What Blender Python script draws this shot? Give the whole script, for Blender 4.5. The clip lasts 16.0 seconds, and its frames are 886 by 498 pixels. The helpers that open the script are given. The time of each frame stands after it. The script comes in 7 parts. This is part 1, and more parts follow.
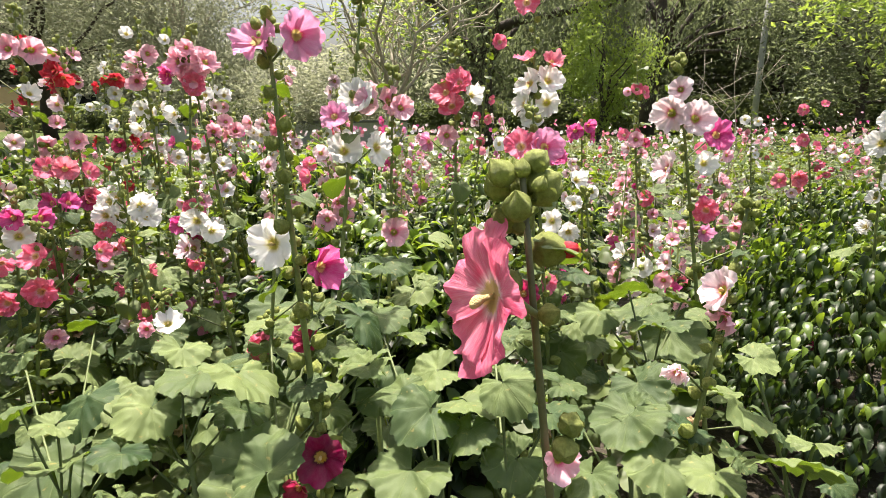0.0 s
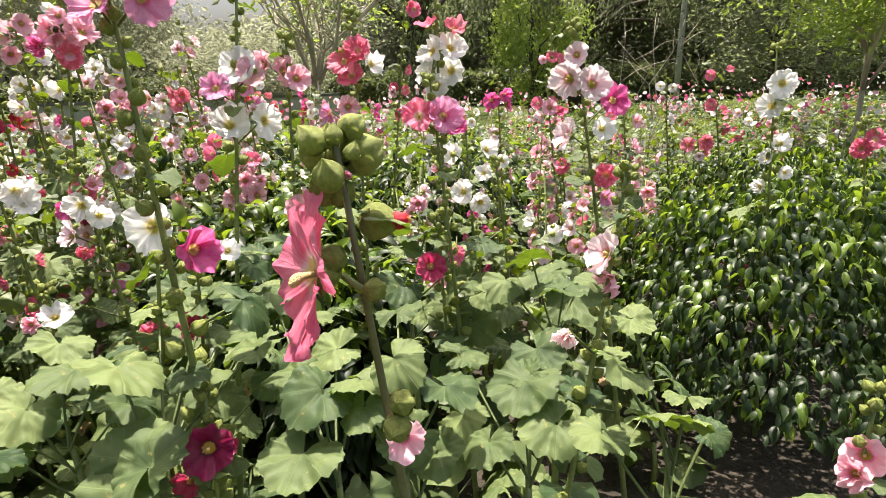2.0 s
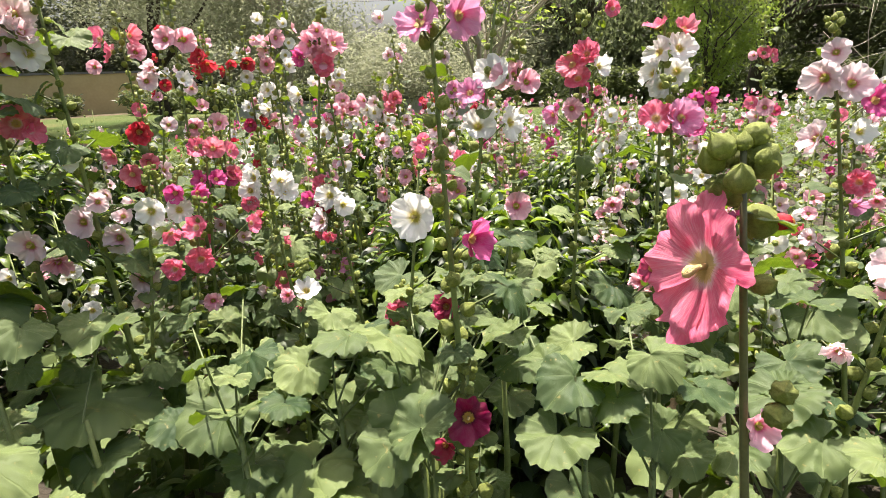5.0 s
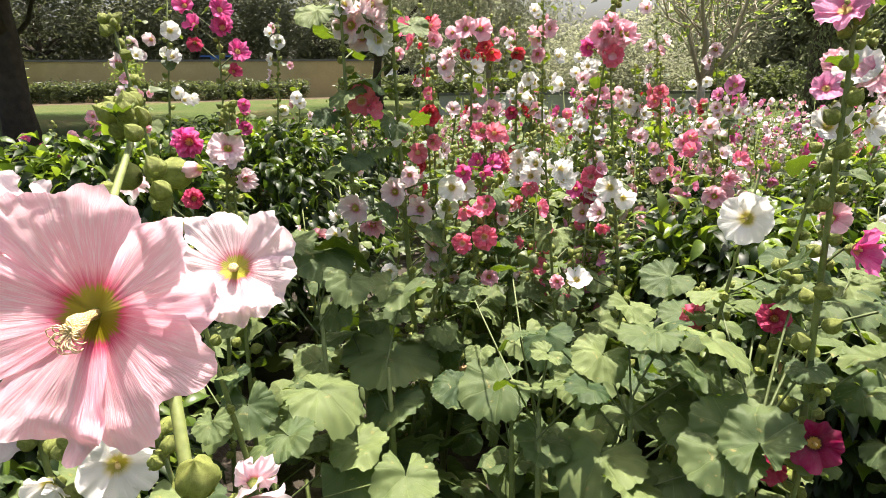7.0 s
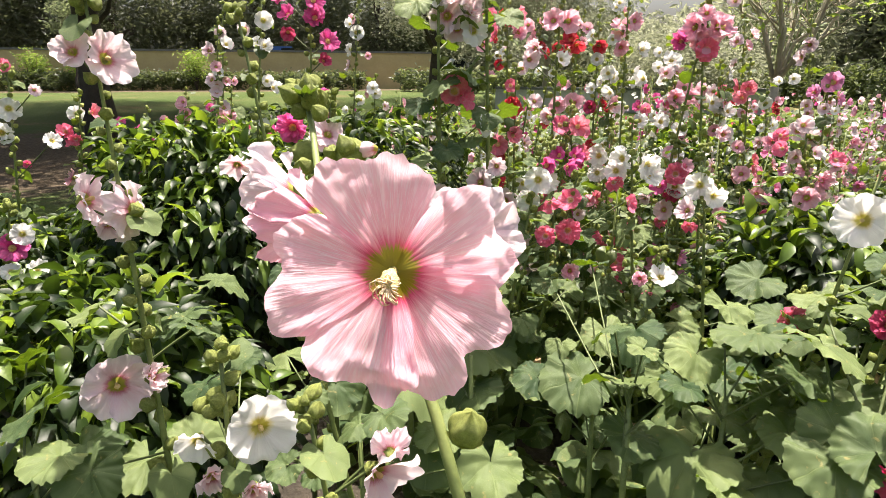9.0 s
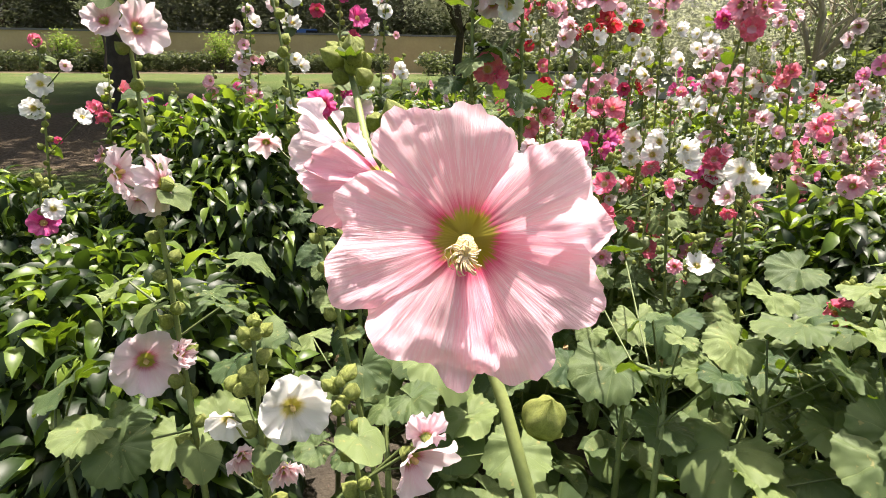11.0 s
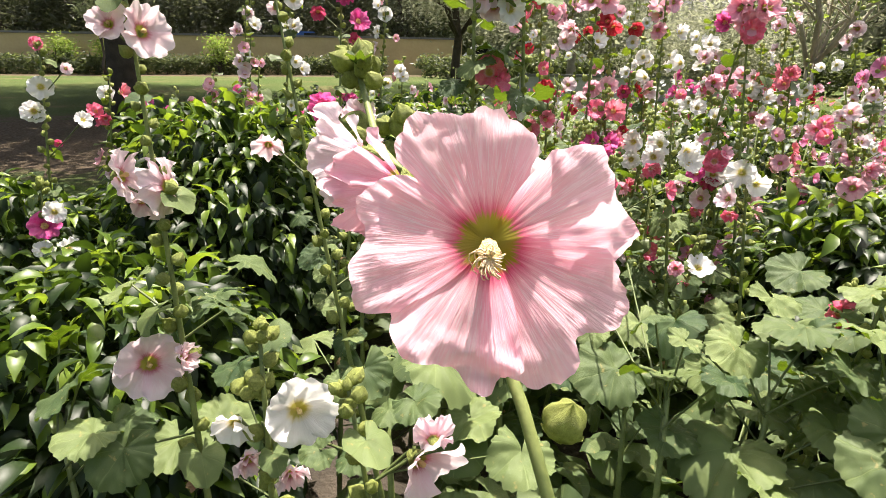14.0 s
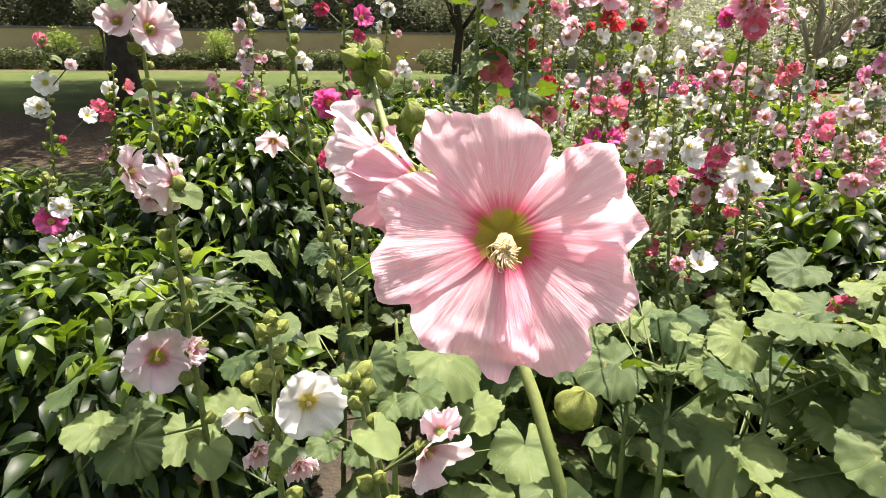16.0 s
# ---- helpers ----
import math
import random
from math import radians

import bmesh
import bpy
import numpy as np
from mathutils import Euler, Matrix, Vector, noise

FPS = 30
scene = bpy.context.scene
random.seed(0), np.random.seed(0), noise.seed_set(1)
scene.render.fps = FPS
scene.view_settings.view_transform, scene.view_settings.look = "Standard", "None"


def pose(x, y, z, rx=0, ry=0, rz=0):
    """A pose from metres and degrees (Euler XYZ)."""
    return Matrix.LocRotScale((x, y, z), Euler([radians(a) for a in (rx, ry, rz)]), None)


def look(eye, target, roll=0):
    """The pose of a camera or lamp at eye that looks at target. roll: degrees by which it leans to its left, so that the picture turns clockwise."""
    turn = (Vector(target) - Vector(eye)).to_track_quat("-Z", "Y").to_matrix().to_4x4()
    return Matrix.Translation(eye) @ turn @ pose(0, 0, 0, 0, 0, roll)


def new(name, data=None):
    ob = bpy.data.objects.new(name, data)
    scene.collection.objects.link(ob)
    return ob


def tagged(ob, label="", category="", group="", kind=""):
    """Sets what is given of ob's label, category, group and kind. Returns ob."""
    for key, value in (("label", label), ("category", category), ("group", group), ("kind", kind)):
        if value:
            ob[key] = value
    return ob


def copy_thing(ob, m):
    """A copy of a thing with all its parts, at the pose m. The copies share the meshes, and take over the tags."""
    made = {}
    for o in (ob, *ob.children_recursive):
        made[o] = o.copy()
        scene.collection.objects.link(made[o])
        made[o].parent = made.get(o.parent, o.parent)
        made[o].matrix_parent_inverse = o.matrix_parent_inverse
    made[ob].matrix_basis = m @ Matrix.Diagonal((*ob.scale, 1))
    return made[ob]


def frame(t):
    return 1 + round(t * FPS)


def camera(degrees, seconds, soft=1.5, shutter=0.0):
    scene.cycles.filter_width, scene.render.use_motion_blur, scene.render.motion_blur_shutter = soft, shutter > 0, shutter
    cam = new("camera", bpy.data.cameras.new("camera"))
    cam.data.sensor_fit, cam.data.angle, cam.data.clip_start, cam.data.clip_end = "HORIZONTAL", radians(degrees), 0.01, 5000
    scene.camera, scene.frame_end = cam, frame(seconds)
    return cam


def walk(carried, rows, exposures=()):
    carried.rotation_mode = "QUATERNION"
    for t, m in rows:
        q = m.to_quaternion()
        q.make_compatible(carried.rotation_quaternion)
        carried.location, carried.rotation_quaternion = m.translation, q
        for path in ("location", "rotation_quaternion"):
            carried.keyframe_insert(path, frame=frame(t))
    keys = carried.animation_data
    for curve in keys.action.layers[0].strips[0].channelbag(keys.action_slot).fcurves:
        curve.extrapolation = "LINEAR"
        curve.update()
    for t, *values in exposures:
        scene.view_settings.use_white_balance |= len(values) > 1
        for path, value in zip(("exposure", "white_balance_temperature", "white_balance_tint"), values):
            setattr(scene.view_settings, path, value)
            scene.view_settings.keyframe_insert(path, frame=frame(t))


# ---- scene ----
cam = camera(76.6, 16.0, soft=0.6)
PATH = [
    (0, (0.0390, -0.0008, 1.2110), (-0.0380, 1.9372, 0.7228), -0.75),
    (0.5, (0.0620, 0.0092, 1.2098), (0.0510, 1.9449, 0.7068), -1.01),
    (1, (0.0820, 0.0122, 1.2097), (0.1260, 1.9443, 0.6947), -0.77),
    (1.5, (0.1090, 0.0181, 1.2036), (0.2280, 1.9339, 0.6420), -0.92),
    (2, (0.1210, 0.0201, 1.2025), (0.2460, 1.9296, 0.6210), -1.71),
    (2.5, (0.1130, 0.0171, 1.2056), (0.2000, 1.9321, 0.6352), -2.14),
    (3, (0.0990, 0.0212, 1.2065), (0.1320, 1.9363, 0.6310), -2.58),
    (3.2, (0.0910, 0.0212, 1.2065), (0.1020, 1.9348, 0.6252), -2.59),
    (5.3, (-0.0880, -0.0516, 1.2192), (-0.5650, 1.8081, 0.6589), -2.83),
    (5.5, (-0.1130, -0.0576, 1.2183), (-0.6598, 1.7836, 0.6606), -2.98),
    (6, (-0.1770, -0.0826, 1.2189), (-0.8430, 1.7170, 0.6549), -3.07),
    (6.5, (-0.2420, -0.1147, 1.2126), (-1.0392, 1.6335, 0.6577), -2.06),
    (7, (-0.3042, -0.1445, 1.2187), (-1.2420, 1.5269, 0.6472), -0.85),
    (7.5, (-0.3606, -0.1775, 1.2072), (-1.3749, 1.4495, 0.6380), -0.21),
    (8, (-0.3738, -0.1876, 1.2037), (-1.4169, 1.4215, 0.6356), -0.04),
    (8.5, (-0.3687, -0.1940, 1.2110), (-1.4223, 1.4017, 0.6249), 0.06),
    (9, (-0.3763, -0.2074, 1.2140), (-1.4522, 1.3715, 0.6227), 0.04),
    (9.5, (-0.3929, -0.2299, 1.2043), (-1.4870, 1.3403, 0.6234), 1.03),
    (10, (-0.4117, -0.2066, 1.1969), (-1.5312, 1.3318, 0.5802), 1.00),
    (12.5, (-0.4026, -0.1980, 1.1997), (-1.5288, 1.3232, 0.5535), 0.39),
    (13, (-0.4038, -0.1992, 1.1944), (-1.5254, 1.3270, 0.5521), 0.39),
    (13.5, (-0.4099, -0.2024, 1.1956), (-1.5289, 1.3274, 0.5574), 0.39),
    (14, (-0.4153, -0.2055, 1.1987), (-1.5366, 1.3252, 0.5664), 0.49),
    (14.5, (-0.4077, -0.2017, 1.2008), (-1.5322, 1.3260, 0.5671), 0.29),
    (15, (-0.4033, -0.2005, 1.2026), (-1.5268, 1.3274, 0.5674), 0.40),
    (15.5, (-0.4078, -0.2102, 1.2020), (-1.5320, 1.3178, 0.5684), 0.39),
    (16, (-0.4151, -0.2163, 1.2009), (-1.5360, 1.3085, 0.5538), 0.49),
]
walk(cam, [(t, look(eye, target, roll)) for t, eye, target, roll in PATH])

# ---- world, sun, exposure ----
SUN_AZ, SUN_EL = radians(-12), radians(74)      # azimuth from +y towards +x
world = bpy.data.worlds.new("sky")
scene.world = world
world.use_nodes = True
wn, wl = world.node_tree.nodes, world.node_tree.links
sky = wn.new("ShaderNodeTexSky")
sky.sky_type = "NISHITA"
sky.sun_disc = False
sky.sun_elevation, sky.sun_rotation = SUN_EL, SUN_AZ
sky.dust_density, sky.air_density = 9.0, 1.0
wl.new(sky.outputs[0], wn["Background"].inputs[0])
wn["Background"].inputs[1].default_value = 0.098
sun = new("sun", bpy.data.lights.new("sun", "SUN"))
sun.data.energy, sun.data.angle, sun.data.color = 5.0, radians(0.6), (1.0, 0.918, 0.81)
sun_dir = Vector((math.sin(SUN_AZ) * math.cos(SUN_EL), math.cos(SUN_AZ) * math.cos(SUN_EL), math.sin(SUN_EL)))
sun.matrix_world = look(sun_dir * 50, (0, 0, 0))
scene.view_settings.exposure = 1.48

RNG = random.Random(7)


# ---- materials ----
def nodes_of(name):
    m = bpy.data.materials.new(name)
    m.use_nodes = True
    n = m.node_tree.nodes
    return m, n, m.node_tree.links, n["Principled BSDF"], n["Material Output"]


def ramp_node(n, stops):
    r = n.new("ShaderNodeValToRGB")
    while len(r.color_ramp.elements) < len(stops):
        r.color_ramp.elements.new(0.5)
    for e, (p, c) in zip(r.color_ramp.elements, stops):
        e.position, e.color = p, (*c, 1)
    return r


def noise_node(n, l, scale, detail=3, source="Object", vec=None):
    x = n.new("ShaderNodeTexNoise")
    x.inputs["Scale"].default_value, x.inputs["Detail"].default_value = scale, detail
    if vec is None:
        vec = n.new("ShaderNodeTexCoord").outputs[source]
    l.new(vec, x.inputs["Vector"])
    return x


def maths(n, l, op, a, b=None, clamp=False):
    x = n.new("ShaderNodeMath")
    x.operation, x.use_clamp = op, clamp
    for i, v in enumerate((a, b)):
        if v is None:
            continue
        if isinstance(v, (int, float)):
            x.inputs[i].default_value = v
        else:
            l.new(v, x.inputs[i])
    return x.outputs[0]


def blend(n, l, fac, a, b, mode="MIX"):
    x = n.new("ShaderNodeMix")
    x.data_type, x.blend_type = "RGBA", mode
    for sock, v in ((x.inputs[0], fac), (x.inputs[6], a), (x.inputs[7], b)):
        if isinstance(v, (int, float)):
            sock.default_value = v
        elif isinstance(v, tuple):
            sock.default_value = (*v, 1)
        else:
            l.new(v, sock)
    return x.outputs[2]


def bumped(n, l, p, height, strength, distance):
    b = n.new("ShaderNodeBump")
    b.inputs["Strength"].default_value, b.inputs["Distance"].default_value = strength, distance
    l.new(height, b.inputs["Height"])
    l.new(b.outputs[0], p.inputs["Normal"])


def thin(n, l, p, out, colour, share, tint=None):
    """A thin sheet: part of the light goes through it."""
    t = n.new("ShaderNodeBsdfTranslucent")
    l.new(tint if tint is not None else colour, t.inputs[0])
    mix = n.new("ShaderNodeMixShader")
    mix.inputs[0].default_value = share
    l.new(p.outputs[0], mix.inputs[1])
    l.new(t.outputs[0], mix.inputs[2])
    l.new(mix.outputs[0], out.inputs[0])


def petal_material(name, eye, ring, mid, rim, vein, share=0.42):
    """Petals: eye, ring and blade by the distance from the flower's axis, fine radial veins."""
    m, n, l, p, out = nodes_of(name)
    tc = n.new("ShaderNodeTexCoord")
    sep = n.new("ShaderNodeSeparateXYZ")
    l.new(tc.outputs["Object"], sep.inputs[0])
    flat = n.new("ShaderNodeCombineXYZ")
    l.new(sep.outputs[0], flat.inputs[0])
    l.new(sep.outputs[1], flat.inputs[1])
    ln = n.new("ShaderNodeVectorMath")
    ln.operation = "LENGTH"
    l.new(flat.outputs[0], ln.inputs[0])
    unit = n.new("ShaderNodeVectorMath")
    unit.operation = "NORMALIZE"
    l.new(flat.outputs[0], unit.inputs[0])
    split = n.new("ShaderNodeSeparateXYZ")
    l.new(unit.outputs[0], split.inputs[0])
    fan = n.new("ShaderNodeCombineXYZ")
    l.new(split.outputs[0], fan.inputs[0])
    l.new(split.outputs[1], fan.inputs[1])
    l.new(maths(n, l, "MULTIPLY", ln.outputs["Value"], 0.10), fan.inputs[2])
    veins = noise_node(n, l, 17, 5, vec=fan.outputs[0])
    hair = noise_node(n, l, 58, 2, vec=fan.outputs[0])
    blotch = noise_node(n, l, 2.2, 3)
    wob = maths(n, l, "ADD", ln.outputs["Value"], maths(n, l, "MULTIPLY", maths(n, l, "SUBTRACT", veins.outputs[0], 0.5), 0.22))
    r = ramp_node(n, [(0.0, eye), (0.20, eye), (0.255, ring), (0.38, mid), (0.95, rim)])
    l.new(wob, r.inputs[0])
    vr = ramp_node(n, [(0.47, (0, 0, 0)), (0.60, (1, 1, 1))])
    l.new(hair.outputs[0], vr.inputs[0])
    outer = maths(n, l, "MULTIPLY", maths(n, l, "SUBTRACT", ln.outputs["Value"], 0.24), 4.0, True)
    vfac = maths(n, l, "MULTIPLY", maths(n, l, "MULTIPLY", vr.outputs[0], 0.62), maths(n, l, "MULTIPLY", outer, maths(n, l, "ADD", 0.25, veins.outputs[0])))
    vfac = maths(n, l, "MULTIPLY", vfac, maths(n, l, "SUBTRACT", 1.45, ln.outputs["Value"], True))
    c = blend(n, l, vfac, r.outputs[0], vein)
    info = n.new("ShaderNodeObjectInfo")
    hsv = n.new("ShaderNodeHueSaturation")
    l.new(c, hsv.inputs["Color"])
    l.new(maths(n, l, "ADD", maths(n, l, "MULTIPLY", info.outputs["Random"], 0.16), 0.90), hsv.inputs["Value"])
    l.new(maths(n, l, "ADD", maths(n, l, "MULTIPLY", blotch.outputs[0], 0.5), 0.72), hsv.inputs["Saturation"])
    l.new(hsv.outputs[0], p.inputs["Base Color"])
    p.inputs["Roughness"].default_value = 0.62
    p.inputs["Specular IOR Level"].default_value = 0.25
    bumped(n, l, p, maths(n, l, "ADD", veins.outputs[0], maths(n, l, "MULTIPLY", hair.outputs[0], 0.4)), 0.24, 0.05)
    thin(n, l, p, out, hsv.outputs[0], share)
    return m


YG = (0.42, 0.40, 0.05)
PETALS = {
    "white": petal_material("petal_white", (0.60, 0.52, 0.10), (0.80, 0.70, 0.42), (0.88, 0.86, 0.84), (0.90, 0.88, 0.86), (0.86, 0.80, 0.80)),
    "blush": petal_material("petal_blush", YG, (0.62, 0.20, 0.26), (0.84, 0.58, 0.64), (0.86, 0.72, 0.76), (0.88, 0.78, 0.80)),
    "pink": petal_material("petal_pink", YG, (0.70, 0.12, 0.26), (0.86, 0.41, 0.52), (0.88, 0.51, 0.61), (0.90, 0.68, 0.73)),
    "hero": petal_material("petal_hero", (0.33, 0.27, 0.02), (0.70, 0.10, 0.22), (0.90, 0.42, 0.53), (0.95, 0.60, 0.69), (0.97, 0.86, 0.89), 0.58),
    "rose": petal_material("petal_rose", (0.74, 0.52, 0.22), (0.88, 0.55, 0.62), (0.82, 0.16, 0.28), (0.82, 0.17, 0.30), (0.86, 0.38, 0.47)),
    "coral": petal_material("petal_coral", (0.75, 0.50, 0.20), (0.70, 0.10, 0.14), (0.80, 0.17, 0.25), (0.83, 0.25, 0.34), (0.85, 0.42, 0.48)),
    "red": petal_material("petal_red", (0.70, 0.40, 0.10), (0.40, 0.02, 0.03), (0.56, 0.03, 0.05), (0.60, 0.045, 0.07), (0.58, 0.06, 0.09)),
    "magenta": petal_material("petal_magenta", (0.72, 0.48, 0.18), (0.45, 0.02, 0.12), (0.70, 0.07, 0.29), (0.72, 0.11, 0.36), (0.74, 0.24, 0.46)),
    "mauve": petal_material("petal_mauve", (0.70, 0.55, 0.20), (0.66, 0.10, 0.24), (0.74, 0.24, 0.46), (0.76, 0.32, 0.54), (0.80, 0.46, 0.62)),
    "crimson": petal_material("petal_crimson", (0.55, 0.30, 0.08), (0.30, 0.02, 0.07), (0.60, 0.05, 0.15), (0.64, 0.07, 0.19), (0.62, 0.13, 0.24)),
    "maroon": petal_material("petal_maroon", (0.60, 0.36, 0.06), (0.07, 0.005, 0.02), (0.24, 0.012, 0.06), (0.32, 0.03, 0.10), (0.34, 0.06, 0.13)),
}


def leaf_material(name, dark, light, glow, share, rough, veined, spec=0.5):
    """Blades of leaves: two greens, paler veins fanning from the stalk, blisters, light through the blade."""
    m, n, l, p, out = nodes_of(name)
    info = n.new("ShaderNodeObjectInfo")
    geo = n.new("ShaderNodeNewGeometry")
    big = noise_node(n, l, 1.6 if veined else 9, 4)
    mixf = maths(n, l, "ADD", maths(n, l, "MULTIPLY", big.outputs[0], 0.8),
                 maths(n, l, "MULTIPLY", maths(n, l, "SUBTRACT", info.outputs["Random"] if veined else geo.outputs["Random Per Island"], 0.4), 0.8), True)
    c = blend(n, l, mixf, dark, light)
    if veined:
        tc = n.new("ShaderNodeTexCoord")
        sep = n.new("ShaderNodeSeparateXYZ")
        l.new(tc.outputs["Object"], sep.inputs[0])
        ang = maths(n, l, "ARCTAN2", sep.outputs[1], sep.outputs[0])
        wave = maths(n, l, "ABSOLUTE", maths(n, l, "SINE", maths(n, l, "MULTIPLY", ang, 3.5)))
        ray_f = maths(n, l, "SUBTRACT", 1.0, maths(n, l, "MULTIPLY", wave, 9.0), True)
        c = blend(n, l, maths(n, l, "MULTIPLY", ray_f, 0.20), c, (0.30, 0.36, 0.13))
        vor = n.new("ShaderNodeTexVoronoi")
        vor.feature = "DISTANCE_TO_EDGE"
        vor.inputs["Scale"].default_value = 27
        l.new(tc.outputs["Object"], vor.inputs["Vector"])
        spots = noise_node(n, l, 5, 5)
        sp = ramp_node(n, [(0.66, (0, 0, 0)), (0.72, (1, 1, 1))])
        l.new(spots.outputs[0], sp.inputs[0])
        c = blend(n, l, maths(n, l, "MULTIPLY", sp.outputs[0], 0.6), c, (0.30, 0.24, 0.08))
        relief = maths(n, l, "SUBTRACT", maths(n, l, "MINIMUM", vor.outputs["Distance"], 0.06), maths(n, l, "MULTIPLY", ray_f, 0.03))
        bumped(n, l, p, relief, 0.4, 0.10)
    l.new(c, p.inputs["Base Color"])
    p.inputs["Roughness"].default_value = rough
    p.inputs["Specular IOR Level"].default_value = spec
    thin(n, l, p, out, c, share, blend(n, l, 0.9, c, glow))
    return m


LEAF = leaf_material("hollyhock_leaf", (0.020, 0.046, 0.016), (0.150, 0.190, 0.068), (0.24, 0.38, 0.012), 0.18, 0.58, True, 0.28)
LEAF_FAR = leaf_material("far_hollyhock_leaf", (0.024, 0.046, 0.014), (0.125, 0.156, 0.052), (0.28, 0.40, 0.012), 0.22, 0.52, False, 0.42)
FICUS = leaf_material("ficus_leaf", (0.005, 0.013, 0.004), (0.023, 0.041, 0.009), (0.15, 0.27, 0.02), 0.13, 0.46, False, 0.28)
FICUS_YOUNG = leaf_material("young_ficus_leaf", (0.050, 0.095, 0.012), (0.130, 0.185, 0.020), (0.36, 0.50, 0.03), 0.30, 0.40, False, 0.45)
TREE_GREY = leaf_material("tree_leaf_grey", (0.140, 0.145, 0.095), (0.215, 0.225, 0.150), (0.36, 0.38, 0.24), 0.48, 0.5, False)
TREE_DARK = leaf_material("tree_leaf_dark", (0.044, 0.052, 0.029), (0.100, 0.114, 0.062), (0.22, 0.26, 0.12), 0.58, 0.5, False)
TREE_DEEP = leaf_material("tree_leaf_deep", (0.028, 0.033, 0.020), (0.080, 0.088, 0.052), (0.19, 0.21, 0.10), 0.38, 0.5, False)
TREE_LIME = leaf_material("tree_leaf_lime", (0.09, 0.15, 0.03), (0.21, 0.28, 0.065), (0.40, 0.52, 0.08), 0.48, 0.45, False)
HEDGE = leaf_material("hedge_leaf", (0.026, 0.036, 0.017), (0.070, 0.088, 0.036), (0.22, 0.27, 0.08), 0.38, 0.5, False)


def plain_material(name, a, b, scale, rough, bump=0.3, dist=0.01, detail=5, source="Object", metal=0.0, glow=0.0):
    m, n, l, p, out = nodes_of(name)
    x = noise_node(n, l, scale, detail, source)
    y = noise_node(n, l, scale * 7, 4, source)
    r = ramp_node(n, [(0.3, a), (0.7, b)])
    l.new(maths(n, l, "ADD", maths(n, l, "MULTIPLY", x.outputs[0], 0.65), maths(n, l, "MULTIPLY", y.outputs[0], 0.35)), r.inputs[0])
    l.new(r.outputs[0], p.inputs["Base Color"])
    p.inputs["Roughness"].default_value, p.inputs["Metallic"].default_value = rough, metal
    bumped(n, l, p, y.outputs[0], bump, dist)
    if glow:
        thin(n, l, p, out, r.outputs[0], glow)
    return m


STEM = plain_material("green_stem", (0.095, 0.125, 0.032), (0.22, 0.255, 0.075), 40, 0.55, 0.2, 0.002)
STALK = plain_material("leaf_stalk_green", (0.055, 0.078, 0.022), (0.12, 0.15, 0.045), 40, 0.6, 0.2, 0.002)
STEM_RED = plain_material("dark_stem", (0.075, 0.075, 0.03), (0.15, 0.15, 0.06), 40, 0.55, 0.2, 0.002)
BUD = plain_material("green_bud", (0.19, 0.23, 0.045), (0.42, 0.46, 0.12), 3.2, 0.6, 0.5, 0.05, glow=0.35)
STAMEN = plain_material("stamen", (0.64, 0.44, 0.15), (0.76, 0.58, 0.28), 9, 0.6, 0.5, 0.05)
STYLE = plain_material("style_threads", (0.62, 0.45, 0.25), (0.74, 0.58, 0.36), 9, 0.5, 0.1, 0.01)
DRY = plain_material("withered_petal", (0.34, 0.20, 0.10), (0.52, 0.36, 0.20), 5, 0.8)
BARK = plain_material("bark", (0.035, 0.028, 0.020), (0.085, 0.068, 0.050), 9, 0.9, 0.8, 0.02)
PALE_BARK = plain_material("pale_bark", (0.27, 0.235, 0.18), (0.46, 0.41, 0.32), 7, 0.8, 0.5, 0.01)
EARTH = plain_material("dry_earth", (0.085, 0.062, 0.040), (0.15, 0.115, 0.078), 3, 0.95, 0.8, 0.02)
SOIL = plain_material("soil", (0.020, 0.015, 0.010), (0.052, 0.040, 0.027), 6, 0.95, 0.9, 0.02)
WALL = plain_material("ochre_plaster", (0.40, 0.31, 0.15), (0.50, 0.40, 0.21), 1.2, 0.9, 0.2, 0.004)
COPING = plain_material("grey_coping", (0.10, 0.10, 0.10), (0.17, 0.17, 0.16), 3, 0.9, 0.2, 0.004)
CONCRETE = plain_material("pale_post", (0.34, 0.34, 0.32), (0.50, 0.50, 0.48), 5, 0.85, 0.2, 0.004)


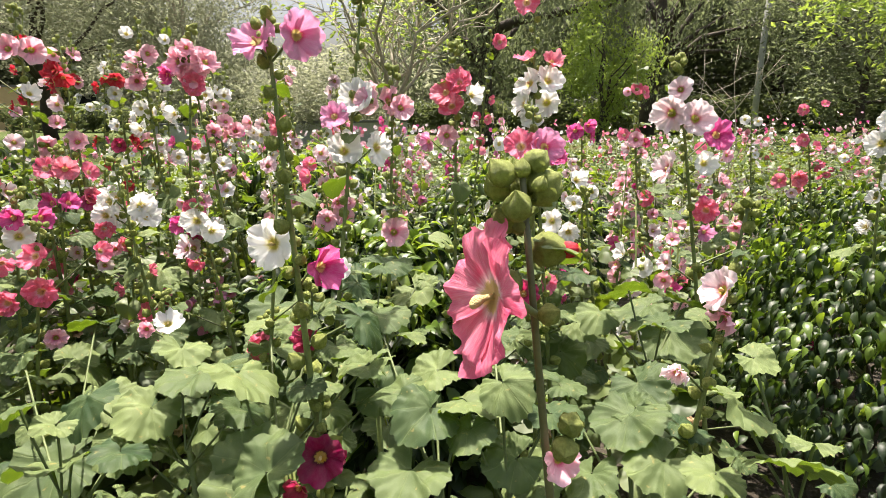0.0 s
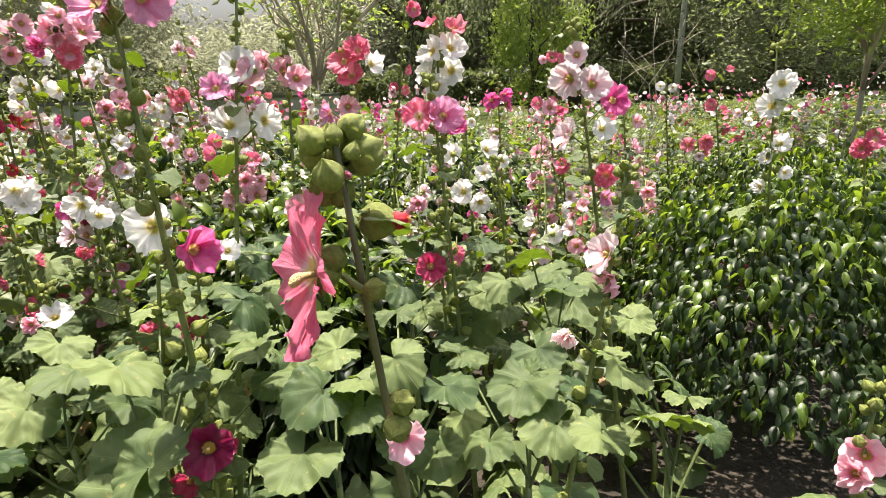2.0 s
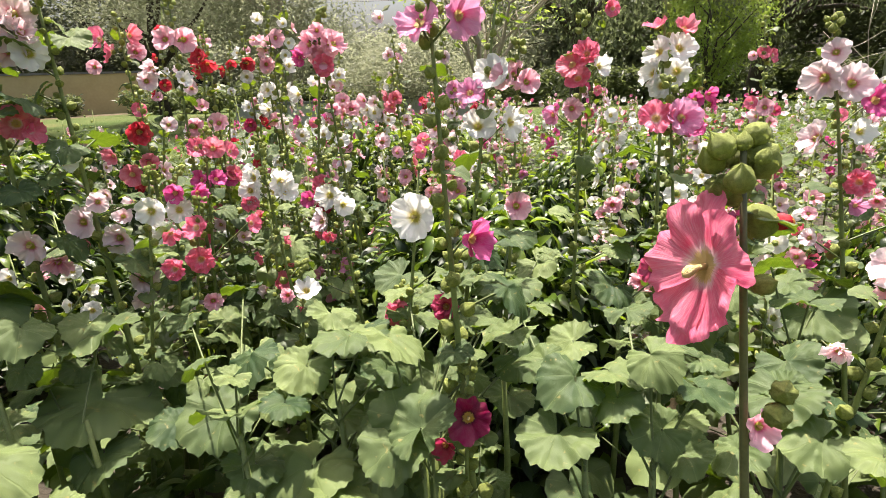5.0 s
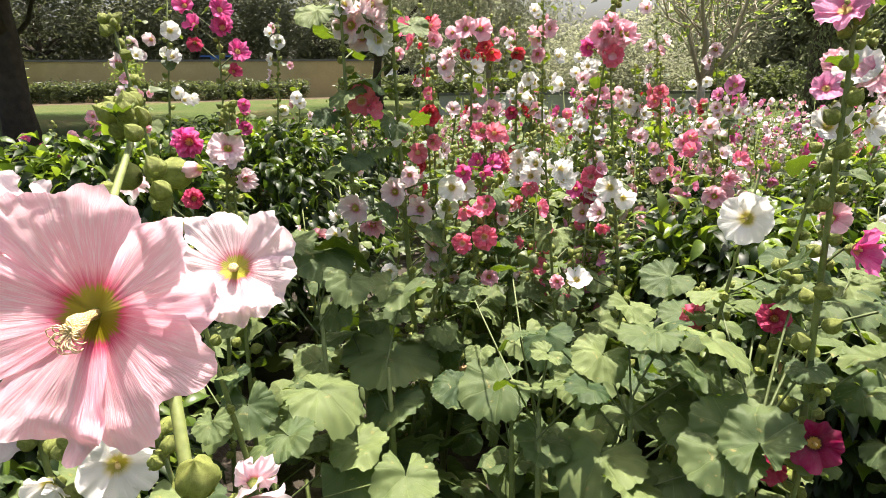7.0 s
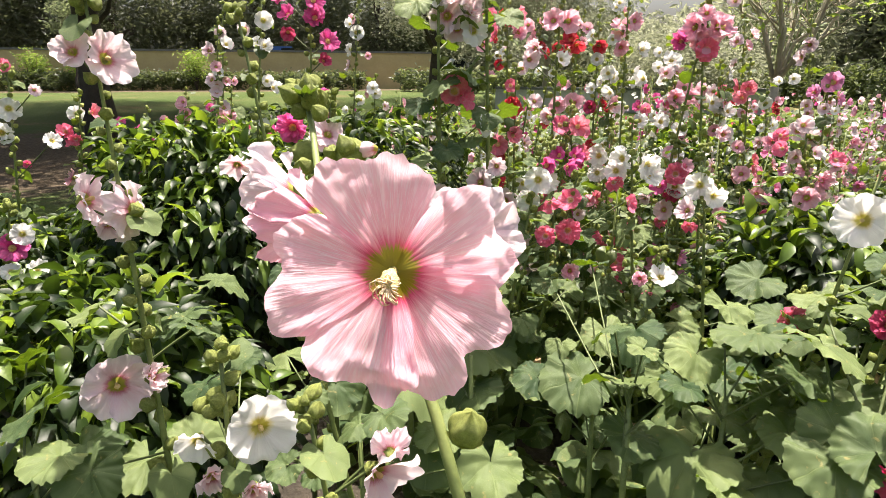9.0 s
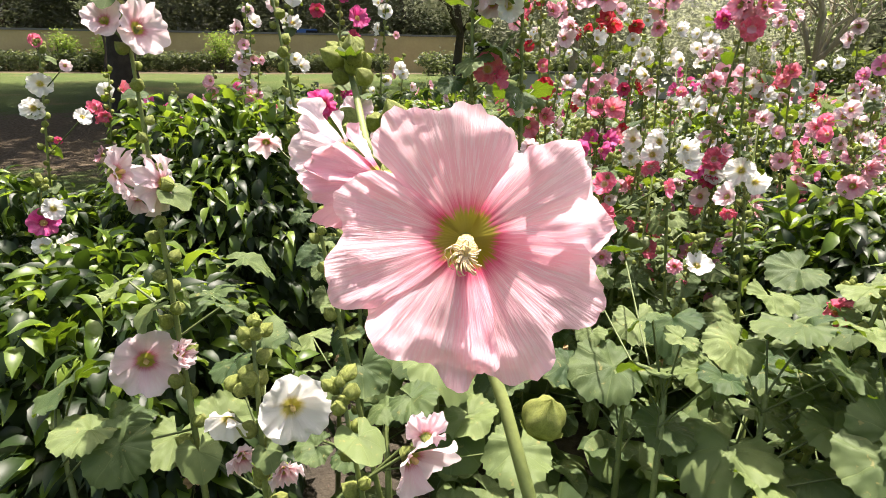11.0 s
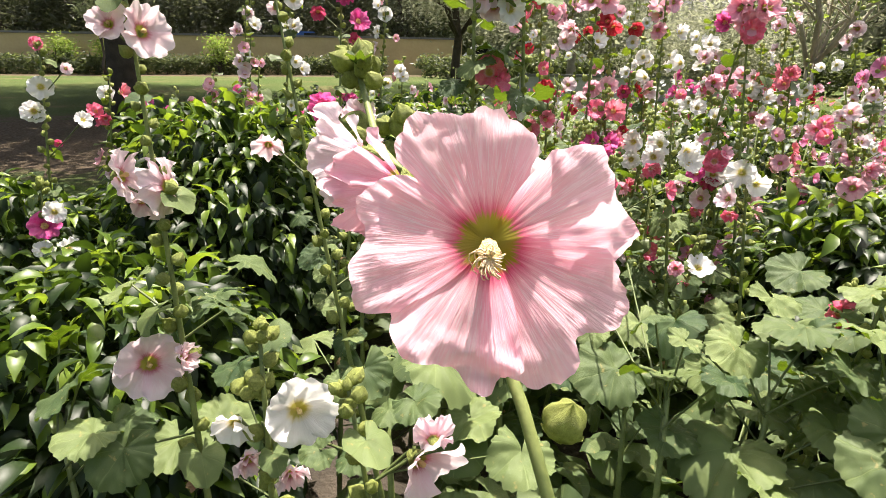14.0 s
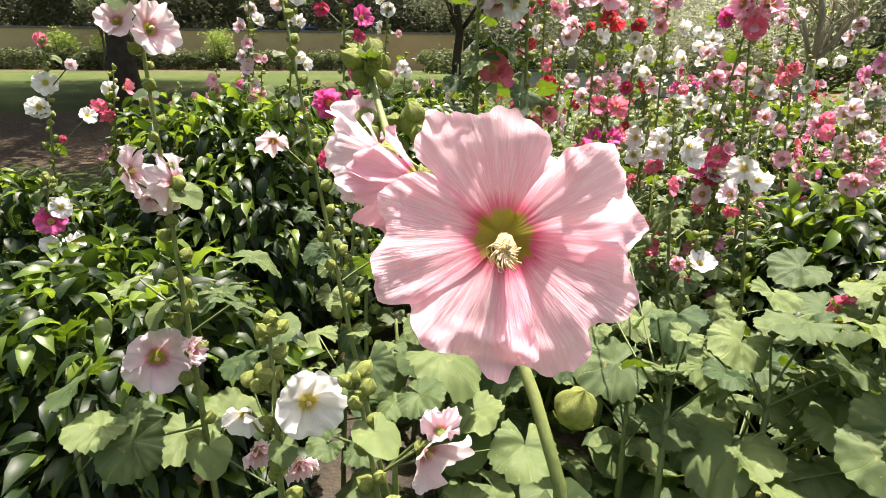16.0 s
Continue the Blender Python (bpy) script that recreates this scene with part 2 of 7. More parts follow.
def ground_material():
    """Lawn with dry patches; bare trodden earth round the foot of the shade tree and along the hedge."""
    m, n, l, p, out = nodes_of("lawn_ground")
    a = noise_node(n, l, 0.45, 5)
    b = noise_node(n, l, 26, 6)
    d = noise_node(n, l, 3.0, 5)
    r = ramp_node(n, [(0.36, (0.13, 0.100, 0.048)), (0.45, (0.066, 0.084, 0.024)), (0.60, (0.046, 0.074, 0.016))])
    l.new(maths(n, l, "ADD", maths(n, l, "MULTIPLY", a.outputs[0], 0.55), maths(n, l, "ADD", maths(n, l, "MULTIPLY", b.outputs[0], 0.25), maths(n, l, "MULTIPLY", d.outputs[0], 0.20))), r.inputs[0])
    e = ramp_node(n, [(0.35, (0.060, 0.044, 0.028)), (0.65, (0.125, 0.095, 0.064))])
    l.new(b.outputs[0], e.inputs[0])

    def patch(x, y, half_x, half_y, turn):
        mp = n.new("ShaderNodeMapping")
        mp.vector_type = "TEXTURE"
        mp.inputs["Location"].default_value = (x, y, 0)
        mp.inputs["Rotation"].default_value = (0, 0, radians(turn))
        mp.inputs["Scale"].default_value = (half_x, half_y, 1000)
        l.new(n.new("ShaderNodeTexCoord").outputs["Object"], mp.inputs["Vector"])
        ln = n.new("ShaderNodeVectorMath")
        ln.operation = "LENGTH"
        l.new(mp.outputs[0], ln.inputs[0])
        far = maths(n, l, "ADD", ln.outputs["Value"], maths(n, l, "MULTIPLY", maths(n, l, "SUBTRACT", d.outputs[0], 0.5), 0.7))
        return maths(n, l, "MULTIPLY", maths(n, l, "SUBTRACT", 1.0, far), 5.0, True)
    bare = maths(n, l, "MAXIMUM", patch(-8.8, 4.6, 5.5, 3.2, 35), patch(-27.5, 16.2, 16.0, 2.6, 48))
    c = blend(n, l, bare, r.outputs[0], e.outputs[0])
    l.new(c, p.inputs["Base Color"])
    p.inputs["Roughness"].default_value = 0.95
    p.inputs["Specular IOR Level"].default_value = 0.15
    bumped(n, l, p, maths(n, l, "ADD", b.outputs[0], d.outputs[0]), 0.9, 0.04)
    return m


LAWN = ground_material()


# ---- mesh helpers ----
def mesh_of(name, verts, faces, mats, idx=None, smooth=True):
    me = bpy.data.meshes.new(name)
    me.from_pydata([tuple(v) for v in verts], [], faces)
    for m in mats:
        me.materials.append(m)
    if idx is not None:
        me.polygons.foreach_set("material_index", idx)
    me.polygons.foreach_set("use_smooth", [smooth] * len(me.polygons))
    me.update()
    return me


class Pile:
    """Gathers pieces of geometry into one mesh."""

    def __init__(self):
        self.v, self.f, self.i = [], [], []

    def add(self, verts, faces, slot=0):
        k = len(self.v)
        self.v += [tuple(v) for v in verts]
        self.f += [tuple(k + j for j in f) for f in faces]
        self.i += [slot] * len(faces)
        return self

    def mesh(self, name, mats, smooth=True):
        return mesh_of(name, self.v, self.f, mats, self.i, smooth)


def grid_faces(nu, nv, wrap=False):
    out = []
    for i in range(nu - 1):
        for j in range(nv if wrap else nv - 1):
            k = (j + 1) % nv
            out.append((i * nv + j, i * nv + k, (i + 1) * nv + k, (i + 1) * nv + j))
    return out


def tube(points, radii, sides=6):
    pts = [Vector(p) for p in points]
    verts = []
    for i, p in enumerate(pts):
        d = (pts[min(i + 1, len(pts) - 1)] - pts[max(i - 1, 0)]).normalized()
        u = d.cross(Vector((0.31, 0.95, 0.07))).normalized()
        w = d.cross(u)
        for s in range(sides):
            a = 2 * math.pi * s / sides
            verts.append(p + (u * math.cos(a) + w * math.sin(a)) * radii[i])
    faces = grid_faces(len(pts), sides, True)
    faces.append(tuple(range(sides))[::-1])
    k = (len(pts) - 1) * sides
    faces.append(tuple(range(k, k + sides)))
    return verts, faces


def lathe(profile, sides, ridge=0.0, lobes=5):
    verts = []
    for r, z in profile:
        for s in range(sides):
            a = 2 * math.pi * s / sides
            q = r * (1 + ridge * math.cos(lobes * a))
            verts.append((q * math.cos(a), q * math.sin(a), z))
    faces = grid_faces(len(profile), sides, True)
    faces.append(tuple(range(sides))[::-1])
    k = (len(profile) - 1) * sides
    faces.append(tuple(range(k, k + sides)))
    return verts, faces


def petal_sheet(rng, nr, na, turn, cup, ruffle, width=46, length=1.0, curl=0.0, square=3.8, cut=0.22, skew=0.0):
    """One petal of a flower of radius 1 round +z, at the angle turn (degrees)."""
    ph = [rng.uniform(0, 6.28) for _ in range(5)]
    notch = rng.uniform(0.02, 0.10)
    verts = []
    for i in range(nr):
        r0 = 0.05 + 0.95 * i / (nr - 1)
        hw = radians(width) * (1.24 - 0.24 * max(0.0, min(1.0, (r0 - 0.25) / 0.5)))
        for j in range(na):
            u = 2 * j / (na - 1) - 1
            a = radians(turn) + u * hw
            edge = 1 - cut * abs(u) ** square - notch * math.exp(-(u / 0.18) ** 2) + 0.025 * math.sin(7 * u + ph[0]) + 0.06 * noise.noise((3.1 * u, ph[1], 1)) + 0.04 * noise.noise((9 * u, ph[1], 3))
            r = r0 * length * (1 + skew * u * r0) * (1 - r0 ** 2 * (1 - edge))
            z = cup * r0 ** 1.25 - 0.16 * cup * r0 ** 4
            z += ruffle * r0 ** 2 * (0.6 * math.sin(5.2 * u + ph[2]) + 0.3 * math.sin(12 * u + ph[3]) * r0)
            z += 0.16 * ruffle / 0.15 * r0 ** 3 * noise.noise((r * math.cos(a) * 3.4, r * math.sin(a) * 3.4, ph[4]))
            z += 0.10 * u * r0 - 0.05 * u * u * r0 - curl * max(0, r0 - 0.55) ** 2
            verts.append((r * math.cos(a), r * math.sin(a), z))
    return verts, grid_faces(nr, na)


def column_shape(n=8):
    return lathe([(0.045, 0.0), (0.045, 0.12), (0.065, 0.17), (0.078, 0.25), (0.066, 0.32), (0.02, 0.35)], n, 0.12, 4)


def calyx_shape(n=10):
    return lathe([(0.03, -0.32), (0.10, -0.28), (0.18, -0.19), (0.22, -0.09), (0.27, -0.03)], n, 0.18, 5)


MESHES = {}


def flower_mesh(colour, form, fine):
    """Whole flower in one mesh: petals, column, calyx. Forms 0, 1: wide open; 2: funnel; 3: half shut, ruffled."""
    key = (colour, form, fine)
    if key not in MESHES:
        rng = random.Random(31 * form + len(colour) * 7 + fine)
        pile = Pile()
        nr, na = ((11, 19), (5, 9))[fine] if form < 4 else (22, 34)
        cup, ruf = ((0.50, 0.15), (0.42, 0.23), (0.82, 0.18), (0.72, 0.32), (0.48, 0.16))[form]
        for k in range(5):
            if form == 4:
                pile.add(*petal_sheet(rng, nr, na, 72 * k + rng.uniform(-5, 5), cup * rng.uniform(0.75, 1.25), ruf, 46, rng.uniform(0.95, 1.05), 0.3, 6.0, 0.14), 0)
                continue
            pile.add(*petal_sheet(rng, nr, na, 72 * k + rng.uniform(-6, 6), cup * rng.uniform(0.65, 1.35), ruf, rng.uniform(43, 52), rng.uniform(0.92, 1.06)), 0)
        if form == 3:
            for k in range(4):
                v, f = petal_sheet(rng, nr, na, 90 * k + rng.uniform(-20, 20), 0.9, 0.22, 46, 0.62)
                pile.add(v, f, 0)
        pile.add(*column_shape(8 if not fine else 5), 1)
        pile.add(*calyx_shape(10 if not fine else 5), 2)
        MESHES[key] = pile.mesh("flower", [PETALS[colour], STAMEN, BUD])
    return MESHES[key]


def shared(key, make):
    if key not in MESHES:
        MESHES[key] = make()
    return MESHES[key]


def bud_mesh(fine):
    """A round bud: five creased sepals closing to a point, narrow bracts spreading below."""
    def make():
        n = (20, 10)[fine]
        pile, verts = Pile(), []
        # the skirt's rim first, then its underside to the stalk, then the body
        profile = [(1.12, -0.15), (0.92, -0.50), (0.62, -0.84), (0.20, -1.0), (0.55, -0.80), (0.90, -0.46), (0.98, -0.02), (0.88, 0.38), (0.64, 0.72), (0.36, 0.98), (0.12, 1.22), (0.02, 1.34)]
        if fine:
            profile = [(1.12, -0.15), (0.70, -0.80), (0.20, -1.0), (0.90, -0.46), (0.92, 0.28), (0.50, 0.88), (0.03, 1.30)]
        for k, (r, z) in enumerate(profile):
            for s in range(n):
                a = 2 * math.pi * s / n
                q = r * (0.76 + 0.30 * abs(math.cos(2.5 * a + 0.10 * k)) ** 0.5)
                if k < 2:
                    lobe = abs(math.cos(3 * a + 0.4)) ** 0.8
                    q, z1 = r * (0.62 + 0.38 * lobe), z - (0.62, 0.30)[k] * (1 - lobe)
                else:
                    z1 = z + 0.05 * math.cos(5 * a)
                verts.append((q * math.cos(a), q * math.sin(a), z1))
        faces = grid_faces(len(profile), n, True)
        faces.append(tuple(range(len(verts) - n, len(verts))))
        pile.add(verts, faces, 0)
        return pile.mesh("bud", [BUD])
    return shared(("bud", fine), make)


def withered_mesh():
    def make():
        rng, n, verts = random.Random(8), 22, []
        profile = [(0.10, -0.55), (0.42, -0.35), (0.46, -0.05), (0.30, 0.25), (0.34, 0.70), (0.48, 1.05), (0.62, 1.20)]
        for k, (r, z) in enumerate(profile):
            for s in range(n):
                a = 2 * math.pi * s / n
                q = r * (1 + 0.22 * math.sin(5 * a + 0.5 * k) + 0.25 * noise.noise((2 * math.cos(a), 2 * math.sin(a), 0.5 * k)))
                verts.append((q * math.cos(a), q * math.sin(a), z + 0.12 * k / 6 * math.sin(7 * a)))
        return mesh_of("withered_flower", verts, grid_faces(len(profile), n, True), [DRY])
    return shared("withered", make)


def leaf_mesh(form, fine):
    """Lobed, toothed, puckered hollyhock leaf of radius 1: the stalk joins at the origin, the tip lies along +x."""
    def make():
        rng = random.Random(100 + form)
        nr, na = ((10, 91), (4, 25))[fine]
        droop, fold, lobe = rng.uniform(0.04, 0.32), rng.uniform(0.01, 0.03), rng.uniform(0.02, 0.10)
        ph = [rng.uniform(0, 6.28) for _ in range(6)]
        bend, bend_by = rng.uniform(0, 6.28), rng.uniform(0.15, 0.55)
        verts = []
        for i in range(nr):
            q = i / (nr - 1)
            for j in range(na):
                a = radians(-160 + 320 * j / (na - 1))
                tooth = abs(((a * 4.6 + ph[0]) % 1.0) - 0.5) - 0.25
                R = 0.86 + 0.13 * math.cos(a) + lobe * (abs(math.cos(2.25 * a)) - 0.62) + 0.12 * tooth + 0.02 * math.sin(13 * a + ph[5]) + 0.05 * math.sin(2 * a + ph[1])
                r = max(0.02, q * R)
                x, y = r * math.cos(a), r * math.sin(a)
                z = -droop * r * r * (0.7 + 0.3 * math.cos(a + ph[2])) + fold * r * (abs(math.sin(2.25 * a)) - 0.5)
                # one side folds up or down
                side = max(0.0, x * math.cos(bend) + y * math.sin(bend) - 0.12)
                z += bend_by * side * (1 if form % 2 else -1)
                z += 0.10 * r * math.sin(2 * a + ph[3]) + 0.07 * r * r * math.sin(3 * a + ph[4]) + 0.15 * noise.noise((x * 1.7, y * 1.7, form + 0.5)) + 0.07 * noise.noise((x * 4, y * 4, form)) + 0.03 * noise.noise((x * 8, y * 8, form))
                z += 0.035 * q ** 3 * math.sin(7 * a + ph[5]) + 0.03 * q ** 4 * math.sin(19 * a + ph[1])
                verts.append((x, y, z + 0.05 * math.sin(3 * r)))
        return mesh_of("leaf", verts, grid_faces(nr, na), [LEAF])
    return shared(("leaf", form, fine), make)


def stalk_mesh(mat):
    def make():
        pts = [(0.10 * math.sin(math.pi * k / 5), 0, k / 5) for k in range(6)]
        v, f = tube(pts, [1.0] * 6, 5)
        # radius 1 is shrunk by the object's scale across the stalk
        v = [((p[0] - pts[i // 5][0]) * 1.0 + pts[i // 5][0] * 12, p[1], pts[i // 5][2]) for i, p in enumerate(v)]
        return mesh_of("stalk", v, f, [mat])
    return shared(("stalk", mat.name), make)


# ---- things and parts ----
def thing(name, x, y, z, label, category, group="", kind=""):
    ob = new(name)
    ob.matrix_basis = Matrix.Translation((x, y, z))
    ob.empty_display_size = 0.05
    return tagged(ob, label, category, group, kind)


def part(name, me, parent, m=None, label=""):
    """A mesh as one part; m is its pose in the parent's space."""
    ob = new(name, me)
    ob.parent = parent
    if m is not None:
        ob.matrix_basis = m
    return tagged(ob, label)


def facing(p, yaw, pitch, size, spin):
    """Pose with +z along the compass yaw (degrees from -y towards +x) lifted by pitch."""
    a, b = radians(yaw), radians(pitch)
    n = Vector((math.sin(a) * math.cos(b), -math.cos(a) * math.cos(b), math.sin(b)))
    q = n.to_track_quat("Z", "Y").to_matrix().to_4x4()
    return Matrix.Translation(p) @ q @ Matrix.Rotation(radians(spin), 4, "Z") @ Matrix.Diagonal((size, size, size, 1))


def between(a, b, radius):
    """Pose that lays a unit stalk from a to b."""
    d = Vector(b) - Vector(a)
    q = d.to_track_quat("Z", "Y").to_matrix().to_4x4()
    return Matrix.Translation(a) @ q @ Matrix.Diagonal((radius, radius, d.length, 1))


def bent(base, tip, k, lean):
    """Point at the share k of a gently bowed stem."""
    b, t = Vector(base), Vector(tip)
    return b.lerp(t, k) + Vector((lean[0], lean[1], 0)) * math.sin(math.pi * k)


TALL = {"white": "white", "blush": "pale blush-pink", "pink": "soft pink", "rose": "rose-pink", "coral": "coral-red", "red": "scarlet", "magenta": "magenta",
        "mauve": "mauve-pink", "crimson": "crimson", "maroon": "dark maroon", "hero": "pale pink"}


def stem_radius(k, thick):
    return thick * (1.0 - 0.72 * k)


def add_leaf(plant, rng, stem_at, base, centre, size, yaw, pitch, roll=0, fine=0, form=None):
    """Leaf blade with its stalk: centre is where the stalk joins; the tip points along yaw, lowered by pitch."""
    m = Matrix.Translation(Vector(centre) - base) @ Matrix.Rotation(radians(yaw), 4, "Z") @ Matrix.Rotation(radians(pitch), 4, "Y") \
        @ Matrix.Rotation(radians(roll), 4, "X") @ Matrix.Diagonal((size, size, size, 1))
    blade = part("leaf", leaf_mesh(rng.randrange(9) if form is None else form, fine), plant, m)
    if not fine:
        part("leaf_stalk", stalk_mesh(STALK), plant, between(Vector(stem_at) - base, Vector(centre) - base, 0.0022))
    return blade


def hollyhock(bx, by, tx, ty, tz, flowers=(), leaves=7, buds=(0.45, 1.0), label="", leafy=0.62, thick=0.0080, broad=0.040, seed=0, fine=0, dark=False, plump=1.0, tufts=6, spent=3):
    """A hollyhock: stem from (bx, by, 0) to the tip, flowers as (x, y, z, colour, radius, yaw, pitch, form), buds along a stretch of the stem, leaves below."""
    rng = random.Random(seed * 97 + 5)
    base, tip = Vector((bx, by, 0)), Vector((tx, ty, tz))
    if flowers and max(q[2] for q in flowers) > tz - 0.06 and plump <= 1.05:
        # the budded tip stands above the open flowers
        tip += (tip - base) * (0.055 / tz)
        tz = tip.z
    main = flowers[0][3] if flowers else "green"
    if not label:
        label = f"tall hollyhock with {TALL[main]} flowers on a budded stem" if flowers else "tall green hollyhock stem with round buds"
    plant = thing("hollyhock", bx, by, 0, label, "hollyhock", "hollyhocks in the flower bed")
    lean = (rng.uniform(-0.012, 0.012), rng.uniform(-0.012, 0.012))
    pts = [bent(base, tip, k / 11, lean) - base for k in range(12)]
    v, f = tube(pts, [stem_radius(k / 11, thick) for k in range(12)], (8, 6)[fine])
    part("stem", mesh_of("stem", v, f, [STEM_RED if dark else STEM]), plant)
    # flowers on short stalks
    for x, y, z, colour, radius, yaw, pitch, form in flowers:
        p = Vector((x, y, z))
        front = math.degrees(math.atan2(-0.15 - x, y + 0.1))
        aslant = (yaw - front + 180) % 360 - 180
        yaw = front + (0.62 if abs(aslant) < 115 else 1.0) * aslant
        pose_f = facing(p - base, yaw, pitch, radius * (0.94, 0.86)[fine], rng.uniform(0, 72))
        ob = part("flower", flower_mesh(colour, form, fine), plant, pose_f)
        back = pose_f @ Vector((0, 0, -0.30))
        aside = (p - bent(base, tip, min(1, z / tz), lean)).length
        k = max(0.03, min(0.97, (z - 0.03 - 0.9 * max(0, aside - 0.04)) / tz))
        if not fine:
            part("flower_stalk", stalk_mesh(STALK), plant, between(bent(base, tip, k, lean) - base, back, 0.0019))
    # more blooms sit close to the spike of the plants further back
    for i in range(4 if fine and flowers else 0):
        k, a = rng.uniform(0.66, 0.96), rng.uniform(-2.2, 2.2)
        p = bent(base, tip, k, lean) - base + Vector((math.sin(a), -math.cos(a), 0)) * 0.030
        tone = main if rng.random() < 0.7 else ("blush", "white", "pink")[rng.randrange(3)]
        part("flower", flower_mesh(tone, rng.choice((0, 1, 1, 2, 3)), 1), plant, facing(p, math.degrees(a), rng.uniform(-10, 30), rng.uniform(0.021, 0.032), rng.uniform(0, 72)))
    # buds wind up the stem, smaller towards the tip
    lo, hi = (min(buds[0], 0.40), buds[1]) if buds[0] < 0.9 else buds
    z, side = lo * tz, rng.uniform(0, 6.28)
    spike, src = Pile(), bud_mesh(1)
    while z < hi * tz:
        k = z / tz
        near_tip = (k - lo) / max(0.05, hi - lo)
        size = plump * (0.0128 - 0.0052 * near_tip) * rng.uniform(0.75, 1.15)
        side += 2.4 + rng.uniform(-0.3, 0.3)
        out_by = size * 0.75 + stem_radius(k, thick) + rng.uniform(0.0, 0.012) * (1 - near_tip)
        c = bent(base, tip, k, lean) - base + Vector((math.cos(side) * out_by, math.sin(side) * out_by, 0.004))
        m = facing(c, math.degrees(side) + 90, rng.uniform(15, 60), size, rng.uniform(0, 70))
        if fine:
            spike.add([m @ q.co for q in src.vertices], [tuple(q.vertices) for q in src.polygons])
        else:
            part("bud", bud_mesh(0), plant, m)
        z += (0.034 - 0.017 * near_tip) * rng.uniform(0.8, 1.3) * (1.45 if k < 0.55 else 1.0)
    if fine and spike.v:
        tagged(part("spike", spike.mesh("spike", [BUD]), plant), kind="stuff")
    # spent pods and one withered flower below the buds
    for i in range(0 if fine or not flowers else spent):
        k = lo * rng.uniform(0.62, 0.98)
        a = rng.uniform(0, 6.28)
        q = bent(base, tip, k, lean) - base + Vector((math.cos(a), math.sin(a), 0.4)) * 0.017
        if i:
            part("bud", bud_mesh(0), plant, facing(q, math.degrees(a) + 90, rng.uniform(10, 50), rng.uniform(0.009, 0.012), 30 * i))
        else:
            part("withered_flower", withered_mesh(), plant, facing(q + Vector((0, 0, 0.01)), math.degrees(a) + 90, rng.uniform(-40, 40), 0.020, 0), "brown withered flower")
    part("bud", bud_mesh(fine), plant, facing(tip - base, 0, 88, 0.006, 0))
    for i in range(0 if fine or hi < 0.9 else 5):
        a = 1.256 * i + side
        part("bud", bud_mesh(0), plant, facing(tip - base + Vector((math.cos(a), math.sin(a), (0.3, -1.0, -0.2, -1.7, -0.7)[i])) * 0.0125 * plump, math.degrees(a) + 90, 35 + 8 * i, 0.0076 * plump * rng.uniform(0.65, 1.25), 20 * i))
    # leaves
    turn = rng.uniform(0, 360)
    for i in range(leaves):
        k = min(0.97, (0.16 + (leafy - 0.16) * i / max(1, leaves - 1)) * rng.uniform(0.92, 1.08))
        turn += 137 + rng.uniform(-25, 25)
        at_stem = bent(base, tip, k, lean)
        reach = max(0.05, 0.20 - 0.20 * k) * rng.uniform(0.8, 1.25)
        c = at_stem + Vector((math.cos(radians(turn)) * reach, math.sin(radians(turn)) * reach, reach * rng.uniform(0.2, 0.7)))
        add_leaf(plant, rng, at_stem, base, c, max(broad, 0.088 - 0.07 * k) * rng.uniform(0.7, 1.25), turn, rng.uniform(-12, 45), rng.uniform(-30, 30), fine)
    # small leaves among the buds
    tuft, count = Pile(), (tufts, 11)[fine]
    for i in range(count if flowers else 3):
        k = lo * 0.85 + (hi - lo * 0.85) * (i + 0.3 + 0.4 * rng.random()) / count
        turn += 137
        q = bent(base, tip, min(0.98, k), lean)
        u = Vector((math.cos(radians(turn)), math.sin(radians(turn)), 0.35))
        s = (0.056 - 0.032 * k) * rng.uniform(0.7, 1.3)
        m = Matrix.Translation(q - base + u * (s * 0.6 + 0.008)) @ Matrix.Rotation(radians(turn), 4, "Z") @ Matrix.Rotation(radians(rng.uniform(-25, 50)), 4, "Y") \
            @ Matrix.Diagonal((s, s * 0.85, s, 1))
        src = leaf_mesh(rng.randrange(9), 1)
        if fine:
            tuft.add([m @ q.co for q in src.vertices], [tuple(q.vertices) for q in src.polygons])
        else:
            part("small_leaf", src, plant, m)
    if fine and tuft.v:
        tagged(part("small_leaves", tuft.mesh("small_leaves", [LEAF_FAR]), plant), kind="stuff")
    return plant


def rosette(bx, by, blades, seed, fine=0, label="low hollyhock with broad lobed green leaves"):
    """A low hollyhock without flowers: blades as (x, y, z, radius, yaw, pitch)."""
    rng = random.Random(seed * 13 + 1)
    base = Vector((bx, by, 0))
    plant = thing("hollyhock", bx, by, 0, label, "hollyhock", "low hollyhocks in the flower bed")
    top = max(b[2] for b in blades) * 0.8
    v, f = tube([(0, 0, 0), (0.01, 0.005, top * 0.5), (0.0, 0.01, top)], [0.009, 0.008, 0.005], 6)
    part("stem", mesh_of("stem", v, f, [STEM]), plant)
    for x, y, z, radius, yaw, pitch in blades:
        add_leaf(plant, rng, base + Vector((0, 0, max(0.03, min(top, z - 0.12)))), base, (x, y, z), radius, yaw, pitch + rng.uniform(-10, 14), rng.uniform(-32, 32), fine)
    return plant


# ---- ground, bed, far setting ----
def rise(x, y):
    d = math.hypot(x, y)
    k = max(0.0, min(1.0, (d - 7) / 17))
    return 0.5 * k * k * (3 - 2 * k)


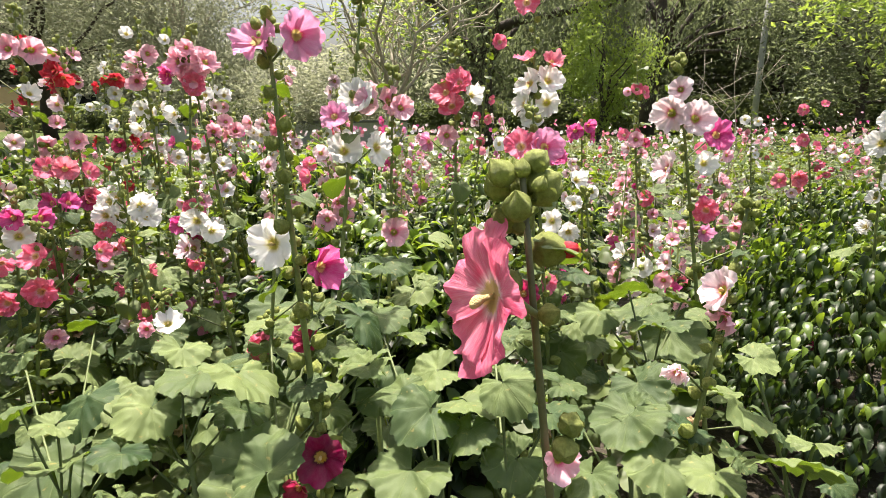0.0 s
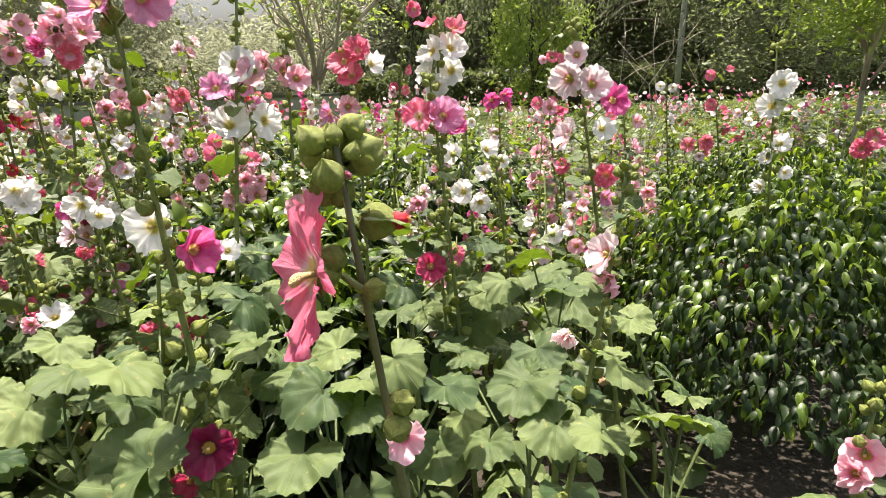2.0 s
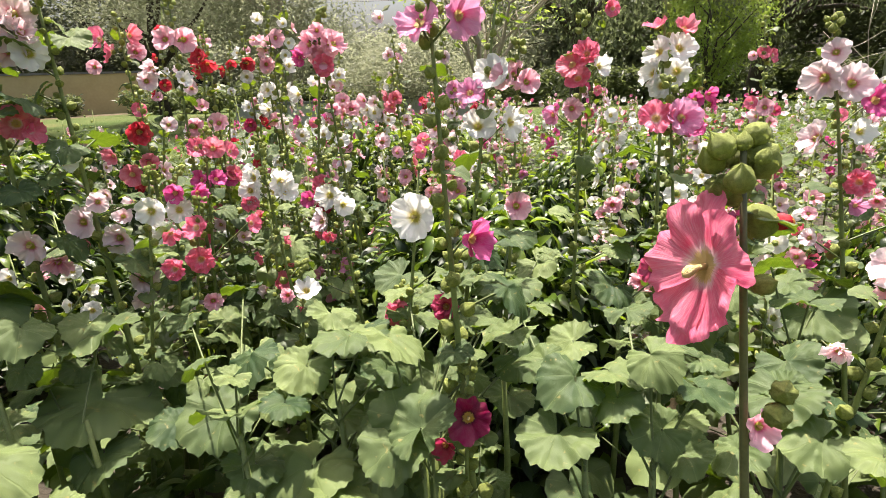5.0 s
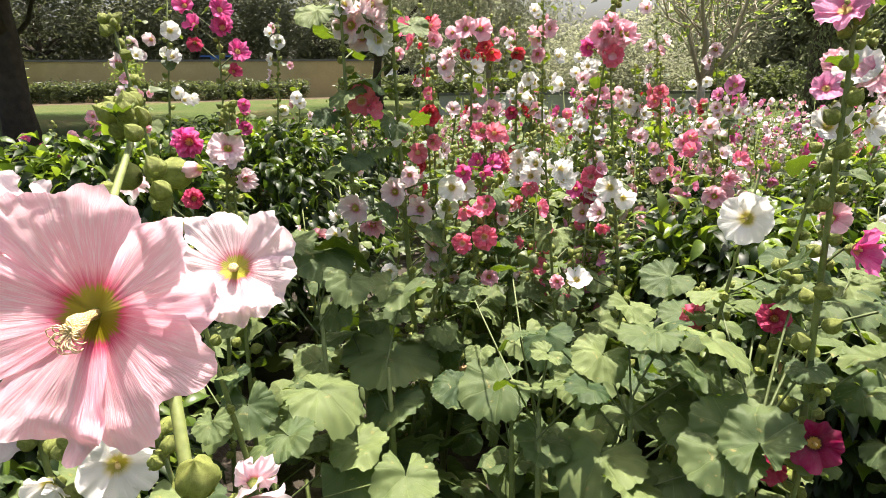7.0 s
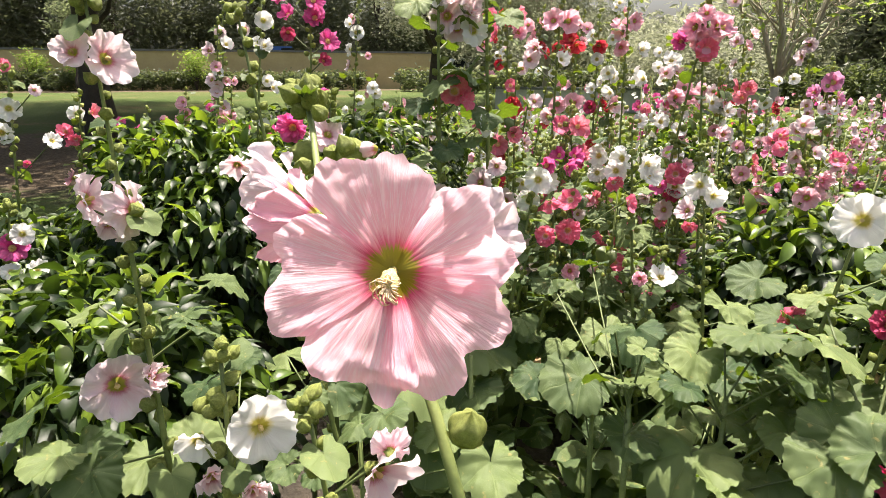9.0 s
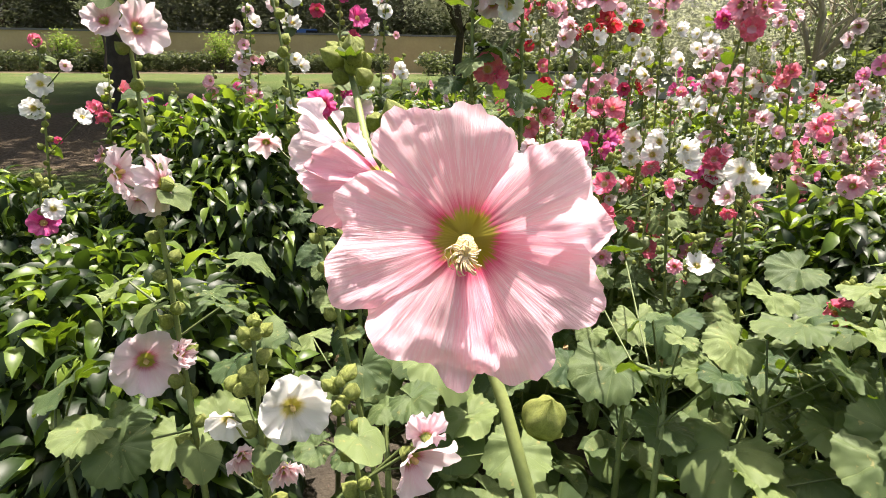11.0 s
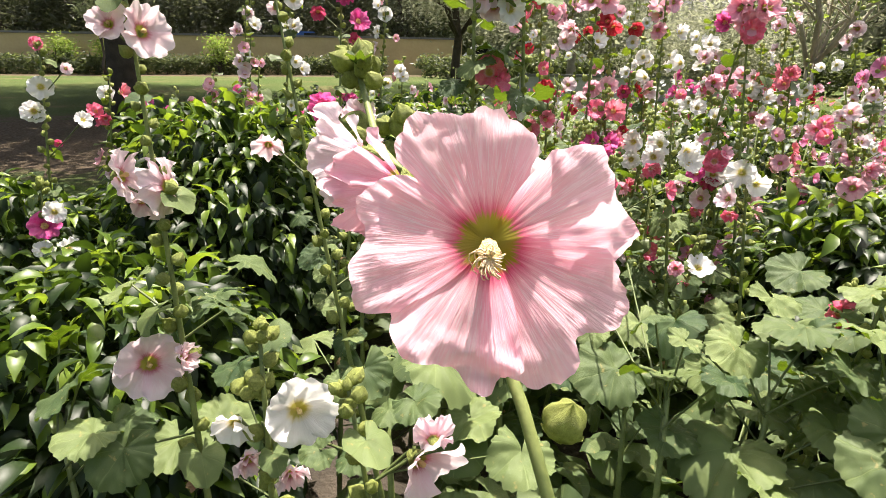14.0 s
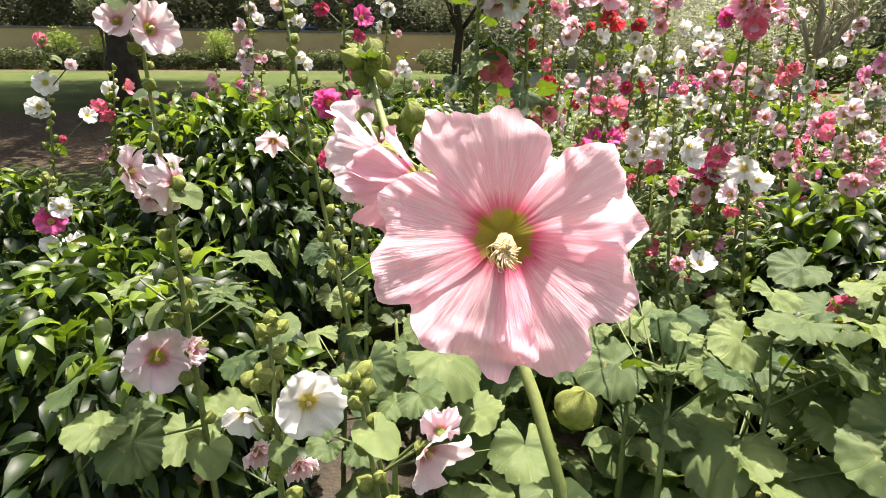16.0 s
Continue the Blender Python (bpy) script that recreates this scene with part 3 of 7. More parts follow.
def ground_sheet():
    rings = [0, 1.5, 3, 4.5, 6, 7, 8, 9, 10, 11, 12, 13, 14, 15, 16, 17, 18, 19, 20, 21, 22, 23.5, 25, 27, 30, 34, 40, 60, 120, 400, 1500]
    n = 96
    verts, faces = [], []
    for r in rings:
        for k in range(n):
            a = 2 * math.pi * k / n
            x, y = r * math.cos(a), r * math.sin(a)
            verts.append((x, y, rise(x, y) - 0.02 + 0.02 * noise.noise((x * 0.6, y * 0.6, 0)) * (r < 40)))
    return mesh_of("ground", verts, grid_faces(len(rings), n, True), [LAWN])


tagged(new("ground", ground_sheet()), "patchy green and dry lawn with bare earth", "lawn", kind="structure")


def bed_sheet():
    nx, ny = 110, 110
    verts = []
    for i in range(nx):
        for j in range(ny):
            x, y = -3.4 + 13.0 * i / (nx - 1), -0.85 + 11.5 * j / (ny - 1)
            rim = min(1.0, 22 * min(i, nx - 1 - i, j, ny - 1 - j) / nx)
            verts.append((x, y, rise(x, y) - 0.06 + 0.075 * rim + 0.025 * noise.noise((x * 3, y * 3, 2)) * rim))
    return mesh_of("flower_bed", verts, grid_faces(nx, ny), [SOIL])


tagged(new("flower_bed", bed_sheet()), "dark bare soil of a wide flower bed", "soil bed", kind="structure")


def leaf_cloud(rng, centres, per, spread, size, mat, hang=0.0, long=1.6, name="crown"):
    """Many small pointed leaves round the given centres, one mesh."""
    verts, faces = [], []
    for c in centres:
        for _ in range(per):
            d = Vector((rng.gauss(0, 1), rng.gauss(0, 1), rng.gauss(0, 0.8))) * spread * 0.55
            p = Vector(c) + d
            a = Vector((rng.gauss(0, 1), rng.gauss(0, 1), rng.gauss(0, 0.6) - hang)).normalized()
            b = a.cross(Vector((rng.gauss(0, 1), rng.gauss(0, 1), rng.gauss(0, 1)))).normalized()
            s = size * rng.uniform(0.6, 1.3)
            n = a.cross(b) * s * 0.14
            k = len(verts)
            verts += [p - a * s * long * 0.5, p - b * s * 0.32 + n, p + a * s * long * 0.5, p + b * s * 0.32 + n]
            faces += [(k, k + 1, k + 2), (k, k + 2, k + 3)]
    return mesh_of(name, verts, faces, [mat], smooth=False)


def limb_points(rng, start, goal, n=6, wander=0.12):
    s, g = Vector(start), Vector(goal)
    L = (g - s).length
    return [s.lerp(g, k / (n - 1)) + Vector((rng.gauss(0, 1), rng.gauss(0, 1), rng.gauss(0, 0.5))) * wander * L * 0.35 * math.sin(math.pi * k / (n - 1))
            + Vector((0, 0, 0.10 * L * math.sin(math.pi * k / (n - 1)))) for k in range(n)]


def tree(x, y, height, crown_low, radius, mat, label, seed, clumps=60, per=90, size=0.10, spread=0.55, trunk=0.14, bark=None, hang=0.0, limbs=9, flat=0.75, category="tree", group="trees round the garden"):
    rng = random.Random(seed)
    z0 = rise(x, y) - 0.05
    ob = thing("tree", x, y, z0, label, category, group)
    top = Vector((rng.uniform(-0.3, 0.3), rng.uniform(-0.3, 0.3), height * 0.8))
    bole = [Vector((0, 0, 0)).lerp(top, k / 8) + Vector((rng.gauss(0, 0.04), rng.gauss(0, 0.04), 0)) * (k > 0) for k in range(9)]
    v, f = tube(bole, [trunk * (1.25 if k == 0 else 1 - 0.1 * k) for k in range(9)], 10)
    part("trunk", mesh_of("trunk", v, f, [bark or BARK]), ob)
    mid, half = (crown_low + height) / 2, (height - crown_low) / 2
    centres = []
    for _ in range(clumps):
        for _try in range(20):
            q = Vector((rng.uniform(-1, 1), rng.uniform(-1, 1), rng.uniform(-1, 1)))
            if 0.30 < q.length < 1 and noise.noise(q * 2.1 + Vector((seed, 0, 0))) > -0.25:
                break
        c = Vector((q.x * radius, q.y * radius, mid + q.z * half))
        centres.append(c)
        if hang > 1:
            for d in range(3):
                centres.append(c - Vector((0, 0, 0.4 * (d + 1))))
    for i in range(limbs):
        g = centres[rng.randrange(len(centres))]
        s = bole[min(8, max(2, int(8 * (g.z * 0.55) / (height * 0.8))))]
        pts = limb_points(rng, s, g)
        v, f = tube(pts, [trunk * 0.42 * (1 - 0.16 * k) for k in range(6)], 6)
        part("limb", mesh_of("limb", v, f, [bark or BARK]), ob)
    tagged(part("crown", leaf_cloud(rng, centres, int(per * (2.1 if math.hypot(x, y) < 22 else 1.1)), spread, size * (0.60 if math.hypot(x, y) < 22 else 0.85), mat, hang), ob), kind="stuff")
    return ob


def bare_tree(x, y, seed):
    """Pale tree with forking, nearly bare branches and a few young leaves."""
    rng = random.Random(seed)
    z0 = rise(x, y) - 0.05
    ob = thing("tree", x, y, z0, "pale-barked tree with nearly bare forking branches", "tree", "trees round the garden")
    v, f = tube([(0, 0, 0), (0.03, 0, 0.6), (0.02, 0.02, 1.25)], [0.085, 0.065, 0.055], 10)
    part("trunk", mesh_of("trunk", v, f, [PALE_BARK]), ob)
    tips = []
    for i in range(9):
        a = 2.4 * i
        lean = 0.35 + 0.5 * rng.random()
        s = Vector((0.02, 0.02, 1.0 + 0.03 * i))
        g = s + Vector((math.cos(a) * lean * 3.3, math.sin(a) * lean * 3.3, rng.uniform(1.3, 3.4)))
        pts = limb_points(rng, s, g, 7, 0.16)
        v, f = tube(pts, [0.027 * (1 - 0.12 * k) for k in range(7)], 7)
        limb = part("limb", mesh_of("limb", v, f, [PALE_BARK]), ob)
        pile = Pile()
        for j in range(9):
            q = pts[1 + j % 6]
            e = q + Vector((rng.gauss(0, 0.75), rng.gauss(0, 0.75), rng.uniform(0.2, 1.1)))
            tw = limb_points(rng, q, e, 5, 0.2)
            pile.add(*tube(tw, [0.013, 0.011, 0.008, 0.006, 0.004], 5))
            tips += [tw[4], tw[3]]
            for _ in range(2):
                e2 = tw[2] + Vector((rng.gauss(0, 0.35), rng.gauss(0, 0.35), rng.uniform(-0.1, 0.5)))
                pile.add(*tube(limb_points(rng, tw[2], e2, 4, 0.2), [0.006, 0.005, 0.004, 0.003], 4))
                tips.append(e2)
        part("branch", pile.mesh("branch", [PALE_BARK]), limb)
    tagged(part("crown", leaf_cloud(rng, tips, 5, 0.28, 0.075, TREE_LIME), ob), kind="stuff")
    return ob


def ficus_leaves(rng, n, rx, ry, h, mats, size, droop, young):
    """Glossy pointed leaves, folded along the rib, hanging outward over a rounded bush."""
    verts, faces, slots = [], [], []
    for _ in range(n):
        a, u = rng.uniform(0, 6.283), rng.random() ** 0.75
        el = math.asin(min(1, max(-0.25, u * 1.2 - 0.2)))
        shell = (rng.uniform(0.80, 1.0) if rng.random() < 0.72 else rng.uniform(0.45, 0.8)) + 0.18 * noise.noise((math.cos(a) * 2.2, math.sin(a) * 2.2, el * 2.5))
        o = Vector((math.cos(a) * math.cos(el), math.sin(a) * math.cos(el), math.sin(el)))
        p = Vector((o.x * rx * shell, o.y * ry * shell, h * 0.32 + o.z * h * 0.66 * shell))
        if p.z < (0.03 if droop < 1 else h * 0.36):
            continue
        d = (Vector((o.x, o.y, o.z * 0.3 - droop)) + Vector((rng.gauss(0, 0.4 + 0.2 * droop), rng.gauss(0, 0.4 + 0.2 * droop), rng.gauss(0, 0.4 + 0.15 * droop)))).normalized()
        w = d.cross(Vector((0, 0, 1)) + Vector((rng.gauss(0, 0.3), rng.gauss(0, 0.3), 0))).normalized()
        up = w.cross(d)
        s = size * rng.uniform(0.7, 1.25)
        k = len(verts)
        for t, wd, dz in ((0, 0, 0), (0.17, 0.15, 0.06), (0.41, 0.215, 0.08), (0.67, 0.165, 0.0), (0.87, 0.055, -0.12), (1.0, 0, -0.22)):
            c = p + d * s * t + up * s * dz
            if wd == 0:
                verts.append(c)
            else:
                verts += [c - w * s * wd + up * s * wd * 0.45, c, c + w * s * wd + up * s * wd * 0.45]
        faces += [(k, k + 1, k + 2), (k, k + 2, k + 3), (k + 10, k + 13, k + 11), (k + 11, k + 13, k + 12)]
        for q in (1, 4, 7):
            faces += [(k + q, k + q + 3, k + q + 4, k + q + 1), (k + q + 1, k + q + 4, k + q + 5, k + q + 2)]
        # the young shoots at the top are yellow-green
        slots += [1 if rng.random() < young * (0.25 + o.z) and shell > 0.8 else 0] * 10
    return mesh_of("foliage", verts, faces, mats, slots)


def ficus(x, y, rx, ry, h, n, seed, size=0.074, droop=0.55, young=0.40, label="rounded ficus bush with glossy dark green leaves"):
    rng = random.Random(seed)
    ob = thing("ficus_bush", x, y, rise(x, y), label, "bush", "ficus bushes in the flower bed")
    for i in range(5):
        a = 1.3 * i
        pts = limb_points(rng, (0.02 * math.cos(a), 0.02 * math.sin(a), 0), (math.cos(a) * rx * 0.6, math.sin(a) * ry * 0.6, h * 0.75), 5)
        v, f = tube(pts, [0.014, 0.012, 0.010, 0.007, 0.004], 6)
        part("branch", mesh_of("branch", v, f, [BARK]), ob)
    tagged(part("foliage", ficus_leaves(rng, int(n * 1.15), rx, ry, h, [FICUS, FICUS_YOUNG], size, droop, young), ob), kind="stuff")
    return ob


def box(x0, x1, y0, y1, z0, z1):
    v = [(x, y, z) for z in (z0, z1) for y in (y0, y1) for x in (x0, x1)]
    return v, [(0, 2, 3, 1), (4, 5, 7, 6), (0, 1, 5, 4), (1, 3, 7, 5), (3, 2, 6, 7), (2, 0, 4, 6)]


def along(x0, y0, x1, y1):
    """Pose at (x0, y0) with +x along the line to (x1, y1); the length."""
    return pose(x0, y0, rise(x0, y0), 0, 0, math.degrees(math.atan2(y1 - y0, x1 - x0))), math.hypot(x1 - x0, y1 - y0)


# ---- hollyhocks in view ----
hollyhock(-0.142, 0.775, -0.219, 0.772, 1.329, [
    (-0.231, 0.766, 1.296, "mauve", 0.034, -33, 42, 1),
    (-0.178, 0.759, 1.304, "mauve", 0.034, 79, -5, 0),
    (-0.173, 0.774, 0.990, "magenta", 0.036, 92, 3, 2),
    (-0.166, 0.769, 0.689, "crimson", 0.026, -8, 11, 2)],
    leaves=4, buds=(0.62, 0.97), seed=1, fine=0, thick=0.0092, plump=1.12)
hollyhock(-0.200, 0.757, -0.180, 0.758, 0.793, [
    (-0.179, 0.736, 0.703, "maroon", 0.041, 15, 17, 0),
    (-0.221, 0.753, 0.637, "crimson", 0.026, -27, -4, 2)],
    leaves=2, buds=(0.55, 0.98), seed=2, fine=0)
rose_plant = hollyhock(0.236, 0.389, 0.078, 0.383, 1.170, [
    (0.110, 0.383, 0.947, "pink", 0.017, 49, 13, 2)],
    leaves=0, buds=(0.985, 0.99), seed=3, fine=0, dark=True, plump=1.1, tufts=1, spent=0, label="tall hollyhock with one wide rose-pink flower and fat green buds")
hollyhock(-0.324, 1.126, -0.153, 1.133, 1.420, [
    (-0.169, 1.123, 1.229, "white", 0.040, -20, 26, 0),
    (-0.200, 1.117, 1.128, "white", 0.037, 26, 27, 2),
    (-0.136, 1.112, 1.136, "white", 0.038, 91, 8, 1),
    (-0.212, 1.107, 1.196, "mauve", 0.030, 9, 29, 0),
    (-0.141, 1.107, 1.227, "pink", 0.030, 218, -2, 2)],
    leaves=5, buds=(0.58, 1.0), seed=4, fine=0)
hollyhock(-0.219, 1.387, -0.130, 1.391, 1.305, [
    (-0.146, 1.384, 1.227, "pink", 0.039, 92, 10, 1),
    (-0.114, 1.373, 1.211, "pink", 0.034, 49, 12, 2),
    (-0.178, 1.377, 1.243, "pink", 0.030, -56, 15, 3),
    (-0.140, 1.373, 0.908, "pink", 0.040, 33, 19, 2)],
    leaves=7, buds=(0.5, 1.0), seed=5, fine=0)
hollyhock(-0.015, 1.430, 0.017, 1.432, 1.305, [
    (-0.004, 1.403, 1.245, "coral", 0.039, -30, 31, 1),
    (0.030, 1.412, 1.265, "rose", 0.034, -21, 26, 3),
    (0.054, 1.404, 1.238, "white", 0.030, 80, 15, 2),
    (0.010, 1.410, 1.212, "rose", 0.034, -17, 25, 2),
    (-0.047, 1.412, 1.131, "mauve", 0.026, -65, -5, 2),
    (-0.005, 1.405, 1.145, "pink", 0.030, 33, -4, 1)],
    leaves=6, buds=(0.5, 1.0), seed=6, fine=0)
hollyhock(0.002, 2.609, 0.165, 2.615, 1.569, [
    (0.196, 2.592, 1.485, "rose", 0.040, -9, -1, 0),
    (0.099, 2.604, 1.167, "crimson", 0.026, -39, 26, 2),
    (0.112, 2.612, 1.061, "rose", 0.026, 6, -5, 3)],
    leaves=5, buds=(0.5, 1.0), seed=7, fine=1)
hollyhock(0.257, 1.506, 0.216, 1.504, 1.493, [
    (0.206, 1.482, 1.265, "white", 0.041, -72, 27, 1),
    (0.247, 1.476, 1.271, "white", 0.041, 47, 31, 0),
    (0.199, 1.494, 1.217, "white", 0.039, -88, 16, 2),
    (0.253, 1.505, 1.220, "white", 0.040, -27, 8, 1),
    (0.218, 1.486, 1.188, "white", 0.034, -29, -6, 3),
    (0.195, 1.478, 1.322, "rose", 0.030, -73, 65, 2),
    (0.256, 1.479, 1.316, "coral", 0.030, 39, 45, 2),
    (0.193, 1.488, 1.457, "rose", 0.037, 3, 16, 1)],
    leaves=6, buds=(0.72, 1.0), seed=8, fine=0)
hollyhock(0.276, 1.215, 0.186, 1.211, 1.152, [
    (0.157, 1.193, 1.128, "rose", 0.039, 2, 29, 1),
    (0.205, 1.197, 1.127, "mauve", 0.041, 43, 20, 0),
    (0.226, 1.206, 1.103, "magenta", 0.030, 33, 30, 2)],
    leaves=6, buds=(0.45, 1.0), seed=9, fine=0)
hollyhock(0.566, 2.324, 0.508, 2.322, 1.206, [
    (0.482, 2.305, 1.115, "magenta", 0.040, -8, -7, 1),
    (0.531, 2.311, 1.136, "magenta", 0.034, 48, -6, 2)],
    leaves=6, buds=(0.5, 1.0), seed=10, fine=1)
hollyhock(0.698, 1.274, 0.500, 1.266, 1.253, [
    (0.483, 1.247, 1.194, "blush", 0.043, -66, -5, 1),
    (0.530, 1.248, 1.180, "blush", 0.041, 31, 19, 0),
    (0.582, 1.259, 1.145, "magenta", 0.040, 45, 21, 0),
    (0.493, 1.265, 1.072, "blush", 0.039, -103, 19, 2),
    (0.554, 1.239, 1.087, "white", 0.028, 17, 10, 2),
    (0.577, 1.251, 0.983, "rose", 0.030, -35, 7, 3),
    (0.500, 1.257, 1.241, "blush", 0.028, -29, 16, 2),
    (0.579, 1.260, 0.932, "mauve", 0.022, 24, -8, 2),
    (0.505, 1.265, 0.858, "blush", 0.022, -71, 21, 2)],
    leaves=6, buds=(0.45, 1.0), seed=11, fine=0)
hollyhock(0.287, 0.782, 0.435, 0.788, 1.077, [
    (0.412, 0.779, 0.951, "blush", 0.034, -98, 24, 2),
    (0.424, 0.781, 0.913, "pink", 0.026, -101, -20, 3),
    (0.352, 0.767, 0.833, "blush", 0.022, -48, -25, 3)],
    leaves=6, buds=(0.55, 1.0), seed=12, fine=0)
hollyhock(1.477, 2.356, 1.365, 2.351, 0.972, [
    (1.327, 2.340, 0.905, "coral", 0.039, -62, 10, 1),
    (1.391, 2.327, 0.911, "coral", 0.039, 4, 6, 1)],
    leaves=5, buds=(0.5, 1.0), seed=13, fine=1)
hollyhock(1.268, 1.582, 1.163, 1.589, 1.265, [
    (1.177, 1.568, 1.162, "white", 0.043, -10, 10, 1),
    (1.168, 1.582, 1.101, "white", 0.041, -58, 13, 1),
    (1.205, 1.580, 0.993, "white", 0.030, -15, 25, 2),
    (1.178, 1.582, 0.953, "white", 0.026, -104, 24, 2),
    (1.222, 1.566, 0.913, "white", 0.022, -16, 6, 0),
    (1.169, 1.584, 0.869, "white", 0.026, -102, 23, 3)],
    leaves=6, buds=(0.45, 0.93), seed=14, fine=0)
hollyhock(1.623, 1.553, 1.439, 1.564, 1.062, [
    (1.439, 1.556, 0.975, "rose", 0.032, -51, 9, 3),
    (1.466, 1.550, 0.999, "rose", 0.034, 8, 28, 1)],
    leaves=5, buds=(0.5, 1.0), seed=15, fine=0)
hollyhock(0.733, 0.628, 0.730, 0.628, 0.745, [
    (0.728, 0.625, 0.697, "pink", 0.032, -54, 16, 2),
    (0.708, 0.610, 0.681, "pink", 0.026, -93, 11, 3)],
    leaves=3, buds=(0.4, 1.0), seed=16, fine=0)
hollyhock(0.381, 1.616, 0.302, 1.612, 1.021, [
    (0.261, 1.582, 1.000, "white", 0.034, 199, 1, 2),
    (0.351, 1.592, 1.007, "white", 0.034, 65, 18, 2),
    (0.402, 1.601, 0.973, "white", 0.022, -26, 6, 0)],
    leaves=5, buds=(0.45, 1.0), seed=17, fine=0)
hollyhock(0.516, 1.558, 0.381, 1.552, 0.933, [
    (0.284, 1.542, 0.901, "white", 0.037, -37, 15, 2),
    (0.327, 1.542, 0.872, "white", 0.034, 9, -5, 3),
    (0.336, 1.523, 0.954, "white", 0.026, 1, 28, 1)],
    leaves=5, buds=(0.5, 1.0), seed=18, fine=0)
hollyhock(0.212, 1.229, 0.188, 1.228, 0.915, [
    (0.169, 1.201, 0.804, "crimson", 0.037, 19, 15, 1),
    (0.223, 1.229, 0.822, "rose", 0.026, 62, -1, 2)],
    leaves=5, buds=(0.5, 1.0), seed=19, fine=0)
hollyhock(0.798, 2.127, 0.659, 2.121, 1.144, [
    (0.666, 2.112, 1.088, "pink", 0.037, -6, 13, 0),
    (0.623, 2.107, 1.105, "rose", 0.026, -42, 16, 2),
    (0.698, 2.113, 1.073, "crimson", 0.022, 22, 26, 2)],
    leaves=6, buds=(0.5, 1.0), seed=20, fine=1)
hollyhock(1.040, 2.074, 0.921, 2.069, 1.143, [
    (0.972, 2.057, 1.034, "pink", 0.030, 49, 6, 1),
    (0.883, 2.061, 1.055, "rose", 0.026, -20, 24, 2)],
    leaves=5, buds=(0.4, 1.0), seed=21, fine=1)
hollyhock(0.903, 2.548, 0.774, 2.543, 1.413, [
    (0.783, 2.538, 1.274, "rose", 0.037, 2, 28, 0),
    (0.741, 2.517, 1.269, "pink", 0.022, -50, -7, 2)],
    leaves=5, buds=(0.5, 1.0), seed=22, fine=1)
hollyhock(0.828, 2.185, 0.736, 2.181, 0.908, [
    (0.733, 2.162, 0.863, "rose", 0.037, 5, -5, 0),
    (0.692, 2.171, 0.817, "pink", 0.026, -87, 13, 1),
    (0.768, 2.170, 0.799, "pink", 0.026, -20, 23, 3),
    (0.771, 2.183, 0.672, "crimson", 0.034, -47, -2, 3)],
    leaves=6, buds=(0.5, 1.0), seed=23, fine=1)
hollyhock(1.862, 2.757, 1.632, 2.747, 1.218, [
    (1.710, 2.747, 1.204, "rose", 0.022, -4, 30, 2),
    (1.768, 2.727, 0.998, "blush", 0.026, -59, 12, 2),
    (1.838, 2.746, 0.956, "white", 0.026, -45, 6, 2)],
    leaves=5, buds=(0.5, 1.0), seed=24, fine=1)
hollyhock(1.909, 3.546, 1.764, 3.540, 1.191, [
    (1.723, 3.519, 1.119, "white", 0.037, -20, 7, 1),
    (1.812, 3.537, 1.108, "white", 0.034, -38, -2, 1),
    (1.705, 3.521, 1.053, "rose", 0.017, -66, 7, 2)],
    leaves=5, buds=(0.5, 1.0), seed=25, fine=1)
hollyhock(-1.286, 2.148, -1.108, 2.155, 1.309, [
    (-1.149, 2.151, 1.207, "white", 0.034, 8, 7, 2),
    (-1.074, 2.138, 1.189, "white", 0.030, 101, 7, 1)],
    leaves=6, buds=(0.4, 1.0), seed=26, fine=1)
hollyhock(-0.787, 1.618, -0.750, 1.620, 0.962, [
    (-0.748, 1.596, 0.890, "white", 0.038, 34, 9, 2),
    (-0.705, 1.610, 0.875, "white", 0.034, 80, 20, 3),
    (-0.771, 1.606, 0.811, "blush", 0.034, -16, 10, 2),
    (-0.783, 1.611, 0.774, "rose", 0.022, 29, -11, 3)],
    leaves=6, buds=(0.4, 1.0), seed=27, fine=0)
hollyhock(-1.061, 1.631, -0.968, 1.635, 0.996, [
    (-1.001, 1.632, 0.959, "white", 0.039, -27, 9, 2),
    (-0.925, 1.610, 0.945, "white", 0.039, 114, 7, 2),
    (-0.994, 1.607, 0.907, "white", 0.034, -4, 3, 3),
    (-0.932, 1.623, 0.903, "white", 0.034, 7, 24, 1)],
    leaves=6, buds=(0.4, 1.0), seed=28, fine=0)
hollyhock(-0.737, 1.272, -0.695, 1.274, 0.780, [
    (-0.684, 1.254, 0.707, "white", 0.038, 55, 58, 0),
    (-0.734, 1.252, 0.697, "pink", 0.022, -8, 14, 3),
    (-0.717, 1.270, 0.656, "rose", 0.017, 36, -37, 3)],
    leaves=5, buds=(0.3, 1.0), seed=29, fine=0)
hollyhock(-0.445, 0.976, -0.295, 0.982, 1.069, [
    (-0.306, 0.977, 0.975, "white", 0.050, -24, 12, 0),
    (-0.194, 0.983, 0.924, "white", 0.022, 43, 27, 2)],
    leaves=5, buds=(0.45, 0.8), seed=30, fine=0)
hollyhock(-0.293, 0.928, -0.233, 0.930, 0.854, [
    (-0.242, 0.925, 0.813, "crimson", 0.030, -14, 25, 3)],
    leaves=4, buds=(0.3, 1.0), seed=31, fine=0)
hollyhock(-0.464, 1.067, -0.371, 1.071, 0.800, [
    (-0.387, 1.066, 0.736, "rose", 0.032, 44, 19, 3)],
    leaves=4, buds=(0.3, 1.0), seed=32, fine=0)
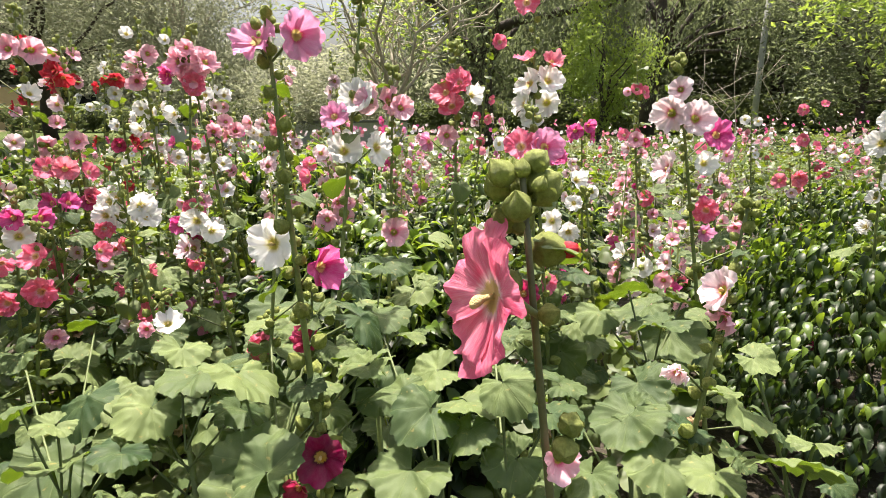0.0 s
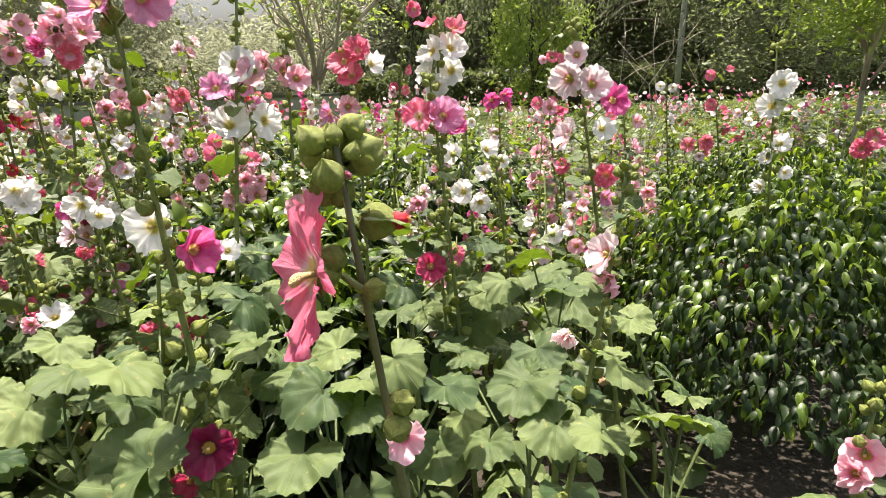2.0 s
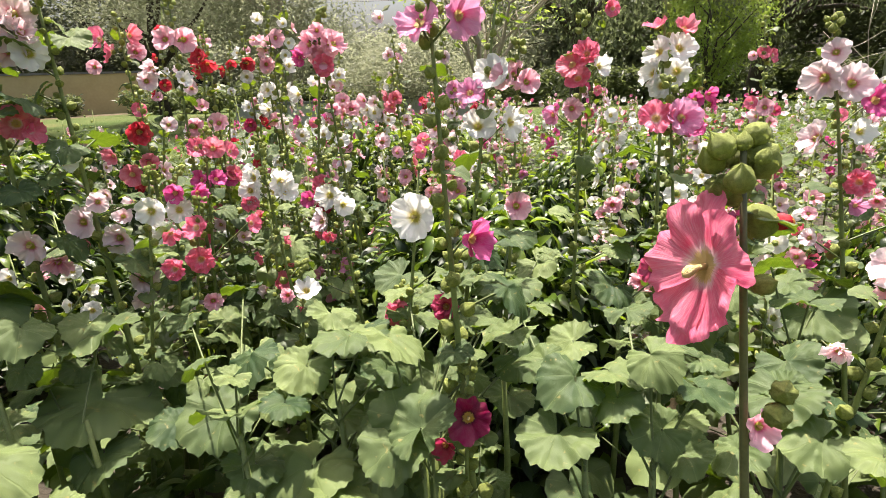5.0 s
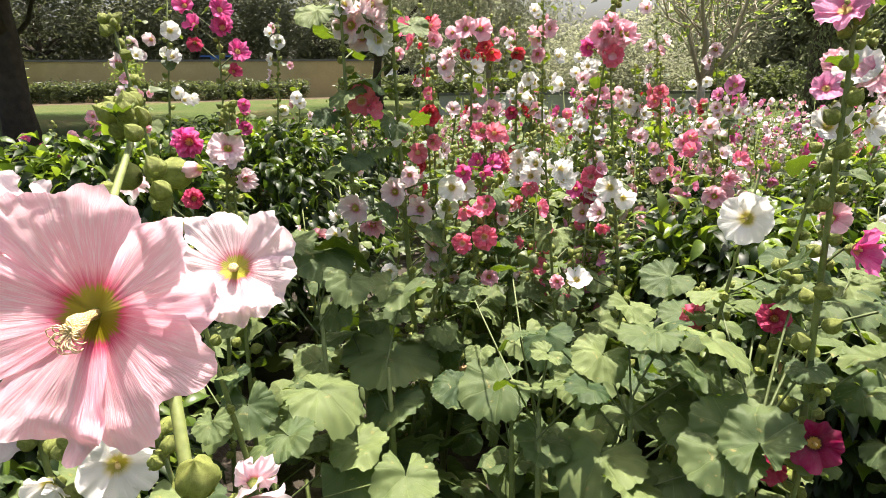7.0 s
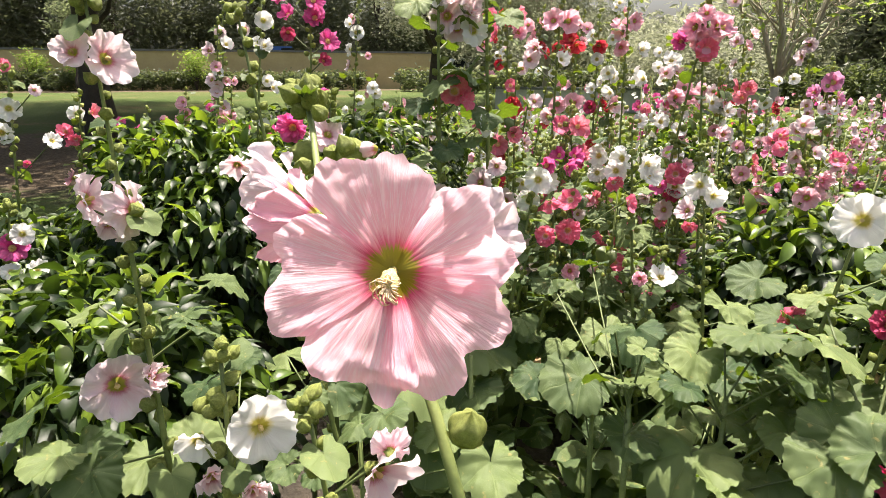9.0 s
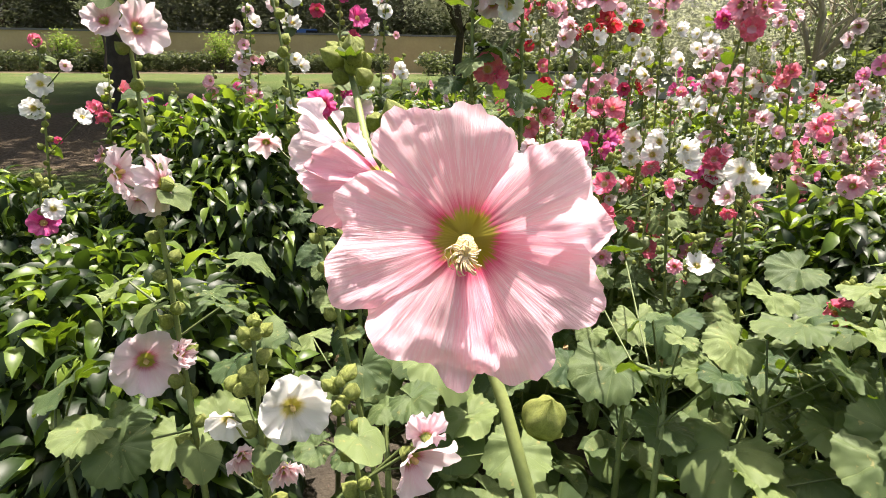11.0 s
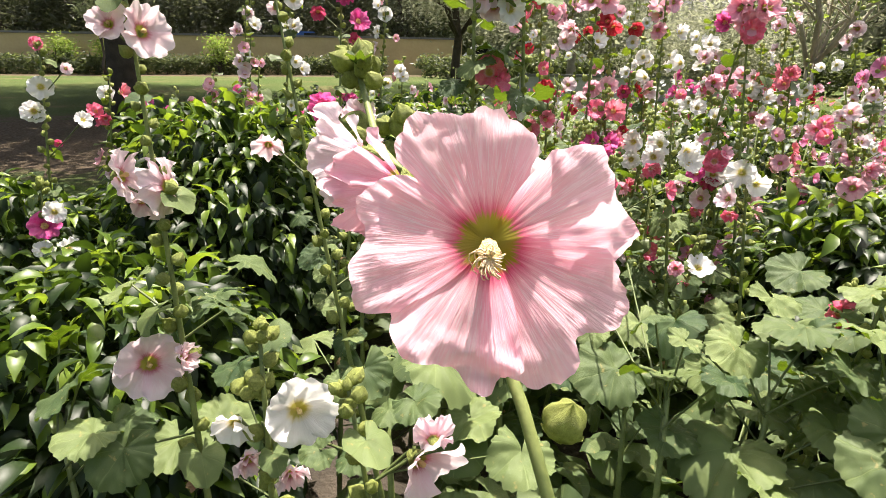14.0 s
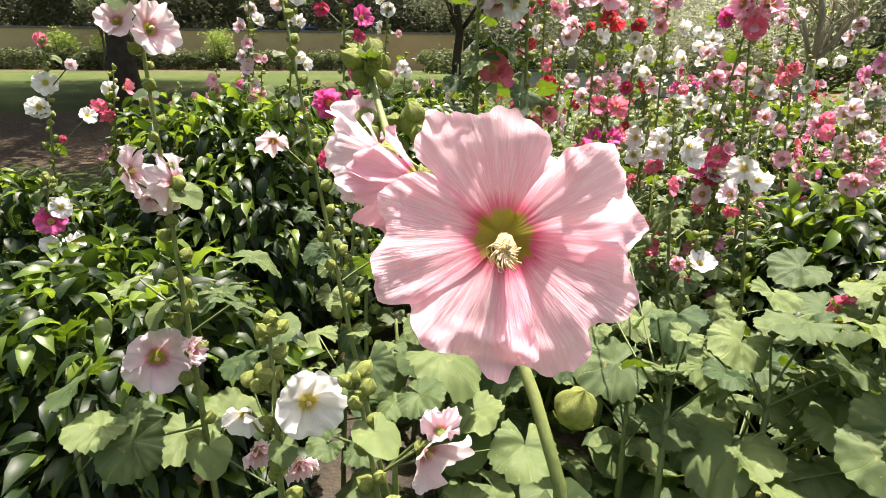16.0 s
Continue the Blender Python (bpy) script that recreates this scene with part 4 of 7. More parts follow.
hollyhock(-1.188, 1.284, -1.037, 1.290, 0.975, [
    (-1.025, 1.266, 0.925, "white", 0.038, 69, 15, 1),
    (-1.075, 1.265, 0.862, "white", 0.037, 12, 22, 1),
    (-0.973, 1.277, 0.970, "magenta", 0.030, 107, -3, 2),
    (-1.027, 1.268, 0.972, "magenta", 0.030, 13, -5, 2)],
    leaves=5, buds=(0.4, 1.0), seed=33, fine=0)
hollyhock(-1.058, 1.172, -0.907, 1.178, 0.919, [
    (-0.910, 1.168, 0.902, "rose", 0.034, -12, 25, 2),
    (-0.914, 1.170, 0.822, "rose", 0.037, 19, 2, 3),
    (-0.764, 1.165, 0.915, "rose", 0.026, 106, 8, 2),
    (-0.900, 1.167, 0.711, "pink", 0.026, 32, 6, 3)],
    leaves=5, buds=(0.4, 1.0), seed=34, fine=0)
hollyhock(-1.184, 1.462, -1.051, 1.467, 1.065, [
    (-1.066, 1.454, 0.975, "magenta", 0.032, -44, 12, 2),
    (-1.016, 1.439, 0.977, "magenta", 0.030, 86, 22, 2),
    (-1.077, 1.461, 1.065, "rose", 0.034, 50, 22, 2),
    (-1.014, 1.448, 1.066, "coral", 0.034, 37, 11, 2)],
    leaves=5, buds=(0.4, 1.0), seed=35, fine=0)
hollyhock(-1.808, 2.378, -1.572, 2.388, 1.525, [
    (-1.643, 2.366, 1.441, "pink", 0.037, 6, -1, 2),
    (-1.580, 2.385, 1.441, "pink", 0.037, 105, 28, 1),
    (-1.581, 2.372, 1.347, "red", 0.032, 31, -10, 2),
    (-1.672, 2.378, 1.246, "blush", 0.039, 21, 0, 2),
    (-1.771, 2.362, 1.326, "white", 0.022, -29, 2, 1)],
    leaves=6, buds=(0.45, 1.0), seed=36, fine=1)
hollyhock(-1.826, 2.672, -1.626, 2.680, 1.462, [
    (-1.629, 2.659, 1.361, "red", 0.034, 61, -26, 2),
    (-1.908, 2.647, 1.339, "blush", 0.026, -24, 26, 2),
    (-1.718, 2.658, 1.235, "white", 0.026, 19, 1, 1)],
    leaves=6, buds=(0.4, 1.0), seed=37, fine=1)
hollyhock(-2.059, 2.375, -1.769, 2.386, 1.550, [
    (-1.780, 2.385, 1.493, "red", 0.037, 36, 7, 3),
    (-1.794, 2.380, 1.305, "white", 0.030, -26, 5, 2),
    (-1.841, 2.360, 1.213, "pink", 0.030, 16, 31, 1)],
    leaves=6, buds=(0.45, 0.95), seed=38, fine=1)
hollyhock(-1.757, 2.875, -1.569, 2.882, 1.545, [
    (-1.627, 2.865, 1.344, "pink", 0.037, -18, 11, 0),
    (-1.541, 2.858, 1.449, "pink", 0.037, 50, 14, 2),
    (-1.571, 2.868, 1.384, "pink", 0.034, 98, 26, 3),
    (-1.636, 2.867, 1.425, "pink", 0.026, -10, 30, 2)],
    leaves=6, buds=(0.4, 1.0), seed=39, fine=1)
hollyhock(-0.869, 1.613, -0.718, 1.619, 1.381, [
    (-0.737, 1.604, 1.340, "pink", 0.041, -47, 2, 2),
    (-0.676, 1.599, 1.339, "pink", 0.041, 90, 30, 1),
    (-0.707, 1.593, 1.282, "rose", 0.034, 9, 0, 3),
    (-0.727, 1.610, 1.313, "pink", 0.034, 5, -10, 3),
    (-0.718, 1.593, 1.379, "pink", 0.026, -4, 3, 2)],
    leaves=7, buds=(0.4, 1.0), seed=40, fine=0)
hollyhock(-1.522, 2.712, -1.337, 2.719, 1.573, [
    (-1.338, 2.693, 1.528, "white", 0.030, 15, 9, 2),
    (-1.343, 2.697, 1.384, "white", 0.034, 1, -4, 3)],
    leaves=5, buds=(0.5, 1.0), seed=41, fine=1)
hollyhock(-1.154, 2.462, -0.983, 2.469, 1.343, [
    (-0.988, 2.443, 1.272, "white", 0.037, 64, 6, 3),
    (-0.996, 2.451, 1.226, "pink", 0.030, 34, -7, 0),
    (-1.051, 2.456, 1.308, "white", 0.026, -35, 11, 2)],
    leaves=6, buds=(0.4, 1.0), seed=42, fine=1)
hollyhock(-0.957, 2.228, -0.861, 2.232, 1.202, [
    (-0.862, 2.225, 1.127, "pink", 0.041, 27, 29, 3),
    (-0.949, 2.216, 1.106, "pink", 0.037, 27, -3, 1),
    (-1.026, 2.217, 1.085, "rose", 0.026, 36, -3, 2)],
    leaves=6, buds=(0.4, 1.0), seed=43, fine=1)
hollyhock(-0.911, 2.332, -0.763, 2.338, 1.200, [
    (-0.792, 2.310, 1.111, "white", 0.037, 46, -3, 1),
    (-0.734, 2.311, 1.076, "white", 0.034, 65, 22, 2),
    (-0.820, 2.313, 1.122, "white", 0.030, -48, 19, 2)],
    leaves=6, buds=(0.4, 1.0), seed=44, fine=1)
hollyhock(-0.416, 3.479, -0.377, 3.481, 1.168, [
    (-0.412, 3.460, 1.079, "blush", 0.030, 27, 3, 1),
    (-0.336, 3.460, 1.078, "mauve", 0.026, 91, 19, 2),
    (-0.379, 3.465, 1.035, "white", 0.026, -18, 12, 0)],
    leaves=6, buds=(0.4, 1.0), seed=45, fine=1)
hollyhock(-1.844, 1.057, -1.758, 1.106, 1.521, [
    (-1.833, 1.051, 1.442, "magenta", 0.034, 11, 19, 2),
    (-1.742, 1.095, 1.430, "magenta", 0.037, 84, 18, 1),
    (-1.808, 1.056, 1.389, "magenta", 0.032, -24, 27, 2),
    (-1.736, 1.096, 1.377, "magenta", 0.037, 25, 29, 3),
    (-1.718, 1.123, 1.314, "magenta", 0.038, 92, 20, 1),
    (-1.725, 1.104, 1.256, "crimson", 0.026, 107, 18, 2),
    (-1.818, 1.056, 1.343, "crimson", 0.026, 40, -30, 2)],
    leaves=6, buds=(0.55, 1.0), seed=46, fine=0)
hollyhock(-2.290, 1.484, -2.178, 1.546, 1.219, [
    (-2.191, 1.537, 1.118, "magenta", 0.034, 117, 22, 2),
    (-2.175, 1.529, 1.044, "magenta", 0.034, 64, 7, 3),
    (-2.373, 1.428, 0.977, "magenta", 0.034, -10, 26, 3)],
    leaves=5, buds=(0.4, 1.0), seed=47, fine=1)
hollyhock(-2.312, 1.692, -2.169, 1.772, 1.517, [
    (-2.183, 1.763, 1.393, "white", 0.040, 45, 2, 1),
    (-2.128, 1.769, 1.296, "pink", 0.022, 89, 6, 0),
    (-2.197, 1.742, 1.426, "white", 0.026, -7, 22, 2)],
    leaves=6, buds=(0.5, 1.0), seed=48, fine=1)
hollyhock(-2.204, 1.780, -2.129, 1.822, 1.216, [
    (-2.127, 1.811, 1.138, "white", 0.032, 65, -3, 1),
    (-2.187, 1.780, 1.107, "white", 0.030, 19, -3, 2),
    (-2.083, 1.821, 1.081, "blush", 0.026, 112, -0, 1),
    (-2.248, 1.749, 1.058, "white", 0.022, -15, 21, 2),
    (-2.170, 1.771, 0.970, "white", 0.026, 60, 16, 1),
    (-2.074, 1.848, 1.005, "white", 0.026, 35, 0, 1)],
    leaves=5, buds=(0.4, 1.0), seed=49, fine=1)
hollyhock(-2.160, 1.009, -1.985, 1.108, 1.494, [
    (-1.978, 1.094, 1.385, "white", 0.037, 58, 1, 1),
    (-2.038, 1.069, 1.361, "blush", 0.026, 18, -6, 2),
    (-1.976, 1.085, 1.196, "white", 0.026, 79, -1, 2),
    (-1.970, 1.103, 1.172, "white", 0.026, 112, 15, 2)],
    leaves=6, buds=(0.5, 1.0), seed=50, fine=1)
hollyhock(-2.786, 1.316, -2.618, 1.410, 1.514, [
    (-2.621, 1.387, 1.378, "blush", 0.032, 32, 19, 3),
    (-2.605, 1.407, 1.338, "blush", 0.026, 79, 11, 2),
    (-2.593, 1.403, 1.190, "pink", 0.022, 125, -7, 2)],
    leaves=6, buds=(0.5, 1.0), seed=51, fine=1)
hollyhock(-1.086, 0.565, -1.269, 0.462, 1.329, leaves=4, buds=(0.62, 1.0), seed=52, fine=0, plump=1.05)
hollyhock(-1.399, 0.652, -1.303, 0.705, 1.162, [
    (-1.297, 0.683, 1.073, "blush", 0.041, 61, 47, 1),
    (-1.276, 0.703, 1.021, "blush", 0.030, 101, 0, 3),
    (-1.372, 0.649, 0.980, "crimson", 0.026, 24, 12, 3)],
    leaves=6, buds=(0.4, 0.95), seed=53, fine=0)
hollyhock(-1.176, 0.978, -1.192, 0.969, 1.439, [
    (-1.148, 0.972, 1.176, "rose", 0.041, 33, 15, 1),
    (-1.125, 0.974, 1.163, "rose", 0.030, 116, -2, 2),
    (-1.170, 0.954, 0.918, "blush", 0.043, -9, -5, 1),
    (-1.142, 0.985, 0.875, "pink", 0.034, 20, -34, 3),
    (-1.093, 1.006, 1.095, "white", 0.030, 117, 5, 2),
    (-1.216, 0.926, 0.851, "white", 0.026, -2, -2, 2)],
    leaves=28, buds=(0.45, 1.0), seed=54, fine=0, leafy=0.97, broad=0.046, thick=0.011)
hollyhock(-1.054, 1.091, -1.113, 1.058, 1.419, [
    (-1.163, 1.000, 1.382, "blush", 0.039, -12, 63, 1),
    (-1.194, 0.988, 1.393, "white", 0.034, -2, 6, 2),
    (-1.136, 1.017, 1.355, "blush", 0.034, 118, 26, 3),
    (-1.109, 1.045, 0.948, "blush", 0.039, -4, 11, 2),
    (-1.058, 1.085, 0.900, "blush", 0.039, 2, -4, 2),
    (-1.033, 1.096, 0.792, "blush", 0.037, 64, 12, 2),
    (-1.026, 1.082, 0.752, "blush", 0.030, 33, -21, 3),
    (-1.126, 1.028, 0.734, "white", 0.026, 23, 11, 3),
    (-1.071, 1.055, 0.993, "blush", 0.026, 26, -0, 2),
    (-1.179, 0.990, 1.348, "blush", 0.045, -3, 7, 1),
    (-1.148, 1.025, 1.394, "blush", 0.045, 93, 16, 1),
    (-1.169, 1.019, 1.324, "blush", 0.041, 5, 1, 2),
    (-1.129, 1.022, 1.315, "white", 0.039, 67, 10, 1)],
    leaves=22, buds=(0.35, 1.0), seed=55, fine=0, leafy=0.95, broad=0.042, thick=0.011)
hollyhock(-1.121, 1.028, -0.977, 1.108, 1.005, [
    (-0.975, 1.103, 0.960, "white", 0.038, 10, -1, 0),
    (-0.945, 1.113, 0.905, "rose", 0.026, 61, -36, 2),
    (-1.104, 1.033, 0.891, "rose", 0.022, -42, 12, 2),
    (-0.952, 1.120, 0.811, "rose", 0.030, -3, 10, 3)],
    leaves=5, buds=(0.3, 1.0), seed=56, fine=0)
hollyhock(-1.219, 1.469, -1.234, 1.461, 1.245, [
    (-1.241, 1.443, 1.121, "red", 0.041, 44, -5, 3),
    (-1.306, 1.406, 1.058, "coral", 0.032, -29, -6, 2),
    (-1.264, 1.411, 1.001, "coral", 0.041, 14, -4, 1),
    (-1.231, 1.446, 1.026, "coral", 0.034, 64, 17, 2),
    (-1.322, 1.400, 1.099, "blush", 0.026, 9, -5, 1)],
    leaves=7, buds=(0.35, 1.0), seed=57, fine=1)
hollyhock(-1.250, 1.546, -1.303, 1.516, 1.453, [
    (-1.333, 1.474, 1.381, "rose", 0.039, -37, 23, 2),
    (-1.273, 1.516, 1.392, "coral", 0.037, 113, 4, 2),
    (-1.270, 1.526, 1.342, "pink", 0.034, 70, 24, 3),
    (-1.360, 1.462, 1.308, "pink", 0.026, 23, -4, 0)],
    leaves=7, buds=(0.45, 1.0), seed=58, fine=1)
hollyhock(-1.090, 1.500, -1.105, 1.491, 1.421, [
    (-1.115, 1.462, 1.368, "pink", 0.037, 2, 16, 2),
    (-1.087, 1.501, 1.370, "pink", 0.037, 50, -4, 2),
    (-1.160, 1.454, 1.293, "blush", 0.034, -57, -5, 3),
    (-1.176, 1.429, 1.260, "blush", 0.030, 55, 1, 2),
    (-1.089, 1.467, 1.258, "white", 0.026, 79, 24, 2)],
    leaves=7, buds=(0.4, 1.0), seed=59, fine=0)
hollyhock(-1.110, 1.669, -1.122, 1.662, 1.368, [
    (-1.110, 1.638, 1.311, "red", 0.032, 53, -36, 2),
    (-1.150, 1.636, 1.180, "pink", 0.026, 32, 29, 2),
    (-1.115, 1.663, 1.124, "pink", 0.037, 11, 25, 2),
    (-1.186, 1.623, 1.081, "blush", 0.034, -36, 6, 3),
    (-1.136, 1.631, 1.040, "coral", 0.030, 53, -0, 1),
    (-1.093, 1.653, 1.040, "rose", 0.030, 94, 25, 2)],
    leaves=7, buds=(0.4, 1.0), seed=60, fine=1)
hollyhock(-1.109, 1.982, -1.151, 1.958, 1.387, [
    (-1.144, 1.943, 1.322, "red", 0.034, 49, -23, 2),
    (-1.064, 1.993, 1.385, "pink", 0.030, 57, 23, 2),
    (-1.094, 1.974, 1.151, "white", 0.034, -49, -1, 2),
    (-1.152, 1.933, 1.163, "white", 0.026, -26, 20, 2),
    (-1.160, 1.939, 1.099, "crimson", 0.030, 22, -1, 3)],
    leaves=7, buds=(0.4, 1.0), seed=61, fine=1)
hollyhock(-0.989, 1.988, -1.049, 1.955, 1.459, [
    (-1.051, 1.929, 1.358, "pink", 0.034, -66, 11, 2),
    (-1.022, 1.944, 1.399, "pink", 0.037, 85, -3, 1),
    (-1.077, 1.931, 1.459, "white", 0.026, 42, 17, 2),
    (-1.057, 1.920, 1.313, "pink", 0.034, 44, -20, 3),
    (-0.993, 1.955, 1.302, "white", 0.034, 88, 6, 3)],
    leaves=7, buds=(0.4, 1.0), seed=62, fine=1)
hollyhock(-1.098, 2.122, -1.150, 2.093, 1.290, [
    (-1.146, 2.082, 1.222, "white", 0.034, -7, 8, 0),
    (-1.205, 2.029, 0.865, "crimson", 0.026, -58, 15, 3),
    (-1.169, 2.079, 0.848, "rose", 0.032, -6, 18, 3)],
    leaves=6, buds=(0.4, 1.0), seed=63, fine=1)
hollyhock(-0.717, 1.426, -0.822, 1.367, 1.042, [
    (-0.839, 1.349, 0.996, "white", 0.041, -64, -1, 1),
    (-0.779, 1.369, 0.981, "white", 0.041, 78, -7, 1),
    (-0.852, 1.343, 0.962, "white", 0.034, -5, 1, 2),
    (-0.772, 1.376, 0.949, "white", 0.034, 67, 23, 2),
    (-0.854, 1.328, 0.935, "rose", 0.026, 39, -17, 3)],
    leaves=7, buds=(0.35, 1.0), seed=64, fine=0)
hollyhock(-0.541, 1.435, -0.636, 1.381, 0.988, [
    (-0.639, 1.374, 0.941, "white", 0.040, -8, -4, 1),
    (-0.604, 1.371, 0.916, "white", 0.032, 41, -6, 2),
    (-0.653, 1.339, 0.875, "blush", 0.034, -61, 27, 2),
    (-0.652, 1.370, 0.834, "rose", 0.022, 11, -29, 3)],
    leaves=6, buds=(0.35, 1.0), seed=65, fine=0)
hollyhock(-0.671, 1.657, -0.749, 1.614, 0.967, [
    (-0.748, 1.586, 0.927, "rose", 0.037, 22, 17, 3),
    (-0.785, 1.568, 0.892, "magenta", 0.030, -16, 6, 2),
    (-0.751, 1.592, 0.872, "crimson", 0.030, 11, -33, 3),
    (-0.726, 1.598, 0.953, "pink", 0.026, 75, 24, 2)],
    leaves=6, buds=(0.35, 1.0), seed=66, fine=0)
hollyhock(-1.077, 1.610, -1.107, 1.593, 0.969, [
    (-1.113, 1.583, 0.955, "magenta", 0.032, -27, 11, 2),
    (-1.065, 1.592, 0.956, "magenta", 0.030, 52, 6, 2),
    (-1.154, 1.550, 0.767, "rose", 0.030, -1, 14, 3),
    (-1.021, 1.616, 0.806, "pink", 0.026, 17, 18, 3)],
    leaves=6, buds=(0.35, 1.0), seed=67, fine=1)
hollyhock(-0.593, 1.693, -0.731, 1.616, 1.407, [
    (-0.741, 1.590, 1.342, "pink", 0.043, -59, 6, 1),
    (-0.689, 1.606, 1.343, "pink", 0.041, 57, 9, 1),
    (-0.772, 1.590, 1.308, "magenta", 0.030, -58, -1, 3),
    (-0.708, 1.597, 1.305, "pink", 0.034, 28, -4, 2)],
    leaves=7, buds=(0.45, 1.0), seed=68, fine=0)
hollyhock(-0.827, 2.225, -0.926, 2.169, 1.306, [
    (-0.926, 2.135, 1.263, "white", 0.037, 22, 29, 3),
    (-0.908, 2.161, 1.221, "blush", 0.030, 64, 29, 2),
    (-0.964, 2.117, 1.243, "white", 0.026, -10, 11, 2),
    (-0.874, 2.172, 1.167, "pink", 0.034, 8, 31, 2),
    (-0.908, 2.147, 1.103, "rose", 0.026, 1, 29, 3),
    (-0.944, 2.153, 1.102, "magenta", 0.022, -65, 21, 2)],
    leaves=6, buds=(0.35, 1.0), seed=69, fine=1)
hollyhock(-0.657, 2.410, -0.781, 2.340, 1.218, [
    (-0.770, 2.336, 1.095, "white", 0.039, 12, 17, 1),
    (-0.814, 2.320, 1.118, "white", 0.030, -28, 3, 2),
    (-0.747, 2.344, 1.072, "white", 0.030, 55, 21, 2),
    (-0.823, 2.291, 1.164, "pink", 0.034, -57, -3, 2),
    (-0.773, 2.334, 1.003, "pink", 0.030, 5, -4, 3)],
    leaves=6, buds=(0.35, 1.0), seed=70, fine=1)
hollyhock(-0.638, 2.552, -0.740, 2.495, 1.399, [
    (-0.755, 2.481, 1.343, "blush", 0.034, -28, 20, 3),
    (-0.717, 2.474, 1.330, "pink", 0.030, 95, 26, 0),
    (-0.781, 2.459, 1.498, "blush", 0.034, -11, 5, 2)],
    leaves=6, buds=(0.4, 1.0), seed=71, fine=1)
hollyhock(-0.541, 2.235, -0.656, 2.170, 1.217, [
    (-0.653, 2.156, 1.166, "coral", 0.034, 10, 14, 3),
    (-0.666, 2.152, 1.136, "coral", 0.030, -23, 4, 2),
    (-0.711, 2.124, 1.001, "blush", 0.039, 35, 24, 3),
    (-0.661, 2.157, 0.956, "pink", 0.030, 47, 24, 2)],
    leaves=6, buds=(0.4, 1.0), seed=72, fine=1)
hollyhock(-0.533, 2.946, -0.660, 2.875, 1.163, [
    (-0.653, 2.879, 1.089, "white", 0.037, -17, 13, 0),
    (-0.563, 2.911, 1.201, "white", 0.032, 38, -5, 1),
    (-0.614, 2.894, 1.188, "white", 0.026, -32, 11, 2),
    (-0.610, 2.869, 1.097, "pink", 0.026, 79, 30, 2)],
    leaves=5, buds=(0.4, 1.0), seed=73, fine=1)
hollyhock(-0.354, 2.507, -0.505, 2.422, 1.383, [
    (-0.498, 2.425, 1.325, "blush", 0.034, -16, -7, 3),
    (-0.490, 2.416, 1.016, "blush", 0.037, -6, -5, 3),
    (-0.517, 2.397, 0.994, "pink", 0.030, -76, 5, 2),
    (-0.451, 2.444, 1.026, "white", 0.026, 78, 9, 2)],
    leaves=6, buds=(0.4, 1.0), seed=74, fine=1)
hollyhock(-0.315, 2.114, -0.414, 2.059, 1.268, [
    (-0.398, 2.059, 1.192, "mauve", 0.039, -27, 9, 0),
    (-0.444, 2.020, 1.160, "mauve", 0.026, -40, 28, 3),
    (-0.408, 2.034, 1.113, "blush", 0.022, -13, -2, 2)],
    leaves=6, buds=(0.4, 1.0), seed=75, fine=1)
hollyhock(-0.332, 2.037, -0.439, 1.976, 0.995, [
    (-0.456, 1.941, 1.063, "blush", 0.034, 23, 12, 2),
    (-0.498, 1.915, 0.989, "rose", 0.030, -46, 4, 2),
    (-0.426, 1.978, 0.919, "pink", 0.030, -28, 17, 3),
    (-0.390, 1.974, 0.834, "pink", 0.041, 28, 11, 0),
    (-0.420, 1.965, 0.827, "pink", 0.030, -24, 24, 2),
    (-0.379, 1.990, 0.881, "pink", 0.026, 52, 13, 3)],
    leaves=6, buds=(0.35, 1.0), seed=76, fine=1)
hollyhock(-0.186, 3.726, -0.381, 3.617, 1.147, [
    (-0.347, 3.630, 1.053, "blush", 0.030, -20, 19, 1),
    (-0.283, 3.638, 1.084, "blush", 0.026, 58, 8, 2),
    (-0.394, 3.598, 1.023, "rose", 0.022, -57, 24, 2),
    (-0.232, 3.685, 1.083, "pink", 0.017, 83, -1, 2)],
    leaves=5, buds=(0.3, 1.0), seed=77, fine=1)
hollyhock(-1.287, 0.233, -1.297, 0.227, 1.325, [
    (-1.278, 0.230, 1.236, "blush", 0.042, 121, 9, 0),
    (-1.299, 0.200, 1.244, "blush", 0.030, 32, 29, 2),
    (-1.325, 0.189, 1.027, "blush", 0.048, 162, 15, 1),
    (-1.265, 0.232, 1.011, "blush", 0.053, 298, 4, 1),
    (-1.299, 0.204, 0.991, "blush", 0.026, 92, -33, 2),
    (-1.325, 0.183, 0.705, "blush", 0.062, 66, 6, 0),
    (-1.274, 0.215, 0.716, "blush", 0.030, 149, 18, 3)],
    leaves=6, buds=(0.5, 1.0), seed=78, fine=0, plump=1.05)
white_plant = hollyhock(-0.907, 0.089, -0.882, 0.106, 0.884, [
    (-0.850, 0.123, 0.841, "white", 0.042, 62, 9, 0),
    (-0.905, 0.082, 0.825, "white", 0.026, 12, -20, 2),
    (-0.900, 0.087, 0.776, "blush", 0.022, 68, -14, 3),
    (-0.859, 0.114, 0.761, "blush", 0.022, 55, -20, 3)],
    leaves=3, buds=(0.75, 1.0), seed=79, fine=0)
hollyhock(-0.671, 0.193, -0.765, 0.129, 0.845, [
    (-0.715, 0.161, 0.817, "blush", 0.040, 94, -13, 2),
    (-0.701, 0.171, 0.839, "blush", 0.025, 216, 9, 3)],
    leaves=3, buds=(0.7, 1.0), seed=80, fine=0)
